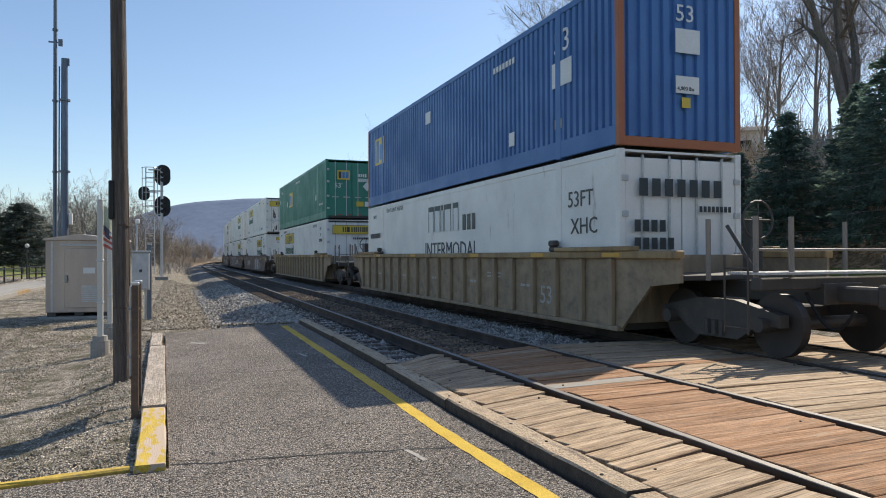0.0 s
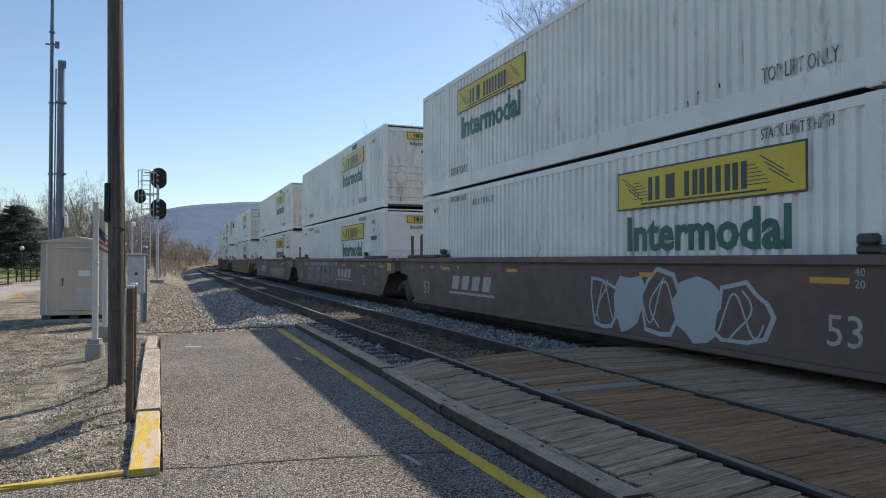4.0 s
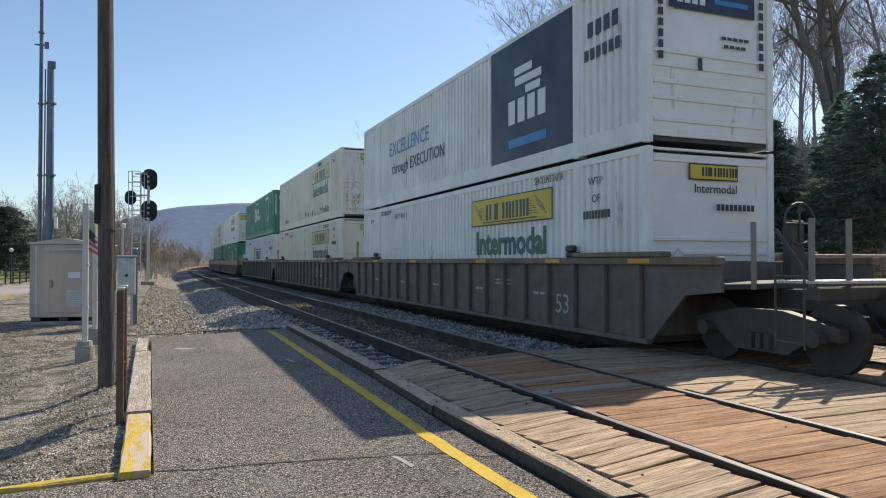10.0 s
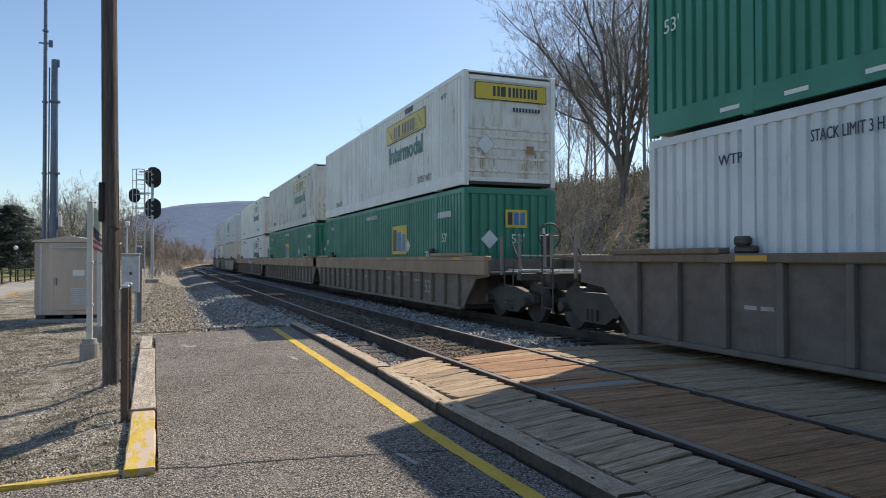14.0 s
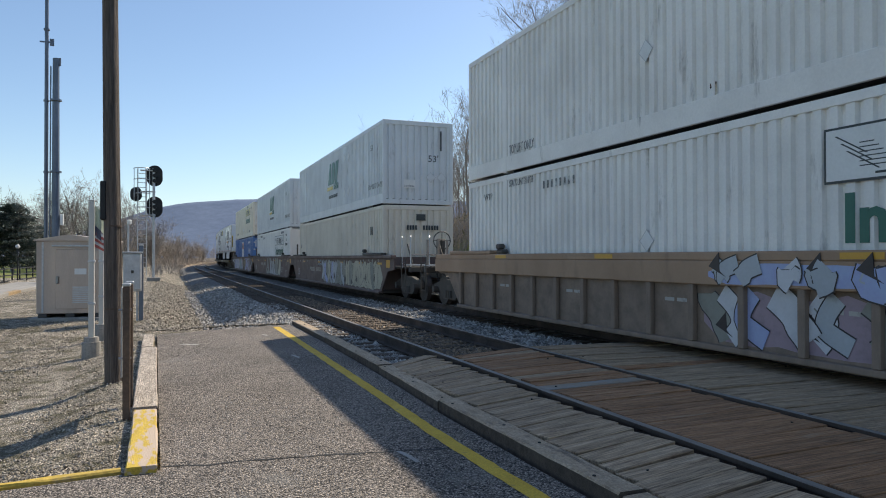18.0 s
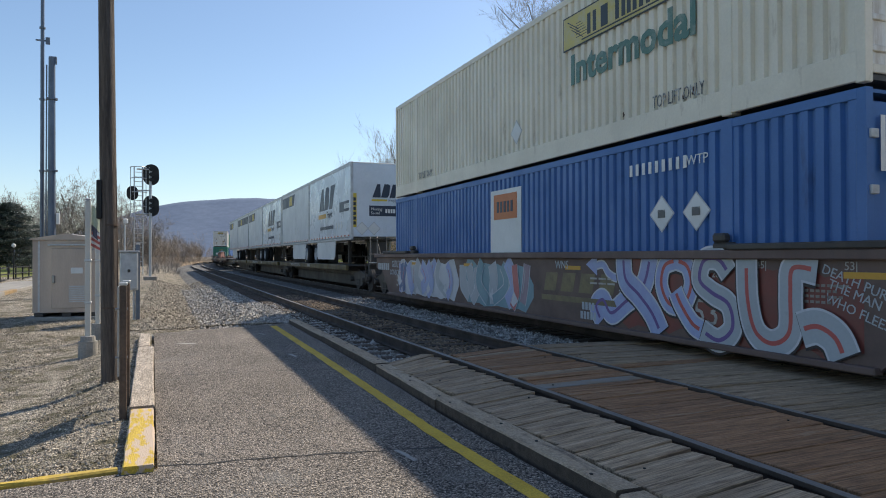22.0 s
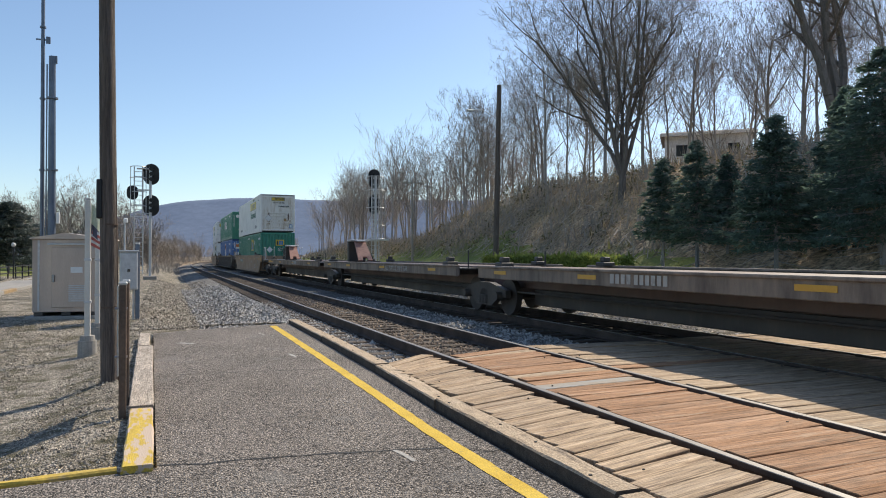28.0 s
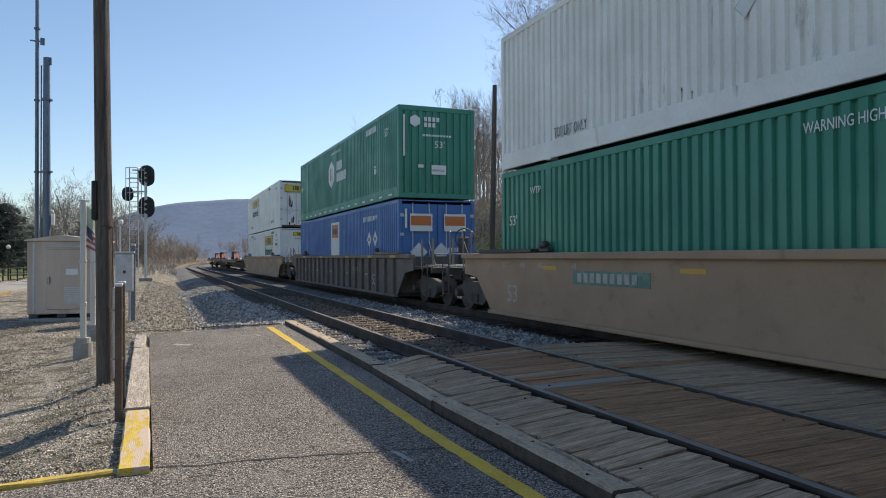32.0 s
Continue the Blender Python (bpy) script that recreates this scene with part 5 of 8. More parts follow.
def well_car(u, sill, side, ribbed, near="free", far="free", label="", deco=None):
    """One well: its middle is the local origin. Ends are free (own truck, platform and coupler) or joined to the next well."""
    c = tagged(new("well_car"), label, "rail car", "well cars of the train")
    H = 8.32
    reach = {"free": 11.2, "joint": 9.72}
    yn, yf = -reach[near], reach[far]
    SN, SF = max(yn, -9.75), min(yf, 9.75)            # the side sills stop short of the end platforms
    key = "%s_%s" % (near, far)

    def side_mesh():
        return prism([(-SF, 1.32), (-SN, 1.32), (-SN, 0.95), (H + 0.75, 0.88), (H, 0.16), (-H, 0.16), (-H - 0.75, 0.88), (-SF, 0.95)], 0.05)
    for sx in (-1, 1):
        me = once("well_side_" + key, side_mesh)
        link("side_sill", me, side, c, Matrix.Translation((sx * 1.42 + 0.025, 0, 0)) @ SIDE)
        link("top_sill", once("top_sill_" + key, lambda: boxes((-0.09, 0.09, SN, SF, 1.30, 1.42), bevel=0.015)), sill, c, pose(sx * 1.45, 0, 0))
        link("bottom_sill", once("bottom_sill", lambda: boxes((-0.07, 0.07, -H, H, 0.12, 0.2), bevel=0.012)), side, c, pose(sx * 1.46, 0, 0))
        if ribbed:
            rib = once("rib", lambda: boxes((-0.045, 0.045, -0.05, 0.05, 0.2, 1.3), bevel=0.012))
            for k in range(19):
                link("rib", rib, side, c, pose(sx * 1.49, -H + 0.2 + k * (2 * H - 0.4) / 18, 0))
        if ribbed and sill == "pink tan paint":
            link("top_beam", once("top_beam_" + key, lambda: boxes((-0.06, 0.06, SN, SF, 0.98, 1.3), bevel=0.012)), sill, c, pose(sx * 1.49, 0, 0))
        for y in (-6.1, 6.1):
            link("box_guide", once("box_guide", lambda: boxes((-0.06, 0.1, -0.22, 0.1, 1.42, 1.52), (-0.08, 0.06, -0.14, 0.08, 1.52, 1.64), bevel=0.03)), "black steel", c, pose(sx * 1.42, y, 0))
            sy = 1 if y > 0 else -1
            link("sill_cap", once("sill_cap_%d" % sy, lambda: boxes((-0.1, 0.1, min(sy * 0.25, sy * 2.6), max(sy * 0.25, sy * 2.6), 1.418, 1.50), bevel=0.015)), sill if ribbed else "black steel", c, pose(sx * 1.46, y, 0))
    for y in (-7.9, -4.2, 0.0, 4.2, 7.9):
        link("floor_beam", once("floor_beam", lambda: boxes((-1.4, 1.4, -0.3, 0.3, 0.12, 0.24), bevel=0.01)), "black steel", c, pose(0, y, 0))
    for sy, kind, ye in ((-1, near, yn), (1, far, yf)):
        y0, y1 = sorted((sy * (H + 0.05), ye))
        link("end_deck", once("deck_%s_%d" % (kind, sy), lambda: boxes((-1.38, 1.38, max(y0, -9.75), min(y1, 9.75), 0.98, 1.06), (-0.35, 0.35, y0, y1, 0.7, 0.98), bevel=0.01)), "black steel", c)
        link("bulkhead", once("bulkhead", lambda: boxes((-1.36, 1.36, -0.04, 0.04, 0.25, 1.36), bevel=0.01)), side, c, pose(0, sy * (H + 0.03), 0))
        if kind == "free":
            truck_part(c, sy * 10.0)
            link("coupler", once("coupler", lambda: boxes((-0.12, 0.12, -0.5, 0.5, 0.72, 0.94), (-0.2, 0.2, 0.3, 0.55, 0.68, 0.98), bevel=0.03)), "black steel", c, pose(0, sy * 11.5, 0, 0, 0, 0 if sy > 0 else 180))
            link("end_beam", once("end_beam", lambda: boxes((-1.36, 1.36, -0.09, 0.09, 0.9, 1.06), bevel=0.015)), "black steel", c, pose(0, sy * 11.05, 0))
            for x, y in ((-1.3, 11.0), (1.3, 11.0), (-1.3, 10.15), (1.3, 10.15), (-0.7, 11.0)):
                if ribbed:
                    link("stanchion", once("stanchion", lambda: tubes(((0, 0, 1.0), (0, 0, 1.85), 0.035), n=8)), "worn steel", c, pose(x, sy * y, 0))
                else:
                    link("grab_iron", once("grab_iron", lambda: tubes(((0, 0, 1.0), (0, 0, 1.95), 0.02), ((0, 0, 1.95), (0.03, 0.09, 2.0), 0.02), ((0.03, 0.09, 2.0), (0.06, 0.18, 1.96), 0.02), n=8)), "galvanized steel" if sy < 0 else "worn steel", c, pose(x, sy * y, 0, 0, 0, 0 if sy < 0 else 180))
            link("brace", once("end_brace", lambda: tubes(((-1.2, -0.55, 1.06), (-1.2, 0.0, 1.75), 0.025), n=8)), "black steel", c, pose(0, sy * 10.4, 0))
            link("air_hose", once("air_hose", lambda: tubes(*[((0.45, 0.12 * k, 0.85 - 0.45 * math.sin(k * math.pi / 7)), (0.45, 0.12 * (k + 1), 0.85 - 0.45 * math.sin((k + 1) * math.pi / 7)), 0.022) for k in range(6)], n=7)), "rubber", c, pose(0, sy * 11.0, 0, 0, 0, 0 if sy > 0 else 180))
            link("walkway", once("walkway", lambda: boxes(*[(-1.35, 1.35, -0.35 + 0.14 * k, -0.27 + 0.14 * k, 1.10, 1.13) for k in range(5)])), "galvanized steel", c, pose(0, sy * 10.85, 0))
            link("handrail", once("end_handrail", lambda: tubes(((-1.35, 0, 1.42), (1.35, 0, 1.42), 0.016), n=8)), "worn steel", c, pose(0, sy * 11.0, 0))
            if sy < 0:
                def brake():
                    bm = bmesh.new()
                    ring = [[bm.verts.new(((0.3 + 0.02 * math.cos(q)) * math.cos(a), 0.02 * math.sin(q), (0.3 + 0.02 * math.cos(q)) * math.sin(a))) for q in (i * math.tau / 6 for i in range(6))] for a in (k * math.tau / 18 for k in range(18))]
                    for k in range(18):
                        for i in range(6):
                            bm.faces.new((ring[k][i], ring[k][(i + 1) % 6], ring[(k + 1) % 18][(i + 1) % 6], ring[(k + 1) % 18][i]))
                    tube(bm, (-0.3, 0, 0), (0.3, 0, 0), 0.015, n=6)
                    tube(bm, (0, 0, -0.3), (0, 0, 0.3), 0.015, n=6)
                    return bm
                link("brake_wheel", once("brake_wheel", brake), "black steel", c, pose(0.35, -9.4, 1.9))
                link("brake_stand", once("brake_stand", lambda: boxes((0.22, 0.48, 0.02, 0.2, 1.0, 1.95), bevel=0.02)), "black steel", c, pose(0, -9.4, 0))
            for sx in (-1, 1):
                lad = link("step_ladder", once("step_ladder", lambda: tubes(((0, -0.2, 0.35), (0, -0.2, 1.35), 0.016), ((0, 0.2, 0.35), (0, 0.2, 1.35), 0.016), n=6)), "black steel", c, pose(sx * 1.48, sy * 10.85, 0))
                for k in range(3):
                    link("rung", once("rung", lambda: tubes(((0, -0.2, 0), (0, 0.2, 0), 0.014), n=6)), "black steel", lad, pose(0, 0, 0.42 + 0.38 * k))
        elif sy > 0:
            truck_part(c, 9.8)
            for x in (-1.2, -0.9, 0.9, 1.2):
                link("stanchion", once("stanchion_j", lambda: tubes(((0, 0, 1.0), (0, 0, 2.1), 0.045), n=8)), "worn steel" if ribbed else "black steel", c, pose(x, 9.3, 0))
    for d in (0.4, 2.9, 6.0, 10.6, 14.4):
        link("reflector", plate(0.5, 0.07), "amber decal", c, on_side(-1.5415 if ribbed else -1.4455, -H + d, 1.325 if ribbed else 1.1))
    link("lettering", letters("53", 0.5), "stencil white", c, on_side(-1.4455, -H + 2.71, 0.42))
    link("lettering", letters("53", 0.5), "stencil white", c, on_side(-1.4455, H - 0.75, 0.42)) if not ribbed else None
    for k in range(5 if ribbed else 0):
        bars(c, 2, 0.2, 0.05, 0.06, 0.02 + 0.902 * (k * 3 + 4) - 0.1, 0.72, "stencil white", x=-1.4455, yn=-H)
    bars(c, 3, 0.2, 0.03, 0.05, 5.2, 0.95, "stencil white", x=-1.4455, yn=-H)
    bars(c, 3, 0.2, 0.03, 0.05, 5.2, 0.87, "stencil white", x=-1.4455, yn=-H)
    link("end_panel_mark", plate(0.42, 0.26), "amber decal", c, on_side(-1.4455, -H - 0.6, 1.0)) if not ribbed else None
    for k, txt in enumerate(("|53", "|48", "|45", "40")):
        side_text(c, txt, 0.15, (16.1, 15.3, 14.6, 13.4)[k], 1.12, "stencil white", x=-1.4455, yn=-H) if not ribbed else None
    if not ribbed:
        for txt, d in (("53|", 0.15), ("48|", 0.9), ("45|", 1.35), ("40", 2.1), ("20", 2.1)):
            side_text(c, txt, 0.13, d, 1.06 if txt == "20" else 1.19, "stencil white", x=-1.4455)
        for k in range(6):
            bars(c, (9, 7, 8, 6, 9, 5)[k], 0.05, 0.03, 0.022, 0.72, 1.0 - 0.062 * k - (0.22 if k > 3 else 0), "faint stencil", x=-1.4455)
    if deco:
        deco(c)
    rides(c, u + LONG / 2, 0.0)
    return c


def spray(c, seed, y0, y1, inks, z0=0.2, z1=1.28):
    """Sprayed writing with no words to be read: large jagged overlapping shapes with dark edges."""
    rng = random.Random(seed)
    y, k = y1, 0
    while y > y0 + 0.5:
        w = rng.uniform(0.75, 1.25)
        h = (z1 - z0) * rng.uniform(0.8, 1.0)
        sl = rng.uniform(-0.35, 0.35)
        n = 11
        rad = [rng.uniform(0.62, 1.15) for _ in range(n)]

        def jag(off, s):
            pts = []
            for q in range(n):
                a = math.tau * (q + 0.3 * math.sin(q * 7.0 + seed)) / n
                u, v = 0.56 * w * s * math.cos(a) * rad[q], 0.5 * h * s * math.sin(a) * min(1.0, rad[q] + 0.1)
                pts.append((w / 2 + u + sl * v, h / 2 + v))
            return prism(pts, off)
        lift = 0.0006 * (k % 4)
        part("spray_shape", jag(0.003 + lift, 1.0), inks[0], c, m=on_side(-1.4455, y, z0))
        part("spray_shape", jag(0.006 + lift, 0.86), inks[1 + k % (len(inks) - 1)], c, m=on_side(-1.4455, y, z0))
        p = rng.uniform(0, 6)
        part("spray_stroke", stroke([(w * (0.15 + 0.7 * q / 20), h * (0.5 + 0.3 * math.sin(q / 20 * 7 + p))) for q in range(21)], 0.03, 0.0095), inks[0], c, m=on_side(-1.4455, y, z0))
        part("spray_stroke", stroke([(w * (0.5 + 0.18 * math.sin(q / 12 * 4 + p)), h * (0.15 + 0.7 * q / 12)) for q in range(13)], 0.03, 0.0097), inks[-1], c, m=on_side(-1.4455, y, z0))
        y -= w * 0.78
        k += 1


def wild_letters(c, seed, y0, y1, fills, z0=0.2, z1=1.2, base="spray cream", ink="spray dark", x=-1.4455):
    """Interlocked sprayed letter shapes that no one can read: a ragged pale field, then fat bent
    bars with dark edges, thin highlights and wedge-shaped tips."""
    rng = random.Random(seed)
    h, L = z1 - z0, y1 - y0
    n = int(L / 0.3)
    top = [(L * q / n, h * rng.uniform(0.8, 1.0) * (0.6 if q in (0, n) else 1.0)) for q in range(n + 1)]
    low = [(L * q / n, h * (rng.uniform(0.0, 0.08) + (0.3 if q in (0, n) else 0.0))) for q in range(n, -1, -1)]
    part("spray_field", prism(top + low, 0.001), base, c, m=on_side(x, y1, z0))
    u, k = 0.1, 0
    while u < L - 0.35:
        lean, bend, foot = rng.uniform(-0.25, 0.3), rng.uniform(-0.3, 0.3), rng.choice((-0.45, 0.0, 0.35, 0.5))
        a, b = h * rng.uniform(0.02, 0.2), h * rng.uniform(0.82, 0.97)
        pts = []
        for q in range(15):
            f = q / 14
            pts.append((u + lean * (f - 0.5) + bend * math.sin(math.pi * f) + foot * max(0.0, f - 0.62) * 1.6, b + (a - b) * f + 0.1 * max(0.0, f - 0.7)))
        pts = [(min(max(p, 0.06), L - 0.06), z) for p, z in pts]
        w = rng.uniform(0.2, 0.38)
        lift = 0.0025 + 0.0032 * (k % 4)
        part("spray_shape", stroke(pts, w + 0.035, lift), ink, c, m=on_side(x, y1, z0))
        part("spray_shape", stroke(pts, w, lift + 0.0012), fills[rng.randrange(len(fills))], c, m=on_side(x, y1, z0))
        if k % 2 == 0:
            part("spray_stroke", stroke([(p - w * 0.25, z) for p, z in pts[2:11]], 0.022, lift + 0.0026), fills[-1], c, m=on_side(x, y1, z0))
        if k % 3 == 1:
            e, z = pts[-1]
            s = rng.choice((-1, 1))
            tip = [(e - 0.06, z + 0.1), (e + 0.05, z + 0.02), (e + 0.26 * s, z + 0.16), (e + 0.08 * s, z + 0.34)]
            part("spray_shape", prism([(min(max(p, 0.0), L), max(q, 0.0)) for p, q in tip], lift + 0.0045), ink, c, m=on_side(x, y1, z0))
        u += rng.uniform(0.3, 0.52)
        k += 1


def stroke(pts, w, lift=0.001):
    """A sprayed line of even width; it rises a hair along its way, so that it crosses over itself."""
    bm = bmesh.new()
    prev = None
    n = len(pts)
    for i, (u, v) in enumerate(pts):
        a, b = pts[max(0, i - 1)], pts[min(n - 1, i + 1)]
        t = Vector((b[0] - a[0], b[1] - a[1])).normalized()
        z = lift + 0.003 * i / n
        cur = (bm.verts.new((u - t.y * w / 2, v + t.x * w / 2, z)), bm.verts.new((u + t.y * w / 2, v - t.x * w / 2, z)))
        if prev:
            bm.faces.new((prev[0], prev[1], cur[1], cur[0]))
        prev = cur
    return bm


def bend(pts, n=7):
    """A smooth line through a few points."""
    p = [pts[0], *pts, pts[-1]]
    out = []
    for i in range(1, len(p) - 2):
        for k in range(n):
            t = k / n
            out.append(tuple(0.5 * (2 * p[i][c] + (p[i + 1][c] - p[i - 1][c]) * t + (2 * p[i - 1][c] - 5 * p[i][c] + 4 * p[i + 1][c] - p[i + 2][c]) * t * t
                                    + (3 * p[i][c] - p[i - 1][c] - 3 * p[i + 1][c] + p[i + 2][c]) * t ** 3) for c in (0, 1)))
    return out + [pts[-1]]


# hooked stems and swags of a thin sprayed hand, in a square of side 1
HOOKS = ([(0.0, 0.72), (0.05, 0.6), (0.16, 0.78), (0.1, 0.45), (0.2, 0.1), (0.12, 0.0), (0.05, 0.12)],
         [(0.3, 0.95), (0.42, 1.0), (0.36, 0.7), (0.4, 0.35), (0.34, 0.2)],
         [(0.05, 0.12), (0.2, -0.05), (0.42, 0.22), (0.66, 0.3), (0.78, 0.1)],
         [(0.5, 0.3), (0.46, 0.7), (0.56, 0.95), (0.72, 1.02), (0.84, 0.9), (0.78, 0.78)],
         [(0.0, 0.95), (0.14, 0.84), (0.4, 0.98), (0.62, 0.86), (0.8, 1.04)],
         [(0.62, 0.0), (0.5, 0.18), (0.7, 0.5), (0.9, 0.72), (1.0, 0.6)])


def scrawl(c, seed, y0, y1, ink="spray pale", z0=0.3, z1=1.25):
    """Tall hooked stems joined by swags, in thin spray lines."""
    rng = random.Random(seed)
    y, h, k = y1, z1 - z0, 0
    while y > y0 + 0.4:
        w = rng.uniform(0.75, 1.1)
        for q in rng.sample(range(6), 4):
            sx, dx = rng.uniform(0.85, 1.15), rng.uniform(-0.08, 0.08)
            part("spray_line", stroke(bend([((u + dx) * w * sx, min(1.0, max(0.0, v)) * h) for u, v in HOOKS[q]]), 0.03, 0.001 + 0.0006 * (k % 7)), ink, c, m=on_side(-1.4455, y, z0))
            k += 1
        y -= w * 0.86


def balloon(c, y, z0, w, h, seed, ink="spray pale", fill=None):
    """One swollen outlined sprayed shape."""
    rng = random.Random(seed)
    p, q, e = rng.uniform(0, 6), rng.uniform(0, 6), rng.uniform(-0.15, 0.15)

    def ring(s):
        out = []
        for k in range(37):
            a = math.tau * k / 36
            r = 1 + 0.16 * math.sin(2 * a + p) + 0.13 * math.sin(3 * a + q)
            u, v = 0.5 * w * s * r * math.copysign(abs(math.cos(a)) ** 0.75, math.cos(a)), 0.5 * h * s * min(1.0, r) * math.copysign(abs(math.sin(a)) ** 0.75, math.sin(a))
            out.append((w / 2 + u + e * v, h / 2 + v))
        return out
    if fill:
        part("spray_fill", prism([(u, min(v, h * 0.55)) for u, v in ring(0.8)][:-1], 0.001), fill, c, m=on_side(-1.4455, y, z0))
    part("spray_line", stroke(ring(1.0), 0.04, 0.002), ink, c, m=on_side(-1.4455, y, z0))
    part("spray_line", stroke([(w * (0.35 + 0.3 * k / 12), h * (0.62 + 0.12 * math.sin(k / 12 * 4 + p))) for k in range(13)], 0.03, 0.003), ink, c, m=on_side(-1.4455, y, z0))


def empty_spine(u0, length, hitch, deco=None):
    """A bare spine unit: centre beam, cross arms, a folded hitch; u0 its near joint."""
    c = tagged(new("spine_car"), "empty dark spine car unit with a raised trailer hitch", "rail car", "spine cars of the train")
    h = length / 2
    link("centre_beam", once("beam_%.1f" % length, lambda: boxes((-0.55, 0.55, -h + 0.5, h - 0.5, 0.62, 1.06), bevel=0.02)), "brown car paint", c)
    link("lower_web", once("web_%.1f" % length, lambda: boxes((-0.5, 0.5, -h + 1.5, h - 1.5, 0.26, 0.62), bevel=0.02)), "black steel", c)
    link("top_flange", once("flange_%.1f" % length, lambda: boxes((-0.75, 0.75, -h + 0.5, h - 0.5, 1.06, 1.10), bevel=0.012)), "brown car paint", c)
    # made-up plates that close the open sides, so the car's shadow falls solid
    for sx in (-1, 1):
        link("deck_plate", once("deck_plate_%.1f" % length, lambda: boxes((-0.34, 0.34, -h + 0.7, h - 0.7, 1.03, 1.06))), "black steel", c, pose(sx * 1.1, 0, 0))
    for sx in (-1, 1):
        link("side_rail", once("spine_rail_%.1f" % length, lambda: boxes((-0.05, 0.05, -h + 0.7, h - 0.7, 0.86, 1.12), (-0.09, 0.05, -h + 0.7, h - 0.7, 1.09, 1.14), bevel=0.012)), "spine sill paint", c, pose(sx * 1.47, 0, 0))
        for y in (-6.1, -1.5, 3.0, 6.3):
            link("pad", plate(0.55, 0.075), "amber decal", c, on_side(-1.5255, y + 0.45, 0.965) if sx < 0 else on_side(1.53, y + 0.45, 0.965))
        link("end_plate", plate(1.25, 0.17), "amber decal", c, on_side(-1.5255, h - 0.75, 0.955) if sx < 0 else on_side(1.53, h - 0.75, 0.955)) if length > 17 else None
        for y in (-h + 1.6, h - 1.6):
            link("pedestal", once("pedestal", lambda: boxes((-0.16, 0.16, -0.16, 0.16, 1.12, 1.22), (-0.09, 0.09, -0.09, 0.09, 1.22, 1.34), bevel=0.02)), "black steel", c, pose(sx * 1.3, y, 0))
    for k in range(6):
        link("cross_arm", once("cross_arm", lambda: boxes((-1.25, 1.25, -0.12, 0.12, 0.88, 1.05), bevel=0.02)), "black steel", c, pose(0, -h + 1.6 + k * (length - 3.2) / 5, 0))
    link("air_tank", once("air_tank", lambda: tubes(((-0.0, -0.7, 0), (0, 0.7, 0), 0.2), n=16)), "black steel", c, pose(-0.25, -2.0, 0.42))
    link("brake_pipe", once("brake_pipe", lambda: tubes(((0, -h + 1, 0), (0, h - 1, 0), 0.025), n=8)), "black steel", c, pose(-0.8, 0, 0.55)) if length == 16.6 else None
    if hitch:
        hp = link("hitch", once("hitch_plate", lambda: boxes((-0.42, 0.42, -0.32, 0.28, 2.02, 2.1), (-0.2, 0.2, -0.52, -0.32, 2.0, 2.06), bevel=0.03)), "galvanized steel", c, pose(0, h - 0.85, 0), "worn bare trailer hitch head")

        def strut():
            return prism([(-0.32, 0), (-0.12, 0.0), (-0.1, 0.35), (0.1, 0.35), (0.12, 0.0), (0.32, 0), (0.24, 2.1), (-0.24, 2.1)], 0.07)
        link("hitch_strut", once("hitch_strut", strut), "rust red steel", hp, Matrix.Translation((0, -1.28, 1.14)) @ Matrix.Rotation(radians(40), 4, 'X') @ Matrix.Diagonal((1, 0.64, 1, 1)))
        link("hitch_leg", once("hitch_leg", lambda: boxes((-0.4, 0.4, 0.12, 0.36, 1.1, 2.04), bevel=0.03)), "black steel", hp)
    truck_part(c, h)
    for y in (-h + 0.9,):
        for x in (-1.1, 1.1):
            link("stanchion", once("stanchion_s", lambda: tubes(((0, 0, 1.0), (0, 0, 1.5), 0.02), n=8)), "black steel", c, pose(x, y, 0))
    if deco:
        deco(c)
    rides(c, u0 + h, 0.0)
    return c


def loaded_spine(u0, length):
    c = tagged(new("spine_car"), "dark spine car carrying two van trailers", "rail car", "spine cars of the train")
    h = length / 2
    link("centre_beam", once("lbeam", lambda: boxes((-0.5, 0.5, -h + 0.4, h - 0.4, 0.55, 0.98), bevel=0.02)), "black steel", c)
    link("lower_web", once("lweb", lambda: boxes((-0.48, 0.48, -h + 1.5, h - 1.5, 0.1, 0.55), bevel=0.02)), "black steel", c)
    for sx in (-1, 1):
        link("side_rail", once("lrail", lambda: boxes((-0.06, 0.06, -h + 0.5, h - 0.5, 0.78, 1.0), bevel=0.015)), "yellow spine paint", c, pose(sx * 1.4, 0, 0))
        link("deck_run", once("ldeck", lambda: boxes((-0.42, 0.42, -h + 0.5, h - 0.5, 0.94, 1.0), bevel=0.01)), "black steel", c, pose(sx * 0.93, 0, 0))
    for k in range(7):
        link("cross_arm", once("cross_arm", lambda: boxes((-1.25, 1.25, -0.12, 0.12, 0.88, 1.05), bevel=0.02)), "black steel", c, pose(0, -h + 1.2 + k * (length - 2.4) / 6, -0.12))
    for y in (-h + 0.9, 0.6):
        link("hitch", once("hitch_tower", lambda: boxes((-0.35, 0.35, -0.2, 0.2, 0.98, 1.95), (-0.5, 0.5, -0.3, 0.3, 1.95, 2.04), bevel=0.03)), "black steel", c, pose(0, y, 0))
    bars(c, 4, 0.1, 0.12, 0.05, 8.4, 0.84, "stencil white", x=-1.4655, yn=-h)
    side_text(c, "TWIN 28 - ALL PURPOSE SPINE CAR", 0.19, 13.4, 0.83, "stencil white", x=-1.4655, yn=-h)
    truck_part(c, h)
    truck_part(c, -h + 0.02) if u0 < 335 else None
    rides(c, u0 + h, 0.0)
    return c


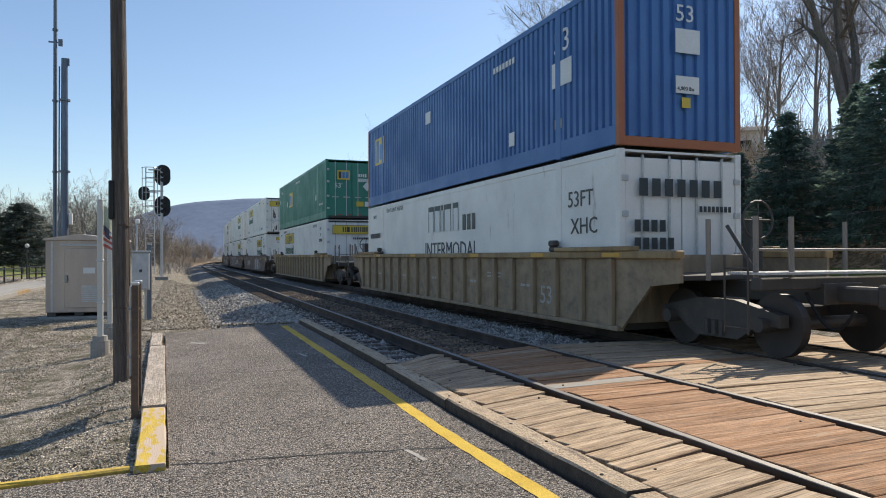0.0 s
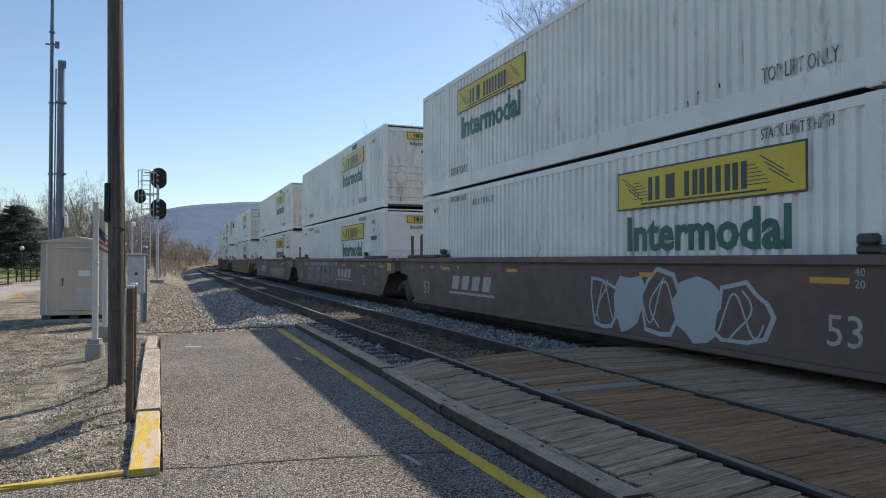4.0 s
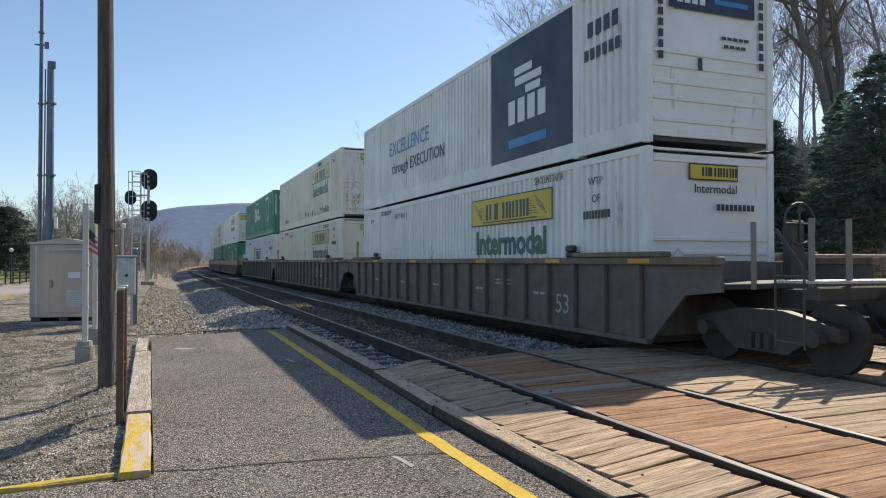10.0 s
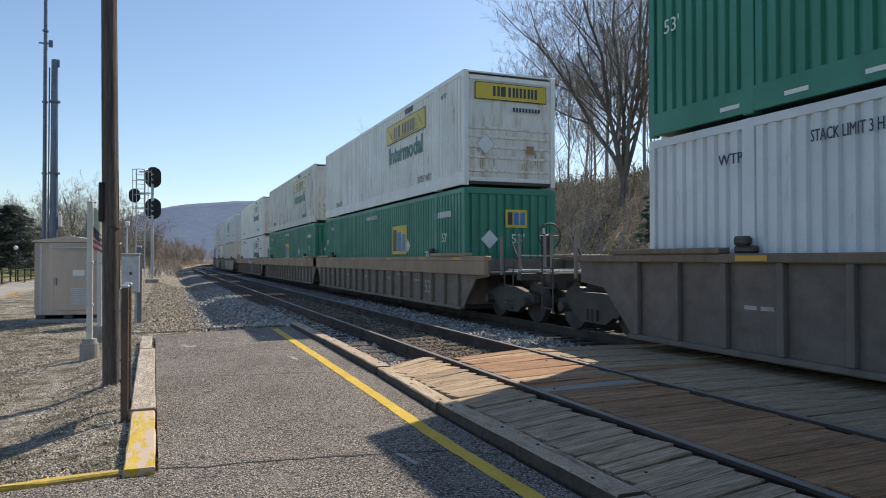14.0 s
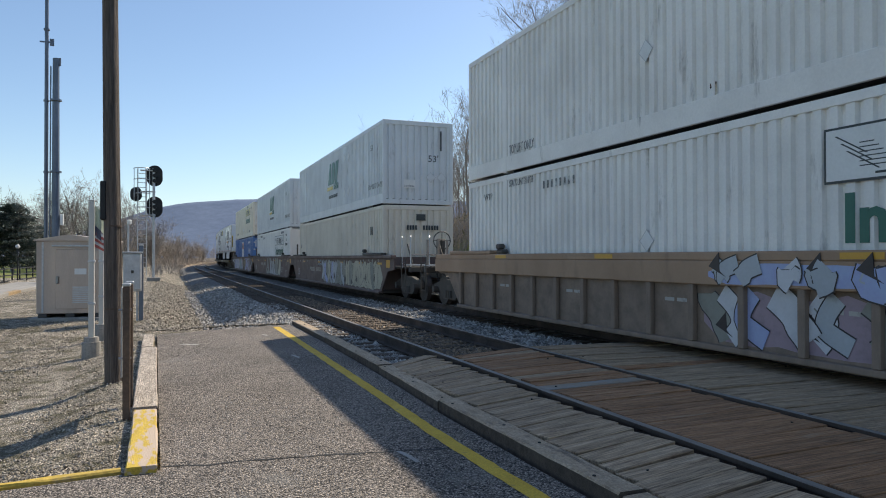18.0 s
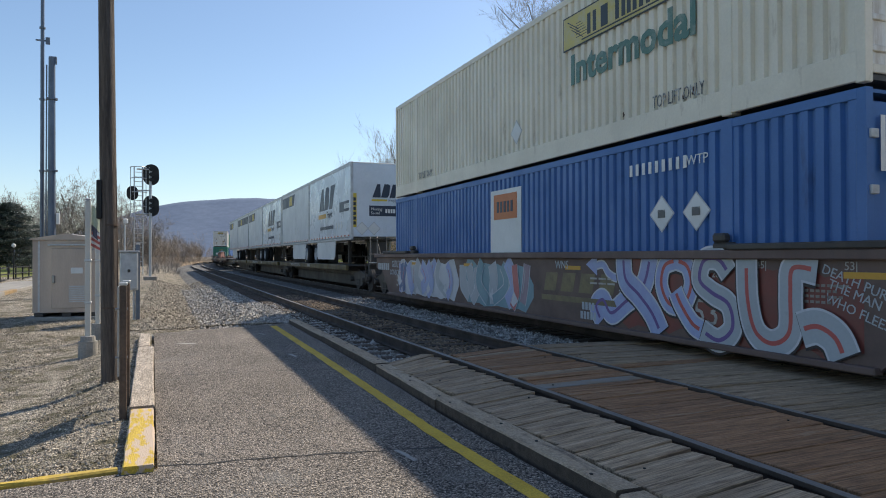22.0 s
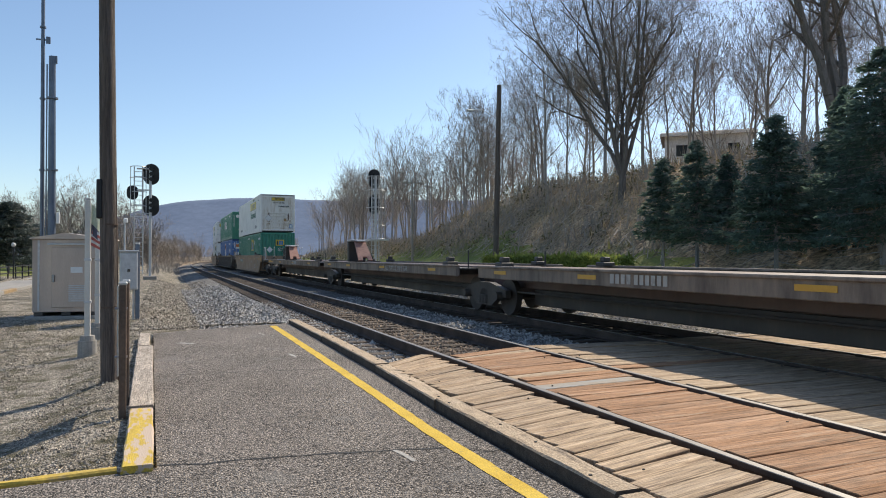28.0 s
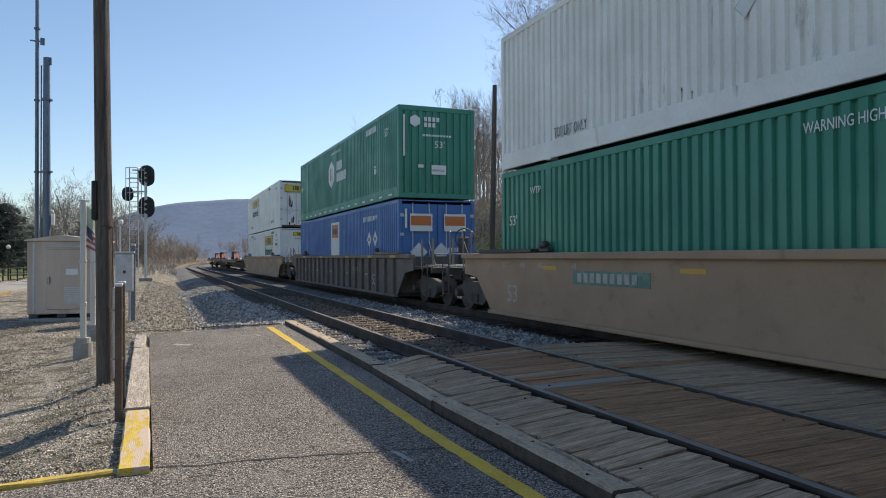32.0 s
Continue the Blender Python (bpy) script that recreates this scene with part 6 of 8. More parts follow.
def trailer(u0, length, skin, style, label, skirted=True):
    """A short van trailer: box, rails, landing legs or skirt, one axle with dual tyres."""
    t = tagged(new("van_trailer"), label, "trailer", "trailers on the train")
    h, w, z0, z1 = length / 2, 1.29, 2.0, 5.1
    ax = -h + (0.75 if skirted else 1.0) if style == "band" else h - (1.44 if skirted and style == "letters" else 1.0)        # the axle, under the door end
    link("van_body", once("van_%.1f" % length, lambda: boxes((-w, w, -h, h, z0 + 0.12, z1 - 0.05), bevel=0.02)), skin, t)
    link("roof", once("van_roof_%.1f" % length, lambda: boxes((-w + 0.01, w - 0.01, -h + 0.01, h - 0.01, z1 - 0.05, z1), bevel=0.015)), "white paint", t)
    for sx in (-1, 1):
        link("bottom_rail", once("van_rail_%.1f" % length, lambda: boxes((-0.025, 0.025, -h, h, z0, z0 + 0.1), bevel=0.008)), "galvanized steel", t, pose(sx * (w - 0.01), 0, 0))
        link("top_rail", once("van_toprail_%.1f" % length, lambda: boxes((-0.02, 0.02, -h, h, z1 - 0.14, z1 + 0.005), bevel=0.006)), "galvanized steel", t, pose(sx * (w - 0.005), 0, 0))
        for y in (-h + 0.03, h - 0.03):
            link("corner_post", once("van_post", lambda: boxes((-0.05, 0.05, -0.05, 0.05, z0, z1), bevel=0.012)), "galvanized steel", t, pose(sx * (w - 0.04), y, 0))
        if style != "full" and skirted:
            link("skirt", once("skirt", lambda: prism([(-1.75, 1.2), (1.55, 1.2), (1.75, 1.35), (1.95, z0), (-1.95, z0), (-1.95, 1.35)], 0.03)), "pale grey paint", t, Matrix.Translation((sx * (w - 0.06), 0.5 if style != "band" else -1.35, 0)) @ SIDE)
        for k in (0, 1):
            ty = link("tyre", once("tyre", lambda: tyre_mesh(), True), "rubber", t, pose(sx * (w - 0.16 - 0.3 * k), ax, 1.46))
            if k == 0:
                def rim():
                    bm = bmesh.new()
                    prof = [(0.0, 0.305), (-0.075, 0.30), (-0.085, 0.275), (-0.06, 0.255), (0.06, 0.225), (0.07, 0.12), (0.0, 0.115), (-0.04, 0.09), (-0.05, 0.0)]
                    n = 24
                    rows = [[bm.verts.new((x, r * math.cos(math.tau * q / n), r * math.sin(math.tau * q / n))) for x, r in prof[:-1]] for q in range(n)]
                    hub = bm.verts.new((prof[-1][0], 0, 0))
                    for q in range(n):
                        a, b = rows[q], rows[(q + 1) % n]
                        for i in range(len(prof) - 2):
                            bm.faces.new((a[i], a[i + 1], b[i + 1], b[i]))
                        bm.faces.new((a[-1], hub, b[-1]))
                    for q in range(8):
                        an = math.tau * q / 8
                        tube(bm, (0.04, 0.165 * math.cos(an), 0.165 * math.sin(an)), (0.08, 0.165 * math.cos(an), 0.165 * math.sin(an)), 0.02, n=6)
                    return bm
                link("rim", once("rim", rim), "galvanized steel", ty, pose(-sx * -0.06, 0, 0, 0, 0, 0 if sx < 0 else 180))
        for k in range(int(length / 0.62)):
            if sx < 0:
                side_plate(t, "reflector", 0.22, 0.06, 0.5 + 0.62 * k, z0 + 0.15, "red decal", x=-w - 0.001, yn=-h)
                side_plate(t, "reflector", 0.3, 0.06, 0.8 + 0.62 * k, z0 + 0.15, "white paint", x=-w - 0.001, yn=-h)
    link("landing_leg", once("landing_leg", lambda: boxes((-0.85, -0.73, -0.07, 0.07, 1.02, z0), (0.73, 0.85, -0.07, 0.07, 1.02, z0), (-0.8, 0.8, -0.03, 0.03, 1.3, 1.36), bevel=0.01)), "black steel", t, pose(0, -h + 2.2 if style != "band" else h - 2.2, 0))
    if not skirted:                                  # braced gear in plain view
        sg = 1 if style == "band" else -1
        for y0, z0b, y1, z1b in ((-2.2, 1.1, -1.2, 2.0), (-2.2, 1.1, -3.1, 2.0), (-1.2, 1.1, -2.2, 2.0), (-3.3, 1.15, -2.5, 2.0), (-3.4, 1.2, -1.0, 1.3)):
            for sx in (-0.8, 0.8):
                part("leg_brace", tubes(((sx, -sg * y0 + sg * (h - 4.4), z0b), (sx, -sg * y1 + sg * (h - 4.4), z1b), 0.035), n=6), "black steel", t)
    link("axle", once("trailer_axle", lambda: boxes((-1.0, 1.0, -0.08, 0.08, 1.42, 1.58), (-0.6, -0.5, -0.5, 0.5, 1.58, 2.05), (0.5, 0.6, -0.5, 0.5, 1.58, 2.05), bevel=0.01)), "black steel", t, pose(0, ax, 0))
    xs = -w - 0.001
    if style == "letters":
        for k in range(3):
            link("emblem_block", once("slant_block_%d" % k, lambda k=k: prism(SLANT[k], 0.006)), "navy decal", t, on_side(xs, -h + 6.0 - 1.03 * k, 3.44) @ Matrix.Diagonal((1.45, 1.02, 1, 1)))
        side_plate(t, "emblem_stripe", 1.6, 0.2, 6.2, 3.08, "amber decal", x=xs, yn=-h)
        link("lettering", letters("Freight", 0.40, 0.25, 0.003, 0.012), "navy decal", t, on_side(xs, -h + 4.45, 3.08))
        bars(t, 18, 0.1, 0.15, 0.055, 5.82, 2.55, "navy decal", x=xs, yn=-h)
        for k in range(3):
            diamond(t, 2.55 - 0.48 * k, 2.62, 0.17, "white decal", x=xs, yn=-h)
        side_plate(t, "notice", 1.6, 0.42, 1.95, 3.18, "navy decal", x=xs, yn=-h)
        bars(t, 5, 0.11, 0.2, 0.05, 1.1, 3.29, "white decal", x=xs, lift=0.007, yn=-h)
        for k in range(6):
            face_plate(t, "lettering_bar", 0.1, 0.13, -1.2, 3.55 - 0.19 * k, "dark decal", -h - 0.01)
        face_plate(t, "number_strip", 0.16, 1.35, -1.23, 2.5, "yellow decal", -h - 0.004)
        for k in range(3):
            link("emblem_block", once("slant_block_%d" % k, lambda k=k: prism(SLANT[k], 0.006)), "navy decal", t, on_face(-0.42 + 0.36 * k, -h - 0.004, 3.7) @ Matrix.Diagonal((0.54, 0.54, 1, 1)))
        face_plate(t, "emblem_stripe", 0.65, 0.08, -0.45, 3.55, "yellow decal", -h - 0.004)
        face_text(t, "Freight", 0.2, 0.25, 3.52, "navy decal", -h - 0.004)
        face_plate(t, "notice", 1.35, 0.42, -0.55, 2.95, "navy decal", -h - 0.004)
        face_text(t, "Moving", 0.16, -0.48, 3.18, "white decal", -h - 0.012)
        face_text(t, "Soon?", 0.16, -0.48, 3.02, "white decal", -h - 0.012)
        face_bars(t, 5, 0.08, 0.16, 0.03, 0.12, 3.08, "white decal", y=-h - 0.012)
        for x in (-0.85, -0.35):
            diamond(t, x, 2.45, 0.24, "white decal", True, y=-h - 0.004)
    else:
        bl = 3.95 if style == "band" else length - 0.5
        part("band", prism([(0, 0), (bl, 0), (bl + 0.4, 0.62), (0, 0.62)], 0.006), "navy decal", t, m=on_side(xs, h - 0.05, 4.22))
        for k in range(3):
            link("emblem_letter", once("band_stroke", lambda: prism([(0, 0), (0.24, 0), (0.36, 0.5), (0.12, 0.5)], 0.008)), "yellow decal", t, on_side(xs - 0.004, h - 2.6 - 0.32 * k, 4.28))
        for k in range(3):
            diamond(t, 3.9 - 0.5 * k, 2.75, 0.17, "white decal", x=xs, yn=-h)
        face_plate(t, "band", 2.4, 0.5, -1.2, 4.38, "navy decal", -h - 0.004)
        for k in range(5):
            face_plate(t, "lettering_bar", 0.09, 0.13, -1.15, 3.6 - 0.19 * k, "dark decal", -h - 0.006)
        diamond(t, -0.4, 2.6, 0.24, "white decal", True, y=-h - 0.004)
    rides(t, u0 + h, 0.0)
    return t


def tyre_mesh():
    bm = bmesh.new()
    prof = [(-0.11, 0.3), (-0.13, 0.38), (-0.12, 0.47), (-0.09, 0.5), (0.09, 0.5), (0.12, 0.47), (0.13, 0.38), (0.11, 0.3)]
    n = 24
    rows = []
    for k in range(n):
        a = k * math.tau / n
        rows.append([bm.verts.new((x, r * math.cos(a), r * math.sin(a))) for x, r in prof])
    for k in range(n):
        a, b = rows[k], rows[(k + 1) % n]
        for i in range(len(prof)):
            j = (i + 1) % len(prof)
            bm.faces.new((a[i], b[i], b[j], a[j]))
    return bm


TAN = ("tan sill paint", "ribbed side paint", True)
DARK = ("dark sill paint", "grey rib paint", True)
BROWN = ("brown car paint", "brown car paint", False)
BEAM = ("pink tan paint", "brown rib paint", True)
L_BEAM = "ribbed brown well car with a deep tan top beam"
L_TAN = "ribbed well car with a tan top sill and grime"
L_DARK = "dark grey ribbed well car with a worn tan sill"
L_BROWN = "smooth dark brown well car with sprayed graffiti"


def stencil_marks(c, d, n=4):
    """Road name as pale slanted blocks, number blocks beside it."""
    bl = once("name_block", lambda: prism([(0, 0), (0.42, 0), (0.52, 0.34), (0.1, 0.34)], 0.002))
    for k in range(n):
        link("name_block", bl, "stencil white", c, on_side(-1.4455, -LONG / 2 + d - 0.62 * k, 0.62))
    side_plate(c, "name_stripe", 2.7, 0.06, d + 0.15, 0.5, "stencil white", x=-1.4455)


def marks_first(c):
    spray(c, 3, -4.4, -0.9, ("spray pale", "brown car paint", "spray pale"))
    stencil_marks(c, 13.5)


def marks_scrawl(c):
    scrawl(c, 5, -1.7, 5.6)
    scrawl(c, 6, 0.5, 5.2)
    stencil_marks(c, 6.6)


def marks_outline(c):
    for k in range(5):
        balloon(c, -0.2 - 0.92 * k, 0.22, 1.05, 1.02, 40 + k, "spray grey", "faded olive")
    balloon(c, -5.0, 0.2, 0.8, 0.5, 47)
    balloon(c, -5.0, 0.75, 0.8, 0.4, 48)
    side_text(c, "15", 0.26, 3.0, 0.32, "spray pale", x=-1.449)
    stencil_marks(c, 13.4)
    scrawl(c, 8, 3.0, 4.0, z0=0.5)


def marks_pale(c):
    number_bars(c, 12.1, 0.68)
    wild_letters(c, 14, -3.4, 1.27, ("spray pale", "spray grey", "spray pale", "spray cream", "spray lavender"), z1=1.26, base="spray grey")
    wild_letters(c, 21, -8.5, -3.4, ("spray cream", "spray cream", "spray cream", "spray grey", "spray cream"), z1=1.26)
    side_text(c, "A", 0.22, 12.2, 0.75, "stencil white", x=-1.463)
    side_text(c, "PARTY TIME", 0.14, 10.3, 1.14, "spray pale", x=-1.447)
    side_text(c, "IN THE HOUSE", 0.14, 10.35, 0.98, "spray pale", x=-1.447)


# tall sprayed wedges, spreading from narrow tops into one pale foot
WEDGES = (([(0.74, 1.35), (1.2, 1.35), (1.25, 1.0), (1.5, 0.7), (1.9, 0.4), (2.2, 0.25), (0.5, 0.2), (0.2, 0.45), (0.12, 0.6), (0.35, 0.6), (0.6, 0.38), (0.95, 0.42), (1.05, 0.62), (0.75, 0.66), (0.85, 0.95)], "spray grey"),
          ([(1.98, 1.34), (2.35, 1.3), (2.5, 0.95), (2.65, 0.9), (2.65, 0.68), (2.9, 0.45), (3.1, 0.25), (2.2, 0.25), (2.3, 0.6), (2.15, 1.0)], "spray pale"),
          ([(2.76, 1.17), (3.05, 1.07), (3.43, 1.08), (3.45, 0.7), (3.7, 0.4), (3.9, 0.24), (3.1, 0.24), (3.05, 0.5), (2.95, 0.85)], "spray pale"))
WEDGES_B = (([(3.63, 1.31), (3.8, 1.24), (4.04, 1.28), (4.08, 1.0), (4.35, 0.85), (4.3, 0.68), (4.6, 0.45), (4.85, 0.25), (3.9, 0.24), (3.85, 0.7)], "spray pale"),
            ([(4.48, 1.36), (4.77, 1.3), (5.3, 1.28), (5.36, 0.9), (5.6, 0.6), (5.9, 0.24), (4.85, 0.25), (4.8, 0.7)], "spray grey"),
            ([(5.6, 1.3), (6.0, 1.25), (6.1, 0.6), (6.4, 0.55), (6.45, 1.2), (6.9, 1.25), (7.1, 0.9), (6.95, 0.5), (6.6, 0.24), (5.95, 0.24)], "spray cream"))


def marks_wedge(c):
    """Tall pale wedges of paint with dark shades and bright edges, a road number as bars."""
    y = 9.7 - LONG / 2
    for k, (pts, ink) in enumerate(WEDGES + WEDGES_B):
        part("spray_shape", prism([(u + 0.12, max(0.2, v - 0.06)) for u, v in pts], 0.001 + 0.0004 * k), "spray dark", c, m=on_side(-1.4455, y, 0.0))
        part("spray_shape", prism(pts, 0.004 + 0.0004 * k), ink, c, m=on_side(-1.4455, y, 0.0))
        part("spray_stroke", stroke(bend([pts[0], *pts[:-4:-1]], 4), 0.028, 0.0075 + 0.0004 * k), "spray white", c, m=on_side(-1.4455, y, 0.0))
    number_bars(c, 12.3)


def number_bars(c, d, z=0.78):
    """A name and a road number, as plain bars."""
    bars(c, 4, 0.2, 0.2, 0.07, d, z, "faint stencil", x=-1.4455)
    bars(c, 6, 0.14, 0.2, 0.07, d - 1.35, z, "faint stencil", x=-1.4455)


def marks_tall(c):
    """Pale outlined shapes sprayed over the ribs and across the top beam."""
    y0, y1 = 3.9 - LONG / 2, 7.9 - LONG / 2
    wild_letters(c, 31, y0, y1, ("spray pale", "spray lavender", "spray white", "spray grey"), 0.22, 0.97, "spray mauve")
    wild_letters(c, 37, y0 + 0.6, y1 - 0.2, ("spray lavender", "spray white", "spray pale"), 1.0, 1.28, "spray lavender", x=-1.5515)


# the fat letters of one sprayed word: middle lines in metres from the word's start, width, and the colour of the inner line
FAT = (([(0.45, 0.27), (0.3, 0.5), (0.5, 0.62), (0.72, 0.42), (1.1, 0.62), (1.55, 0.9), (1.72, 1.36)], 0.34, "spray violet"),
       ([(1.06, 1.36), (1.12, 0.98), (1.45, 0.75), (1.75, 0.5), (1.95, 0.22)], 0.36, "spray violet"),
       ([(2.3, 1.28), (2.05, 1.2), (1.98, 0.92), (2.15, 0.66), (2.45, 0.68), (2.6, 0.95), (2.52, 1.2), (2.3, 1.28)], 0.24, "spray red"),
       ([(2.28, 0.85), (2.4, 0.66), (2.62, 0.42), (2.8, 0.34)], 0.26, "spray red"),
       ([(3.3, 1.12), (3.12, 1.3), (2.86, 1.28), (2.78, 1.02), (3.0, 0.86), (3.3, 0.72), (3.36, 0.42), (3.12, 0.24), (2.82, 0.34)], 0.27, "spray violet"),
       ([(3.6, 1.3), (3.62, 0.8), (3.74, 0.42), (4.0, 0.3), (4.24, 0.46), (4.26, 0.9), (4.3, 1.2), (4.62, 1.18)], 0.29, "spray red"),
       ([(4.4, 0.5), (4.62, 0.56), (4.84, 0.46), (4.95, 0.26)], 0.36, "spray red"))


def marks_big(c):
    """A long sprayed piece: two words of swollen shapes, then four fat letters with inner lines, and small thin writing round them."""
    y = -3.0
    rng = random.Random(5)
    field = [(0.95 + 4.2 * q / 18, 1.2 + rng.uniform(-0.1, 0.16)) for q in range(19)] + [(5.15 - 4.2 * q / 18, 0.22 + rng.uniform(-0.05, 0.12)) for q in range(19)]
    part("spray_field", prism(field, 0.0012), "spray maroon", c, m=on_side(-1.4455, y, 0.0))
    for k, (pts, w, inner) in enumerate(FAT):
        line = bend(pts)
        lift = 0.003 + 0.006 * k
        part("spray_shape", stroke(line, w + 0.085, lift - 0.001), "spray dark", c, m=on_side(-1.4455, y, -0.02))
        part("spray_shape", stroke(line, w + 0.055, lift), "spray white", c, m=on_side(-1.4455, y, 0.0))
        part("spray_shape", stroke(line, w, lift + 0.0013), "spray lavender" if k < 4 else "spray pale", c, m=on_side(-1.4455, y, 0.0))
        cut = line[2:-2]
        part("spray_stroke", stroke(cut, 0.055, lift + 0.0027), inner, c, m=on_side(-1.4455, y, 0.0))
    arrow = bend([(0.3, 1.18), (0.5, 1.2), (0.66, 1.06), (0.9, 1.0), (1.0, 1.24)])
    part("spray_shape", stroke(arrow, 0.15, 0.002), "spray white", c, m=on_side(-1.4455, y, 0.0))
    part("spray_shape", stroke(arrow, 0.1, 0.0034), "spray lavender", c, m=on_side(-1.4455, y, 0.0))
    part("spray_shape", prism([(0.0, 1.2), (0.32, 1.02), (0.32, 1.38)], 0.006), "spray lavender", c, m=on_side(-1.4455, y, 0.0))
    wild_letters(c, 17, 2.6, 7.4, ("spray lavender", "spray blue", "spray lavender", "spray pale", "spray red"), base="spray white", ink="spray white", z1=1.28)
    wild_letters(c, 23, -1.15, 2.4, ("spray mauve", "spray teal", "spray lavender", "spray pink", "spray pale"), base="spray teal", ink="spray white", z1=1.28)
    bl = once("name_block", lambda: prism([(0, 0), (0.42, 0), (0.52, 0.34), (0.1, 0.34)], 0.002))
    for k in range(4):
        link("name_block", bl, "faded olive", c, on_side(-1.4455, -1.55 - 0.6 * k, 0.7))
    side_plate(c, "name_stripe", 2.5, 0.1, 6.6, 0.52, "faded olive", x=-1.4455)
    for k, w in enumerate(("DEATH PURSUES", "THE MAN", "WHO FLEES...")):
        link("lettering", letters(w, 0.15), "spray pale", c, on_side(-1.4475, -7.6 - (0.04, 0.12, 0.08)[k], 1.16 - 0.16 * k) @ Matrix.Rotation(radians(-20), 4, 'Z'))
    side_text(c, "WNS", 0.2, 6.1, 1.12, "spray pale", x=-1.449)
    side_text(c, "23", 0.18, 4.15, 0.78, "spray pale", x=-1.4495)
    bars(c, 4, 0.07, 0.13, 0.03, 5.2, 0.42, "spray pale", x=-1.449)
    bars(c, 5, 0.07, 0.13, 0.03, 5.25, 0.26, "spray pale", x=-1.449)
    side_text(c, "GUILTY", 0.3, 16.1, 1.0, "spray pale", x=-1.449)
    side_text(c, "CONSCIENCE", 0.24, 16.3, 0.76, "spray pale", x=-1.449)
    side_text(c, "22", 0.32, 15.0, 0.28, "spray pale", x=-1.449)
    bars(c, 6, 0.16, 0.22, 0.05, 17.6, 0.9, "spray pale", x=-1.447)


def marks_blocks(c):
    """A white stencil letter and two faint sprayed slanting blocks."""
    side_text(c, "C", 0.3, 7.25, 0.8, "stencil white", x=-1.4475)
    for d in (4.75, 3.55):
        part("spray_shape", prism([(0.0, 0.0), (0.85, 0.0), (0.8, 0.14), (0.12, 0.14)], 0.002), "spray grey", c, m=on_side(-1.4455, -LONG / 2 + d, 0.62))
        part("spray_shape", prism([(0.16, 0.2), (0.72, 0.2), (0.76, 0.44), (0.28, 0.46)], 0.002), "spray grey", c, m=on_side(-1.4455, -LONG / 2 + d, 0.62))
        part("spray_shape", prism([(0.36, 0.28), (0.56, 0.28), (0.56, 0.36), (0.36, 0.36)], 0.004), "spray dark", c, m=on_side(-1.4455, -LONG / 2 + d, 0.62))


def marks_road_plate(c):
    """A dark panel with its pale road number as bars."""
    side_plate(c, "number_panel", 2.1, 0.24, 13.1, 0.86, "faded green decal", x=-1.4455)
    bars(c, 9, 0.12, 0.16, 0.07, 12.95, 0.9, "stencil white", x=-1.4515)


TRAIN = [
    (-14.4, TAN, "free", "free", L_TAN, "hauler", "hauler", None),
    (9.85, TAN, "free", "free", L_TAN, "white_shadow", "blue_square", None),
    (33.95, TAN, "free", "free", L_TAN, "hauler_doors", "green_square_doors", None),
    (57.9, BROWN, "free", "joint", L_BROWN, "hauler", "hauler_doors", marks_first),
    (78.0, BROWN, "joint", "joint", L_BROWN, "hauler", "hauler", marks_scrawl),
    (98.0, BROWN, "joint", "free", L_BROWN, "hauler", "hauler", marks_outline),
    (122.0, TAN, "free", "free", L_TAN, "hauler_plain", "hauler_pale", None),
    (145.9, DARK, "free", "joint", L_DARK, "hauler", "white_band", None),
    (165.5, DARK, "joint", "joint", L_DARK, "hauler_cream", "hauler_cream", marks_blocks),
    (184.4, DARK, "joint", "free", L_DARK, "pale_swoosh", "green_hexagon", None),
    (207.7, BEAM, "free", "joint", L_BEAM, "green_square", "hauler_wide", None),
    (226.4, BEAM, "joint", "joint", L_BEAM, "green_square_mid", "hauler_soiled", None),
    (246.02, BEAM, "joint", "free", L_BEAM, "hauler_plain", "hauler_plain", marks_tall),
    (269.5, BROWN, "free", "joint", L_BROWN, "tan_plain", "grey_slanted", marks_pale),
    (288.9, BROWN, "joint", "joint", L_BROWN, "hauler_plain", "grey_slanted", marks_wedge),
    (308.0, BROWN, "joint", "free", L_BROWN, "navy_panel", "hauler_cream", marks_big),
    (441.7, ("pink tan paint", "pink tan paint", False), "free", "free", "smooth faded tan well car", "green_square_high", "hauler", marks_road_plate),
    (464.9, DARK, "free", "free", L_DARK, "navy_panel", "green_hexagon", None),
    (487.9, ("pink tan paint", "pink tan paint", False), "free", "free", "smooth faded tan well car", "hauler", "hauler_doors", None),
]
for u, kind, near, far, lab, low, up, deco in TRAIN:
    well_car(u, *kind, near, far, lab, deco)
    stack(u, low, up)

for u0 in (329.6, 347.5, 365.5):
    loaded_spine(u0, 17.95)
trailer(329.9, 8.45, "trailer white", "letters", "white van trailer with dark slanted letters and a yellow stripe")
trailer(338.55, 8.45, "pale grey paint", "band", "grey van trailer with a dark blue band near its roof")
trailer(347.4, 8.9, "trailer white", "letters", "white van trailer with dark slanted letters and a yellow stripe", False)
trailer(356.6, 8.7, "pale grey paint", "band", "grey van trailer with a dark blue band near its roof", False)
trailer(365.8, 8.8, "pale grey paint", "full", "grey van trailer with a full dark blue band and yellow letters")
trailer(375.0, 8.8, "pale grey paint", "band", "grey van trailer with a dark blue band near its roof")


def beam_marks(c, d=10.8):
    bars(c, 4, 0.1, 0.15, 0.045, d, 0.92, "stencil white", x=-1.5265, yn=-8.3)
    bars(c, 6, 0.09, 0.15, 0.045, d - 0.62, 0.92, "stencil white", x=-1.5265, yn=-8.3)


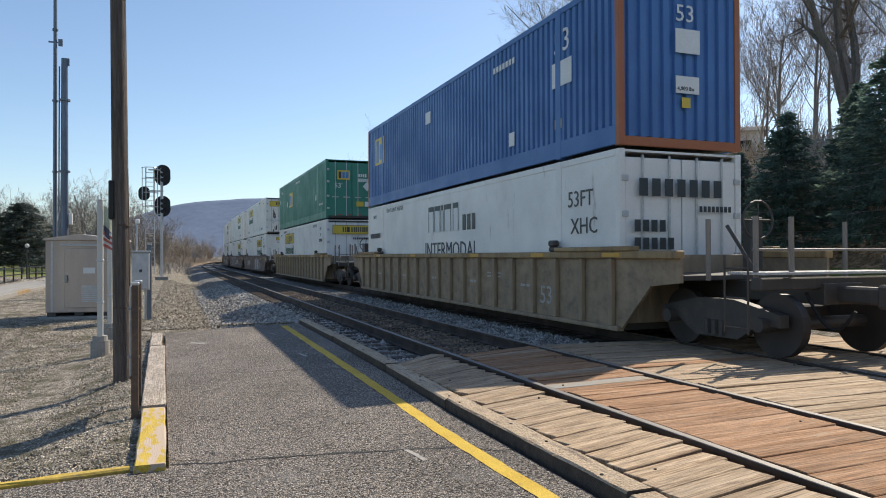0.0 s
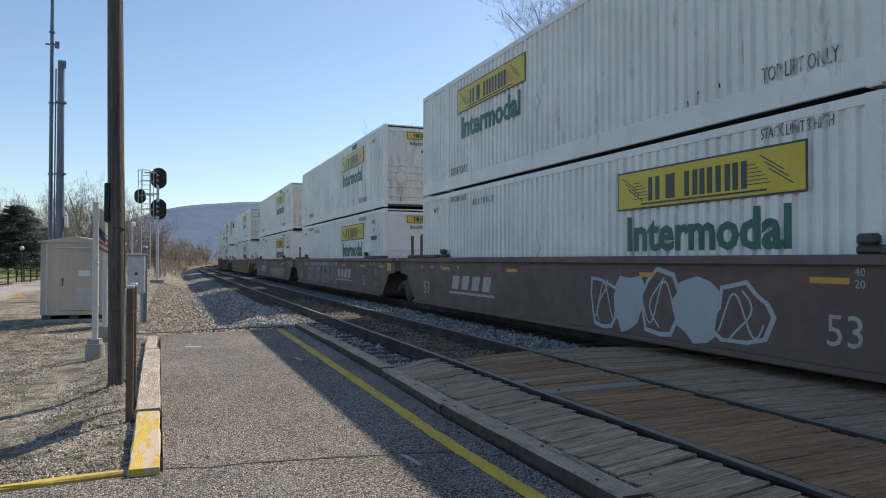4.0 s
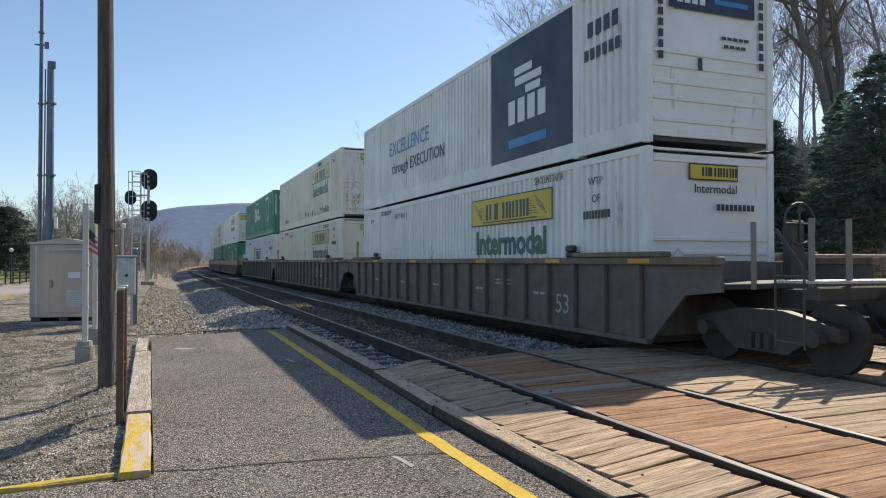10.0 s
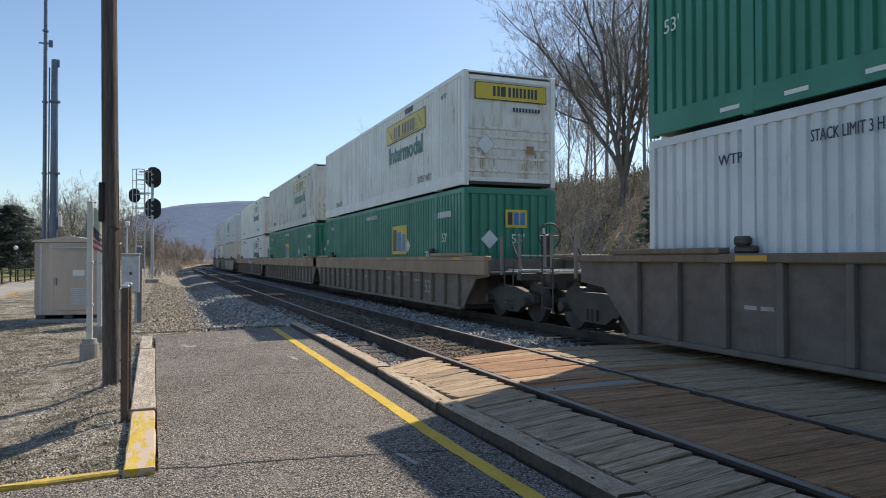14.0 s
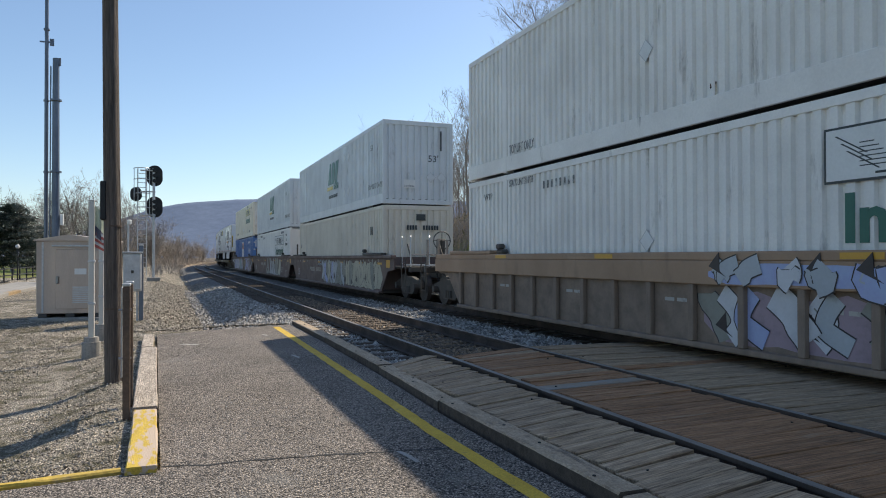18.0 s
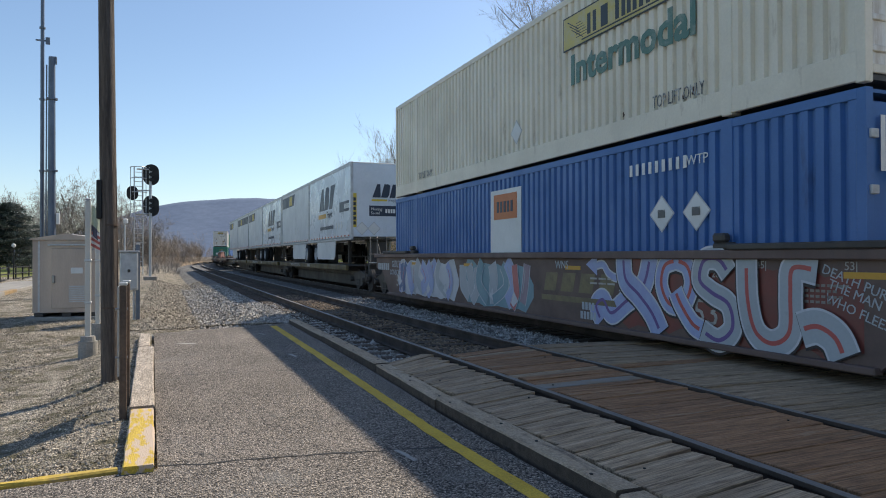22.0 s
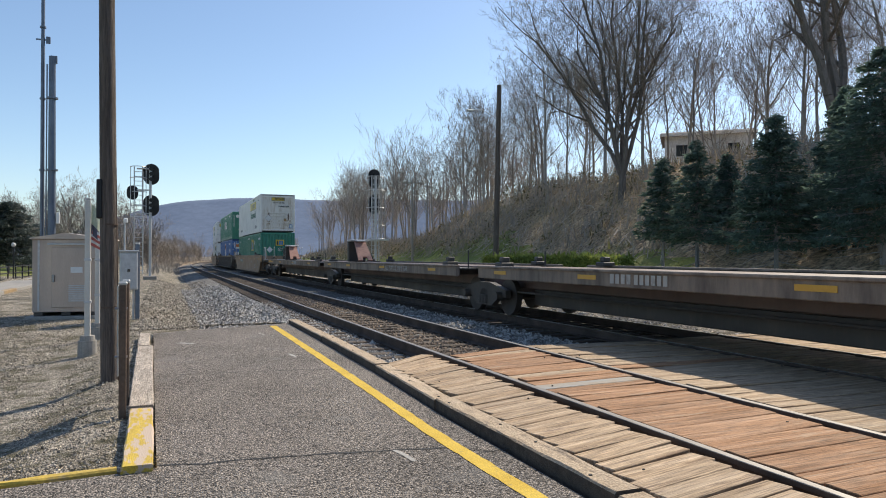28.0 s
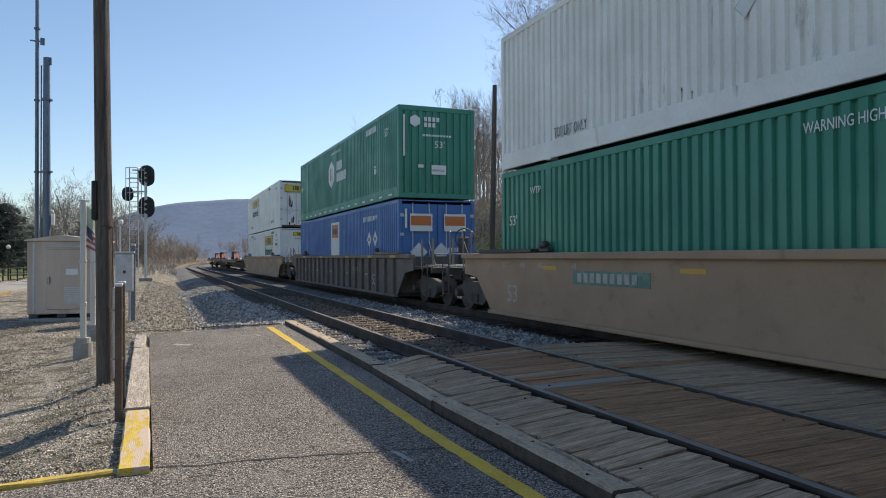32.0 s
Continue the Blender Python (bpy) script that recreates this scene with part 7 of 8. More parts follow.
def beam_words(c):
    side_text(c, "ALL PURPOSE SPINE CAR", 0.2, 6.6, 0.92, "stencil white", x=-1.5265, yn=-8.3)
    side_text(c, "57'", 0.2, 6.98, 0.92, "stencil white", x=-1.5265, yn=-8.3)


for k, (u0, ln) in enumerate(((385.7, 16.6), (402.2, 16.6), (418.7, 17.6))):
    empty_spine(u0, ln, k > 0, (beam_marks, beam_words, lambda c: beam_marks(c, 7.2))[k])
for k, u0 in enumerate((511.6, 528.2, 544.8)):
    empty_spine(u0, 16.6, True)


# ------------------------------------------------------------------ things beside the platform
def standing(x, y, z=None):
    return (ground_z(x, y) if z is None else z) - 0.02


def utility_pole(x, y, h, r, lean=(0, 0), label="", wood="pole wood"):
    z = standing(x, y)
    p = tagged(new("utility_pole"), label, "pole")
    p.matrix_basis = pose(x, y, z)

    def shaft():
        bm = bmesh.new()
        n, rows = 14, []
        for k in range(13):
            f = k / 12
            rr = r * (1 - 0.22 * f)
            rows.append([bm.verts.new((lean[0] * f + rr * math.cos(a * math.tau / n) * (1 + 0.03 * noise.noise((a, f * 9, x))), lean[1] * f + rr * math.sin(a * math.tau / n), h * f)) for a in range(n)])
        for a, b in zip(rows, rows[1:]):
            for i in range(n):
                bm.faces.new((a[i], a[(i + 1) % n], b[(i + 1) % n], b[i]))
        bm.faces.new(rows[-1])
        return bm
    part("shaft", shaft(), wood, p, smooth=True)
    return p


pole = utility_pole(-0.585, 9.4, 9.0, 0.1, (-0.10, 0.0), "dark weathered wooden utility pole beside the platform kerb")
part("meter_box", boxes((-0.15, -0.085, -0.09, 0.09, 1.98, 2.45), bevel=0.012), "signal black", pole, "black box strapped to the pole")
part("conduit", tubes(((0.10, -0.02, 0.0), (0.055, -0.02, 2.6), 0.012), n=8), "post brown", pole)
for z in (0.9, 1.9):
    part("strap", tubes(((-0.01, 0, z), (-0.01, 0, z + 0.02), 0.1), n=14), "post brown", pole)


def low_post():
    """Two steel posts one behind the other, with a sign plate between them, its edge towards the platform's end."""
    p = tagged(new("sign_post"), "rusty brown steel posts carrying an edge-on sign plate beside the kerb", "post")
    p.matrix_basis = pose(-0.338, 7.16, -0.18)
    for y, z0 in ((0, 0.0), (0.62, -0.2)):
        part("post", boxes((-0.032, 0.032, y - 0.032, y + 0.032, z0, 1.27), bevel=0.006), "post brown", p)
        part("cap", boxes((-0.038, 0.038, y - 0.038, y + 0.038, 1.27, 1.30), bevel=0.008), "galvanized steel", p)
    part("plate", boxes((-0.05, -0.036, 0.02, 0.72, 0.42, 1.26), bevel=0.004), "galvanized steel", p)
    for y in (0.0, 0.62):
        for z in (0.6, 1.05):
            part("bolt", tubes(((-0.07, y + 0.03, z), (0.04, y + 0.03, z), 0.012), n=8), "bare steel", p)
    return p


low_post()


def banner_post(x, y, h, banner):
    p = tagged(new("banner_post"), "white steel post in a round concrete footing" + (" with a faded flag" if banner else ""), "post", "white posts")
    p.matrix_basis = pose(x, y, standing(x, y))
    part("post", boxes((-0.045, 0.045, -0.045, 0.045, 0.2, h), bevel=0.01), "post white", p)
    part("cap", boxes((-0.05, 0.05, -0.05, 0.05, h, h + 0.03), bevel=0.01), "galvanized steel", p)
    part("footing", tubes(((0, 0, 0), (0, 0, 0.28), 0.15, 0.145), ((0, 0, 0.28), (0, 0, 0.36), 0.12, 0.11), n=18), "concrete", p)
    for z in (0.9, 1.6):
        part("clamp", boxes((-0.055, 0.055, -0.055, 0.055, z, z + 0.04), bevel=0.006), "galvanized steel", p)
    if banner:
        def cloth(w, z0, z1, y0):
            bm = bmesh.new()
            rows = []
            for k in range(7):
                f = k / 6
                rows.append([bm.verts.new((0.05 + w * f, y0 + 0.03 * math.sin(f * 7 + z * 3), z - 0.12 * f)) for z in np.linspace(z0, z1, 5)])
            for a, b in zip(rows, rows[1:]):
                for i in range(4):
                    bm.faces.new((a[i], a[i + 1], b[i + 1], b[i]))
            return bm
        part("banner", cloth(0.13, 2.2, 2.55, -0.05), "banner cloth", p, "pale cloth banner", smooth=True)
        part("flag_canton", cloth(0.12, 2.05, 2.22, -0.06), "flag blue", p, smooth=True)
        for k in range(6):
            part("flag_stripe", cloth(0.21 - 0.012 * k, 1.86 + 0.05 * k, 1.91 + 0.05 * k, -0.055), "flag red" if k % 2 == 0 else "cloth white", p, smooth=True)
    return p


banner_post(-1.15, 13.05, 2.62, True)
banner_post(-1.2, 15.6, 2.62, False)


def cabinet():
    """A sheet-metal equipment shelter with a low gable roof on a concrete pad."""
    c = tagged(new("equipment_cabinet"), "tan sheet-metal signal cabinet with a door on a concrete pad", "cabinet")
    c.matrix_basis = pose(-1.98, 19.65, standing(-2.0, 19.4), 0, 0, -9)
    w, d, h = 0.74, 0.85, 1.92
    part("pad", boxes((-w - 0.12, w + 0.12, -d - 0.12, d + 0.12, 0.0, 0.10), bevel=0.015), "concrete", c)
    for x in (-0.6, 0.0, 0.6):
        part("skid", boxes((x - 0.1, x + 0.1, -d - 0.02, d, 0.10, 0.19), bevel=0.01), "black steel", c)
    part("body", boxes((-w, w, -d, d, 0.19, h), bevel=0.012), "cabinet metal", c)

    def gable():
        pts = [(-w - 0.06, 0), (w + 0.06, 0), (w + 0.03, 0.03), (0, 0.15), (-w - 0.03, 0.03)]
        return prism(pts, 2 * d + 0.12)
    part("roof", gable(), "cabinet metal", c, m=Matrix.Translation((0, d + 0.06, h)) @ FACE)
    dr = part("door", boxes((-0.42, 0.42, -0.03, 0.0, 0.30, 1.72), bevel=0.01), "cabinet metal", c, m=pose(0.1, -d, 0))
    part("handle", boxes((-0.40, -0.34, -0.05, 0.0, 0.9, 1.08), bevel=0.01), "bare steel", dr, m=pose(0, -0.03, 0))
    part("notice", boxes((0.0, 0.26, -0.008, 0.0, 1.12, 1.26)), "white decal", dr, m=pose(0, -0.03, 0))
    for k in range(9):
        part("louvre", boxes((-0.04, 0.36, -0.02, 0.0, 0.44 + 0.045 * k, 0.47 + 0.045 * k)), "galvanized steel", dr, m=pose(0, -0.03, 0))
    for z in (0.45, 1.0, 1.55):
        part("hinge", tubes(((0.42, -0.015, z), (0.42, -0.015, z + 0.12), 0.016), n=8), "bare steel", dr)
    part("drip_edge", boxes((-0.5, 0.5, -0.06, 0.0, 1.78, 1.82), bevel=0.008), "galvanized steel", c, m=pose(0.1, -d, 0))
    part("seam", boxes((-w - 0.008, -w, -0.03, 0.03, 0.22, h - 0.03)), "galvanized steel", c)
    part("seam", boxes((-0.62, -0.58, -d - 0.008, -d, 0.22, h - 0.03)), "galvanized steel", c)
    part("vent_hood", boxes((0.52, 0.72, -d - 0.09, -d, 1.45, 1.7), bevel=0.02), "cabinet metal", c)
    return c


cabinet()


def box_on_posts():
    b = tagged(new("junction_box"), "grey steel junction box on two thin posts", "box")
    b.matrix_basis = pose(-0.73, 18.2, standing(-0.73, 18.2))
    part("enclosure", boxes((-0.2, 0.2, -0.12, 0.12, 0.72, 1.62), bevel=0.02), "galvanized steel", b)
    part("lid", boxes((-0.18, 0.18, -0.14, -0.12, 0.76, 1.58), bevel=0.01), "galvanized steel", b)
    part("hood", boxes((-0.22, 0.22, -0.16, 0.14, 1.62, 1.66), bevel=0.01), "galvanized steel", b)
    part("latch", boxes((-0.03, 0.03, -0.165, -0.14, 1.15, 1.22), bevel=0.005), "black steel", b)
    for x in (-0.06, 0.1):
        part("leg", tubes(((x, 0, 0), (x, 0, 0.74), 0.026), n=8), "galvanized steel", b)
    part("riser", tubes(((-0.1, 0.05, 1.64), (-0.1, 0.05, 2.3), 0.02), n=8), "galvanized steel", b)
    part("riser_head", boxes((-0.13, -0.03, 0.02, 0.1, 2.3, 2.42), bevel=0.02), "white paint", b)
    return b


box_on_posts()
marker = tagged(new("marker_post"), "blue-grey square steel post", "post")
marker.matrix_basis = pose(-0.545, 18.2, standing(-0.545, 18.2))
part("shaft", boxes((-0.05, 0.05, -0.05, 0.05, 0, 1.8), bevel=0.01), "mast steel", marker)
part("cap", boxes((-0.055, 0.055, -0.055, 0.055, 1.8, 1.83), bevel=0.01), "galvanized steel", marker)


def radio_mast(x, y, h, r, label, ladder):
    p = tagged(new("radio_mast"), label, "mast", "radio masts")
    p.matrix_basis = pose(x, y, standing(x, y))
    part("base_plate", tubes(((0, 0, 0), (0, 0, 0.08), r * 2.2), n=16), "concrete", p)
    part("shaft", tubes(((0, 0, 0.08), (0, 0, h), r, r * 0.75), n=12), "mast steel", p, smooth=False)
    for z in np.arange(2.0, h, 2.6):
        part("flange", tubes(((0, 0, z), (0, 0, z + 0.06), r * 1.35), n=12), "mast steel", p)
    if ladder:
        part("cable", tubes(((-r - 0.04, -0.02, 0.3), (-r - 0.02, -0.02, h - 0.3), 0.025), n=6), "mast steel", p)
        part("antenna", boxes((-0.06, 0.16, -0.05, 0.05, h - 0.25, h + 0.02), bevel=0.01), "mast steel", p)
        part("side_box", boxes((r, r + 0.12, -0.06, 0.06, 2.7, 3.1), bevel=0.01), "white paint", p)
    else:
        part("yagi", boxes((-0.22, 0.22, -0.02, 0.02, 9.35, 9.4), (0.1, 0.24, -0.03, 0.03, 9.25, 9.5)), "mast steel", p)
    return p


radio_mast(-4.05, 29.0, 15.0, 0.075, "slender blue-grey steel radio mast behind the cabinet", False)
radio_mast(-3.72, 28.8, 8.75, 0.145, "thick blue-grey steel radio mast behind the cabinet", True)


def signal(x, y, heads, h, label, cage_x, cw=1.0, low=3.2, head_y=-0.12):
    """A mast signal: tube mast, caged ladder with platforms, black oval heads with hoods."""
    s = tagged(new("railway_signal"), label, "signal", "railway signals")
    s.matrix_basis = pose(x, y, standing(x, y))
    part("foundation", boxes((-0.4, 0.4, -0.4, 0.4, 0, 0.25), bevel=0.03), "concrete", s)
    part("mast", tubes(((0, 0, 0.25), (0, 0, h), 0.085), n=12), "galvanized steel", s)
    for dx in (-0.26, 0.26):
        part("ladder_stile", tubes(((cage_x + dx, 0.25, 0.4), (cage_x + dx, 0.25, h), 0.032), n=6), "galvanized steel", s)
    for k in range(int((h - 0.6) / 0.3)):
        part("rung", tubes(((cage_x - 0.22, 0.25, 0.6 + 0.3 * k), (cage_x + 0.22, 0.25, 0.6 + 0.3 * k), 0.02), n=5), "galvanized steel", s)
    for z in (h - low, h - 0.78 * low, h - 0.5 * low, h - 0.22 * low, h):
        def hoop():
            bm = bmesh.new()
            rows = []
            for k in range(13):
                a = math.pi * k / 12
                rows.append([bm.verts.new(((0.32 + 0.026 * math.cos(q)) * math.cos(a), -(0.55 + 0.026 * math.cos(q)) * math.sin(a), 0.026 * math.sin(q))) for q in (i * math.tau / 6 for i in range(6))])
            for p, q in zip(rows, rows[1:]):
                for i in range(6):
                    bm.faces.new((p[i], p[(i + 1) % 6], q[(i + 1) % 6], q[i]))
            return bm
        link("hoop", once("hoop", hoop), "galvanized steel", s, pose(cage_x, 0.25, z) @ Matrix.Diagonal((cw, 1, 1, 1)))
    for dx in (-0.3 * cw, -0.15 * cw, 0.15 * cw, 0.3 * cw):
        part("cage_bar", tubes(((cage_x + dx, 0.25 - 0.4, h - low), (cage_x + dx, 0.25 - 0.4, h), 0.022), n=5), "galvanized steel", s)
    for z in (h - 3.0, h - 1.5, h - 0.15):
        part("bracket", boxes((min(0, cage_x) - 0.1, max(0, cage_x) + 0.1, -0.05, 0.3, z, z + 0.06), bevel=0.01), "galvanized steel", s)
    if low > 4:
        part("platform", boxes((cage_x - 0.75, cage_x + 0.75, -0.5, 0.5, h - low - 0.12, h - low), bevel=0.01), "galvanized steel", s)
    for hx, hz, w, t in heads:
        def oval():
            pts = []
            for k in range(28):
                a = math.tau * k / 28
                pts.append((w / 2 * math.cos(a), (t - w) / 2 * (1 if math.sin(a) > 0 else -1) + w / 2 * math.sin(a)))
            return prism(pts, 0.05)
        hd = part("signal_head", oval(), "signal black", s, m=on_face(hx, head_y, hz), label="black oval signal head")
        n_l = 3 if t > 1 else 1
        for k in range(n_l):
            part("lens_hood", tubes(((0, (k - (n_l - 1) / 2) * 0.33, 0.05), (0, (k - (n_l - 1) / 2) * 0.33, 0.3), 0.13), n=14), "signal black", hd)
    return s


signal(-0.72, 48.5, ((0.05, 6.75, 0.95, 1.35), (0.05, 4.75, 0.95, 1.35), (-1.05, 5.55, 0.68, 0.9)), 7.2, "steel mast signal with a caged ladder and three black oval heads", -0.7, 1.5, 3.2, 0.16)
signal(13.6, 46.5, ((0.05, 6.75, 0.85, 1.3), (0.05, 4.95, 0.85, 1.3)), 6.85, "steel mast signal with a caged ladder beyond the tracks", 0.05, 1.9, 4.3, 0.55)

rp = utility_pole(18.2, 37.2, 10.9, 0.17, (0.25, 0.0), "dark wooden utility pole with a street lamp arm on the lawn")
part("lamp_arm", tubes(((0.1, 0, 8.9), (-0.8, 0, 9.35), 0.03), ((-0.8, 0, 9.35), (-1.5, 0, 9.3), 0.03), n=8), "galvanized steel", rp)
part("lamp_head", boxes((-1.85, -1.45, -0.1, 0.1, 9.2, 9.33), bevel=0.04), "galvanized steel", rp)

fp = utility_pole(21.0, 60.0, 7.6, 0.12, (0.0, 0.0), "weathered wooden utility pole with a crossarm on the lawn", "grey pole wood")
part("crossarm", boxes((-0.95, 0.95, -0.06, 0.06, 7.1, 7.24), bevel=0.01), "grey pole wood", fp)
for x in (-0.85, -0.4, 0.4, 0.85):
    part("insulator", tubes(((x, 0, 7.24), (x, 0, 7.36), 0.04), n=8), "galvanized steel", fp)

# path, kerb and fence far off beyond the gravel
tagged(part("pavement", boxes((-8.3, -6.0, 14, 120, -0.5, -0.10), bevel=0.01), "concrete"), "pale concrete footpath beside the gravel lot", "pavement", kind="structure")
for k in range(22):
    y0 = 22 + 2.5 * k
    if k == 0:
        kerb_me = once("kerb_stone", lambda: boxes((-0.11, 0.11, 0, 2.48, -0.25, 0.06), bevel=0.02))
    tagged(link("kerb", kerb_me, "tan sill paint" if k % 5 == 4 else "concrete", None, pose(-5.85, y0, -0.06)), "tan concrete kerb along the footpath", "kerb", "kerbs along the footpath")


def fence():
    f = tagged(new("fence"), "black steel rail fence along the footpath", "fence")
    f.matrix_basis = pose(-8.8, 38, -0.35)
    post = once("fence_post", lambda: boxes((-0.04, 0.04, -0.04, 0.04, 0, 1.15), bevel=0.008))
    for k in range(25):
        link("post", post, "signal black", f, pose(0, 2.4 * k, 0))
        if k < 24:
            for z in (0.3, 0.65, 1.05):
                link("rail", once("fence_rail", lambda: boxes((-0.025, 0.025, 0.04, 2.36, -0.03, 0.03))), "signal black", f, pose(0, 2.4 * k, z))
    return f


fence()


def park_lamp(x, y):
    p = tagged(new("street_lamp"), "small black street lamp with a white globe", "lamp")
    p.matrix_basis = pose(x, y, standing(x, y))
    part("post", tubes(((0, 0, 0), (0, 0, 2.0), 0.045, 0.035), n=8), "signal black", p)
    bm = bmesh.new()
    bmesh.ops.create_uvsphere(bm, u_segments=14, v_segments=8, radius=0.13, matrix=Matrix.Translation((0, 0, 2.12)))
    part("globe", bm, "cloth white", p, smooth=True)
    return p


park_lamp(-8.6, 50.5)


# ------------------------------------------------------------------ trees, brush, house
def prisms(name, segs, sides=3):
    """Branch pieces (a, b, r0, r1) as tapered prisms in one mesh."""
    A = np.array([s[0] for s in segs])
    B = np.array([s[1] for s in segs])
    R0 = np.array([s[2] for s in segs])[:, None]
    R1 = np.array([s[3] for s in segs])[:, None]
    D = B - A
    D /= np.linalg.norm(D, axis=1, keepdims=True) + 1e-9
    ref = np.where(np.abs(D[:, 2:3]) > 0.9, np.array([[1.0, 0, 0]]), np.array([[0, 0, 1.0]]))
    U = np.cross(D, ref)
    U /= np.linalg.norm(U, axis=1, keepdims=True)
    V = np.cross(D, U)
    n = len(segs)
    ring = []
    for P, R in ((A, R0), (B, R1)):
        for k in range(sides):
            a = math.tau * k / sides
            ring.append(P + (U * math.cos(a) + V * math.sin(a)) * R)
    v = np.stack(ring, 1).reshape(-1, 3)
    f = []
    base = np.arange(n) * 2 * sides
    for k in range(sides if sides > 2 else 1):
        j = (k + 1) % sides
        f.append(np.stack([base + k, base + j, base + sides + j, base + sides + k], 1))
    me = bpy.data.meshes.new(name)
    me.from_pydata(v.tolist(), [], np.concatenate(f).tolist())
    return me


def grow_tree(seed, h, r, limbs_out=(), spread_=0.55, levels=5, low=0.38, twig=0.008, lift=0.06):
    """Limbs and twigs of a bare tree. limbs_out: (direction, lean, length) of each main limb from a low fork, in degrees; without it one straight stem."""
    rng = random.Random(seed)
    limbs, twigs = [], []

    def branch(p, d, length, rad, lev):
        pts = [p]
        n = 6 if lev == 0 else 4 if lev < 3 else 2
        dd = d.copy()
        for k in range(n):
            dd = (dd + Vector((rng.gauss(0, 1), rng.gauss(0, 1), rng.gauss(0, 0.6))) * ((0.1 if limbs_out else 0.05) if lev == 0 else 0.13) + Vector((0, 0, lift if lev > 0 else 0.03))).normalized()
            pts.append(pts[-1] + dd * (length / n))
        rr = [rad * (1 - (0.6 if lev < levels - 1 else 0.8) * k / n) for k in range(n + 1)]
        for k in range(n):
            (limbs if rr[k] > 0.03 else twigs).append((tuple(pts[k]), tuple(pts[k + 1]), rr[k], rr[k + 1]))
        if lev >= levels:
            return
        kids = 9 if lev == 0 else 6 if lev == 1 else 5 if limbs_out and lev > 2 else 4
        for c in range(kids):
            f0 = low if lev == 0 else 0.25
            f = min(0.99, f0 + (1 - f0) * (c + rng.random() * 0.8) / kids)
            i = min(n - 1, int(f * n))
            q = pts[i].lerp(pts[i + 1], f * n - i)
            ax = Vector((rng.gauss(0, 1), rng.gauss(0, 1), rng.gauss(0, 0.25)))
            side = (ax - ax.dot(dd) * dd).normalized()
            ang = rng.uniform(0.45, 0.95) * (spread_ / 0.55)
            nd = (dd * math.cos(ang) + side * math.sin(ang)).normalized()
            branch(q, nd, length * rng.uniform(0.42, 0.62) * (1.0 if lev else 0.8), max(twig, rr[i] * rng.uniform(0.36, 0.6)), lev + 1)
    if limbs_out:
        limbs.append(((0, 0, -0.4), (0, 0, h * 0.10), r * 1.25, r * 0.95))
        for az, lean, ln in limbs_out:
            a, l = radians(az), radians(lean)
            branch(Vector((0, 0, h * 0.085)), Vector((math.cos(a) * math.sin(l), math.sin(a) * math.sin(l), math.cos(l))), h * ln, r * 0.66, 0)
    else:
        limbs.append(((0, 0, -0.3), (0, 0, 0.3), r * 1.25, r))
        branch(Vector((0, 0, 0.2)), Vector((rng.uniform(-0.08, 0.08), rng.uniform(-0.08, 0.08), 1)).normalized(), h * 0.78, r, 0)
    return limbs, twigs


OAK = ((0, 26, 0.6), (75, 30, 0.58), (150, 24, 0.62), (225, 32, 0.56), (300, 22, 0.6), (40, 6, 0.68))
SHRUB = tuple((51 * k, 5 + 31 * (k * 0.618 % 1), 0.7 + 0.25 * (k * 0.37 % 1)) for k in range(8))
BIG_FORK = ((180, 17, 0.6), (172, 5, 0.7), (8, 9, 0.72), (-12, 20, 0.66), (70, 16, 0.6), (205, 20, 0.5), (-40, 12, 0.6))
TREES = {}
for key, args in {"slim": (1, 13.0, 0.125, (), 0.44, 5, 0.40, 0.011), "slim b": (2, 14.0, 0.15, (), 0.46, 5, 0.42, 0.011), "slim c": (11, 12.0, 0.105, (), 0.42, 5, 0.35, 0.011), "wide": (3, 12.5, 0.16, (), 0.6, 5, 0.3, 0.011),
                  "far slim": (8, 12.5, 0.13, (), 0.48, 4, 0.38, 0.015), "far wide": (9, 12.0, 0.15, (), 0.6, 4, 0.3, 0.016),
                  "big fork": (5, 18.5, 0.27, BIG_FORK, 0.55, 5, 0.2, 0.01), "big": (6, 19.0, 0.46, ((180, 15, 0.6), (0, 5, 0.72), (80, 16, 0.6)), 0.62, 5, 0.34, 0.009),
                  "tall": (12, 17.0, 0.2, (), 0.5, 5, 0.34, 0.01),
                  "oak": (7, 10.0, 0.15, OAK, 0.72, 4, 0.22, 0.018, 0.0), "shrub": (13, 6.0, 0.045, SHRUB, 0.42, 3, 0.2, 0.016)}.items():
    li, tw = grow_tree(*args)
    TREES[key] = (prisms("trunk", li, 6), prisms("crown", tw, 2))


def bare_tree(kind, x, y, turn=0.0, size=1.0, label="bare grey-brown deciduous tree on the wooded bank", group="bare trees", top=0.0):
    if top:                                              # the height it stands up to
        size = top / max(v.co.z for v in TREES[kind][1].vertices)
    t = tagged(new("bare_tree"), label, "tree", group)
    t.matrix_basis = pose(x, y, ground_z(x, y) - 0.1, 0, 0, turn) @ Matrix.Diagonal((size, size, size, 1))
    link("trunk", TREES[kind][0], "dark bark" if kind.startswith("big") else "brush twig" if kind == "shrub" else "bark", t)
    link("crown", TREES[kind][1], "brush twig" if kind == "shrub" else "twig", t, label="leafless twigs")
    return t


rng_t = random.Random(21)
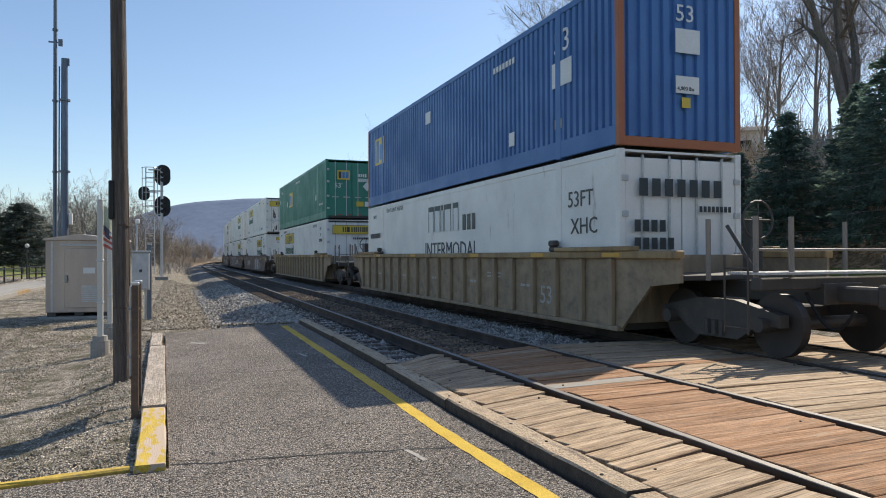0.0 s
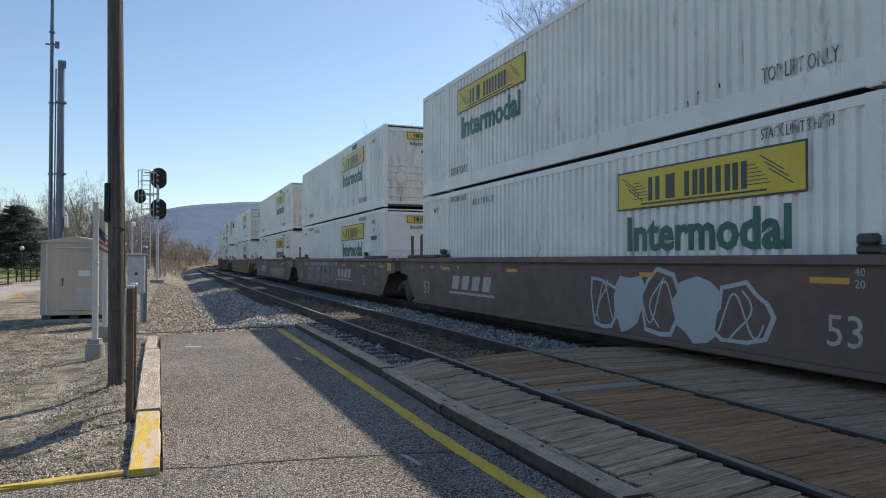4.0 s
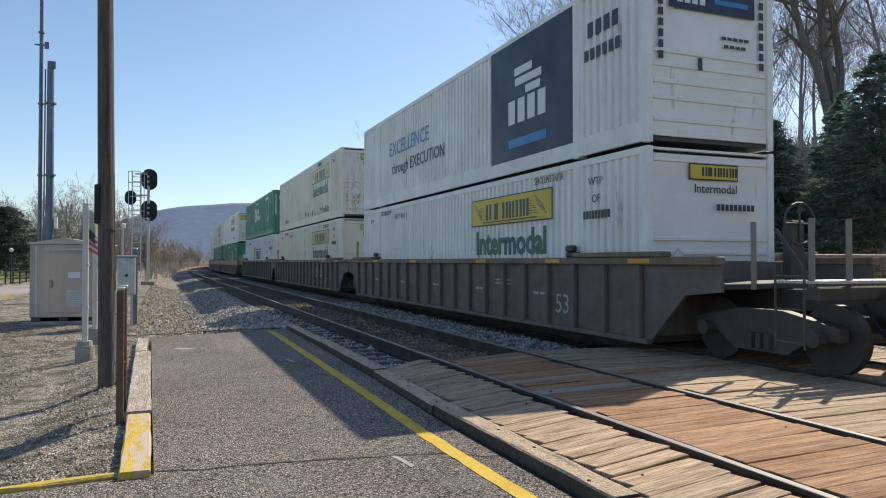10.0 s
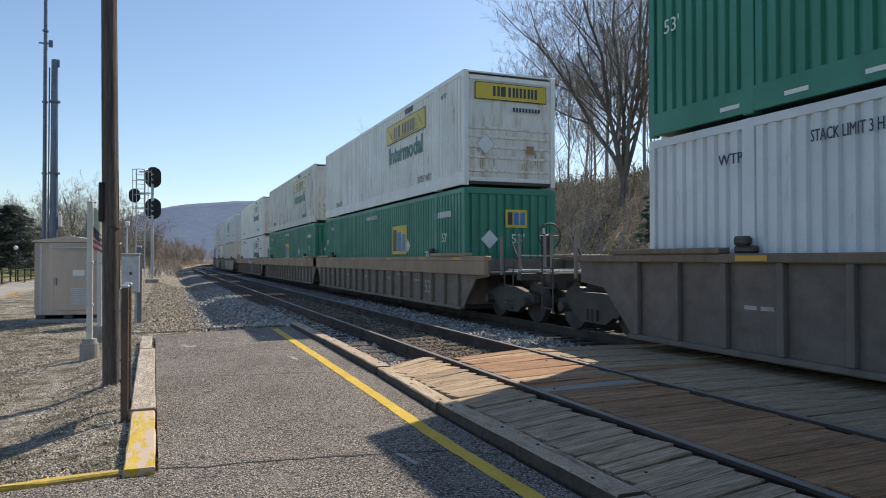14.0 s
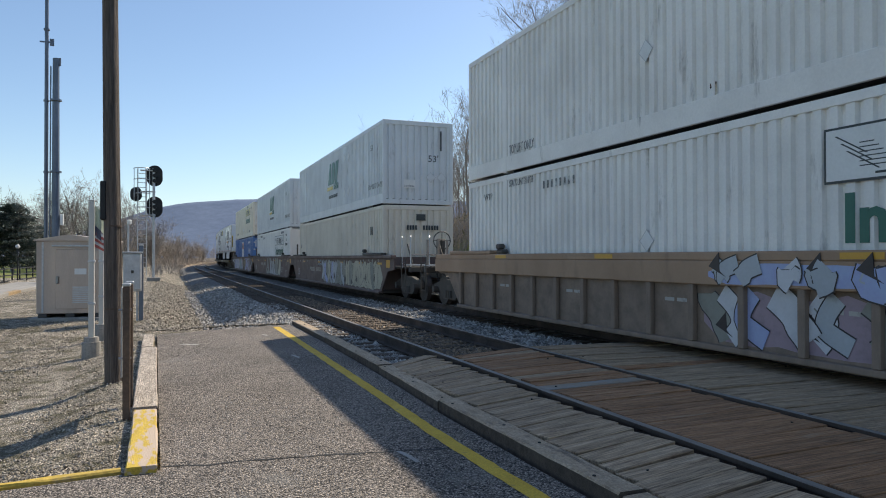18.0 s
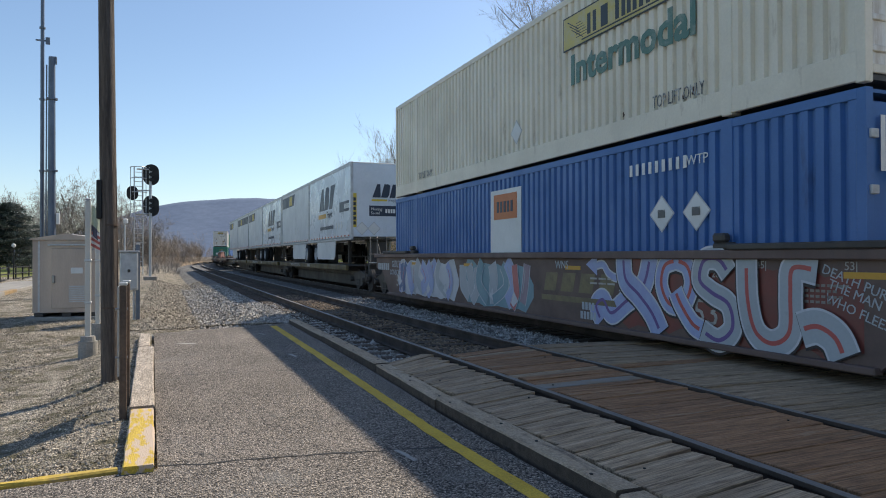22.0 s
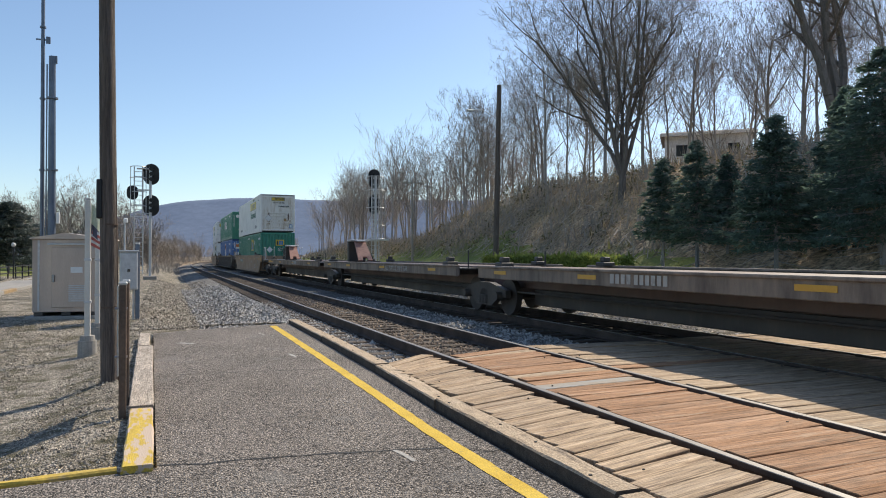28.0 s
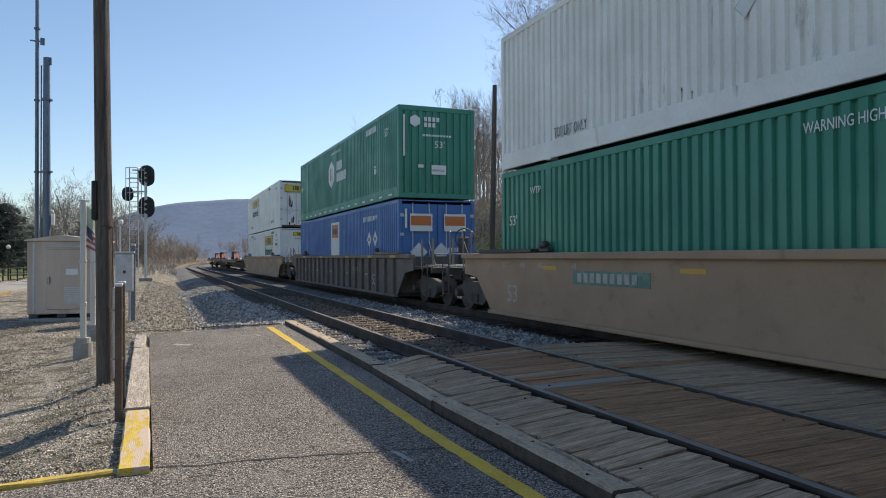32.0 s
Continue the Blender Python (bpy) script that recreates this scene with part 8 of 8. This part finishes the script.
# the wooded bank
for k in range(125):
    s = 24 + 158 * (k / 125) ** 1.1
    o = (rng_t.uniform(19.0, 31) if k % 3 else rng_t.uniform(27, 46)) + (6 if s < 44 else 0)
    x, y, _ = rail_line(s, o + 1.5)
    kinds = ("slim", "slim b", "slim c", "wide", "slim") if s < 66 else ("far slim", "far wide", "far slim", "far wide")
    bare_tree(rng_t.choice(kinds), x, y, rng_t.uniform(0, 360), rng_t.uniform(0.75, 1.2) * (1.0 if s < 66 else 1.1))
bare_tree("big fork", 26.2, 35.9, -36, 0.92, "large forked bare tree with heavy dark limbs on the bank")
bare_tree("big", 33.5, 27.0, -50, 1.0, "large bare tree with thick crooked limbs on the bank")
bare_tree("tall", 28.4, 49.0, 10, top=16.0)
bare_tree("tall", 31.9, 58.0, 130, top=13.5)
bare_tree("tall", 33.0, 66.0, 70, top=11.5)
# deeper woods behind the crest
for k in range(24):
    s = 18 + 110 * k / 24
    x, y, _ = rail_line(s, rng_t.uniform(38, 72))
    bare_tree(rng_t.choice(("far slim", "far wide", "far slim")), x, y, rng_t.uniform(0, 360), rng_t.uniform(0.9, 1.25), "bare tree in the woods behind the bank", "woods behind the bank")
# beyond the bend and along the left horizon
for k in range(30):
    a = k / 29
    x, y = -46 + 110 * a + rng_t.uniform(-4, 4), 235 + 70 * a + rng_t.uniform(-25, 40)
    bare_tree(rng_t.choice(("far wide", "oak", "far slim", "shrub")), x, y, rng_t.uniform(0, 360), 1.0, "distant bare tree beyond the bend of the tracks", "distant trees", top=rng_t.uniform(8, 13))
for k in range(64):
    x, y, _ = rail_line(rng_t.uniform(118, 215), rng_t.uniform(-27, -7.5))
    bare_tree("oak" if k % 9 == 0 else "shrub", x, y, rng_t.uniform(0, 360), 1.0, "brown leafless thicket shrub beside the bend of the tracks", "thicket shrubs", top=rng_t.uniform(4.0, 8.0))
# beyond the gravel lot
for x, y, top in ((-9.3, 95, 12.4), (-16.6, 94, 10.2), (-12.6, 101, 10.0), (-4.6, 95, 10.4), (-20.5, 97, 9.5), (-7.2, 108, 11.0), (-1.7, 100, 7.0), (-14.8, 111, 12.0), (-2.9, 116, 9.5), (-18.2, 108, 10.5), (-10.9, 88, 7.5)):
    bare_tree("oak", x, y, rng_t.uniform(0, 360), 1.0, "spreading bare tree beyond the gravel lot", "trees beyond the lot", top=top)


def conifer(seed, h, w, blunt=0.7, foot=1.1, dense=1.0):
    """Trunk and uneven drooping boughs, each a fan of small needle sprays."""
    rng = np.random.default_rng(seed)
    nb = int(34 * h)
    bz = foot + (h - foot) * np.sort(rng.random(nb)) ** 0.9
    bf = (bz - foot) / (h - foot)
    blen = w * (1 - bf) ** blunt * rng.uniform(0.55, 1.12, nb) + 0.12
    bang = np.arange(nb) * 2.4 + rng.normal(0, 0.35, nb)
    sag = rng.uniform(0.1, 0.34, nb)
    n = int(16000 * (h / 8) * dense)
    k = rng.choice(nb, n, p=(blen + 0.15) / (blen + 0.15).sum())
    u = rng.random(n) ** 0.62                            # along the bough
    fan = rng.normal(0, 0.17, n) * (0.35 + 0.9 * np.sin(np.minimum(u * 1.15, 1.0) * math.pi)) * blen[k]
    ca, sa = np.cos(bang[k]), np.sin(bang[k])
    r = u * blen[k]
    c = np.stack([r * ca - fan * sa, r * sa + fan * ca, bz[k] - sag[k] * r + 0.16 * r * u - 0.2 * np.abs(fan) + 0.045 * rng.normal(size=n)], 1)
    out = np.stack([ca, sa, -0.25 + 0 * ca], 1) + 0.45 * rng.normal(size=(n, 3))
    side = np.stack([-sa, ca, 0.3 * rng.normal(size=n)], 1)
    L = (0.07 + 0.09 * rng.random((n, 1))) * (1.0 if blunt > 0.6 else 1.5)
    W = L * (0.16 + 0.16 * rng.random((n, 1)))
    v = np.stack([c - out * L * 0.5, c + side * W, c + out * L, c - side * W + np.array([0, 0, -0.05])], 1).reshape(-1, 3)
    faces = (np.arange(n)[:, None] * 4 + np.arange(4)[None]).tolist()
    me = bpy.data.meshes.new("foliage")
    me.from_pydata(v.tolist(), [], faces)
    boughs = [((0, 0, bz[q]), (math.cos(bang[q]) * blen[q] * 0.85, math.sin(bang[q]) * blen[q] * 0.85, bz[q] - (sag[q] - 0.12) * blen[q] * 0.85), 0.022, 0.006) for q in range(nb)]
    dead = [((0, 0, z), (math.cos(a) * w * 0.6, math.sin(a) * w * 0.6, z - 0.25), 0.018, 0.006) for z, a in zip(np.linspace(foot * 0.35, foot, 9), np.arange(9) * 2.4)]
    trunk = prisms("trunk", [((0, 0, -0.2), (0, 0, h * 0.5), 0.018 * h, 0.011 * h), ((0, 0, h * 0.5), (0, 0, h * 0.99), 0.011 * h, 0.008)] + boughs + dead, 4)
    return trunk, me


CONIFERS = [conifer(1, 5.8, 2.0, 0.72, 1.1, 0.85), conifer(2, 7.1, 2.75, 0.72, 1.0, 0.95), conifer(3, 5.1, 1.3, 0.75, 1.5, 0.42), conifer(4, 6.2, 3.7, 0.5), conifer(5, 5.5, 1.4, 0.72, 1.5, 0.45)]


def spruce(k, x, y, turn, size, label="dark green spruce at the foot of the bank"):
    t = tagged(new("spruce"), label, "tree", "spruces")
    t.matrix_basis = pose(x, y, ground_z(x, y) - 0.1, 0, 0, turn) @ Matrix.Diagonal((size, size, size, 1))
    link("trunk", CONIFERS[k][0], "bark", t)
    link("foliage", CONIFERS[k][1], "dark needles" if k == 3 else "needles", t)
    return t


for k, x, y, turn, size in ((2, 20.3, 24.9, 80, 1.0), (4, 20.3, 22.8, 130, 1.0), (2, 22.0, 22.9, 10, 0.85), (0, 20.5, 19.0, 10, 1.0), (1, 21.4, 15.6, 200, 1.0), (0, 23.4, 18.4, 90, 0.9), (1, 22.4, 12.6, 20, 1.0)):
    spruce(k, x, y, turn, size)
spruce(3, -12.1, 69, 40, 1.02, "dark broad green evergreen beyond the footpath fence")
spruce(3, -15.4, 71, 140, 1.1, "dark broad green evergreen beyond the footpath fence")
spruce(3, -10.0, 72, 250, 0.6, "low dark green evergreen beyond the footpath fence")


def brush(name, spots, mat, label, size, seed, upright=False):
    """Low growth: thousands of small blades or leaves in one mesh."""
    rng = np.random.default_rng(seed)
    n = len(spots)
    c = np.array(spots)
    a = rng.random(n) * math.tau
    lean = rng.normal(size=(n, 3)) * (0.35 if upright else 0.8)
    d = np.stack([0 * a, 0 * a, 1 + 0 * a], 1) * (1.0 if upright else 0.3) + lean
    s = np.stack([np.cos(a), np.sin(a), 0.2 * rng.normal(size=n)], 1)
    L = size * rng.uniform(0.5, 1.4, (n, 1))
    W = L * (0.05 if upright else 0.4)
    v = np.stack([c - s * W, c + s * W, c + d * L], 1).reshape(-1, 3)
    me = bpy.data.meshes.new(name)
    me.from_pydata(v.tolist(), [], (np.arange(n)[:, None] * 3 + np.arange(3)[None]).tolist())
    return tagged(link(name, me, mat), label, "undergrowth", kind="stuff")


def bank_spots(n, s0, s1, o0, o1, lift, seed, clump=0.0):
    rng = np.random.default_rng(seed)
    out = []
    while len(out) < n:
        s, o = rng.uniform(s0, s1), rng.uniform(o0, o1)
        if clump and noise.noise((s * 0.35, o * 0.35, seed)) < clump:
            continue
        x, y, _ = rail_line(s, o)
        out.append((x, y, ground_z(x, y) + rng.random() ** 2 * lift))
    return out


brush("dead_undergrowth", bank_spots(30000, 12, 110, 14.4, 27, 0.7, 3), "straw", "dry tan stems and brambles on the bank", 0.36, 4, True)
brush("leafy_undergrowth", bank_spots(12000, 14, 120, 13.5, 27, 1.0, 5, 0.05), "bush leaf", "olive-green low bushes on the bank", 0.16, 6)
brush("bank_brush", bank_spots(14000, 16, 120, 13.4, 30, 0.7, 23, -0.05), "brush twig", "leafless brown brush on the bank", 0.75, 24, True)
brush("lawn_grass", bank_spots(9000, 18, 90, 6.5, 14, 0.05, 7), "grass", "short green lawn grass", 0.14, 8, True)
brush("trackside_weeds", bank_spots(1500, 60, 140, -9.5, -6.5, 0.4, 9, 0.1), "twig", "dry weeds beside the far track", 0.4, 10, True)
brush("far_thicket", bank_spots(26000, 112, 240, -30, -6.6, 1.3, 11, -0.1), "brush twig", "tangled brown thicket along the far track", 0.42, 12, True)


def hedge():
    rng = np.random.default_rng(15)
    n = 15000
    g = ground_z(17.0, 30)
    edge = rng.random(n) ** 0.35 * np.where(rng.random(n) < 0.5, -1, 1)
    pts = [(17.1 + 0.75 * e, y, g + z) for e, y, z in zip(edge, rng.uniform(23.5, 35.2, n), 0.88 * rng.random(n) ** 0.6)]
    ob = brush("hedge", pts, "hedge leaf", "low clipped yellow-green hedge on the lawn", 0.13, 16)
    ob["kind"], ob["category"] = "", "hedge"
    return ob


def fallen_branches():
    """Dead limbs and sticks strewn over the bank."""
    rng = random.Random(33)
    segs = []
    for x, y, z in bank_spots(4200, 14, 100, 13.4, 30, 0.4, 41):
        a, l, r = rng.uniform(0, math.tau), rng.uniform(0.4, 1.8), rng.uniform(0.008, 0.03)
        p = Vector((x, y, z + 0.05))
        for q in range(2):
            e = p + Vector((math.cos(a) * l / 2, math.sin(a) * l / 2, 0))
            e.z = ground_z(e.x, e.y) + 0.08 + rng.uniform(0.0, 0.25)
            segs.append((tuple(p), tuple(e), r, r * 0.7))
            p, a, r = e, a + rng.uniform(-0.5, 0.5), r * 0.7
    return tagged(link("fallen_branches", prisms("fallen_branches", segs, 3), "dead wood"), "grey fallen branches strewn over the bank", "branches", kind="stuff")


fallen_branches()
hedge()


def house():
    """A long two-storey house behind the crest, its long side towards the line."""
    h = tagged(new("house"), "pale grey two-storey house with a low roof behind the trees", "house")
    h.matrix_basis = pose(56.8, 62.2, ground_z(56.8, 62.2) + 1.0, 0, 0, 49)
    part("wall", boxes((-4, 4, -4.4, 4.4, -1.6, 6.2)), "house wall", h)
    part("roof", prism([(-4.5, 6.2), (4.5, 6.2), (4.5, 6.4), (0, 7.3), (-4.5, 6.4)], 9.8), "house roof", h, m=Matrix.Translation((0, 4.9, 0)) @ FACE)
    part("fascia", boxes((-4.56, -4.5, -4.9, 4.9, 6.15, 6.45)), "white paint", h)
    for z in (0.9, 3.9):
        for y in (-2.6, 2.6):
            w = part("window", boxes((-4.06, -4.0, y - 0.7, y + 0.7, z, z + 1.4)), "house wall", h)
            part("pane", boxes((-4.08, -4.06, y - 0.6, y + 0.6, z + 0.1, z + 1.3)), "glass", w)
    return h


house()
make_ties()
make_crossing()


def run_at(t):
    return float(np.interp(t, [a for a, _ in RUN], [b for _, b in RUN]))


def motions():
    """The train rolls towards and past the camera."""
    times = [float(k) for k in range(33)]
    for ob, u, z in MOVERS:
        walk(ob, [(t, on_line(u - run_at(t), z)) for t in times])


motions()
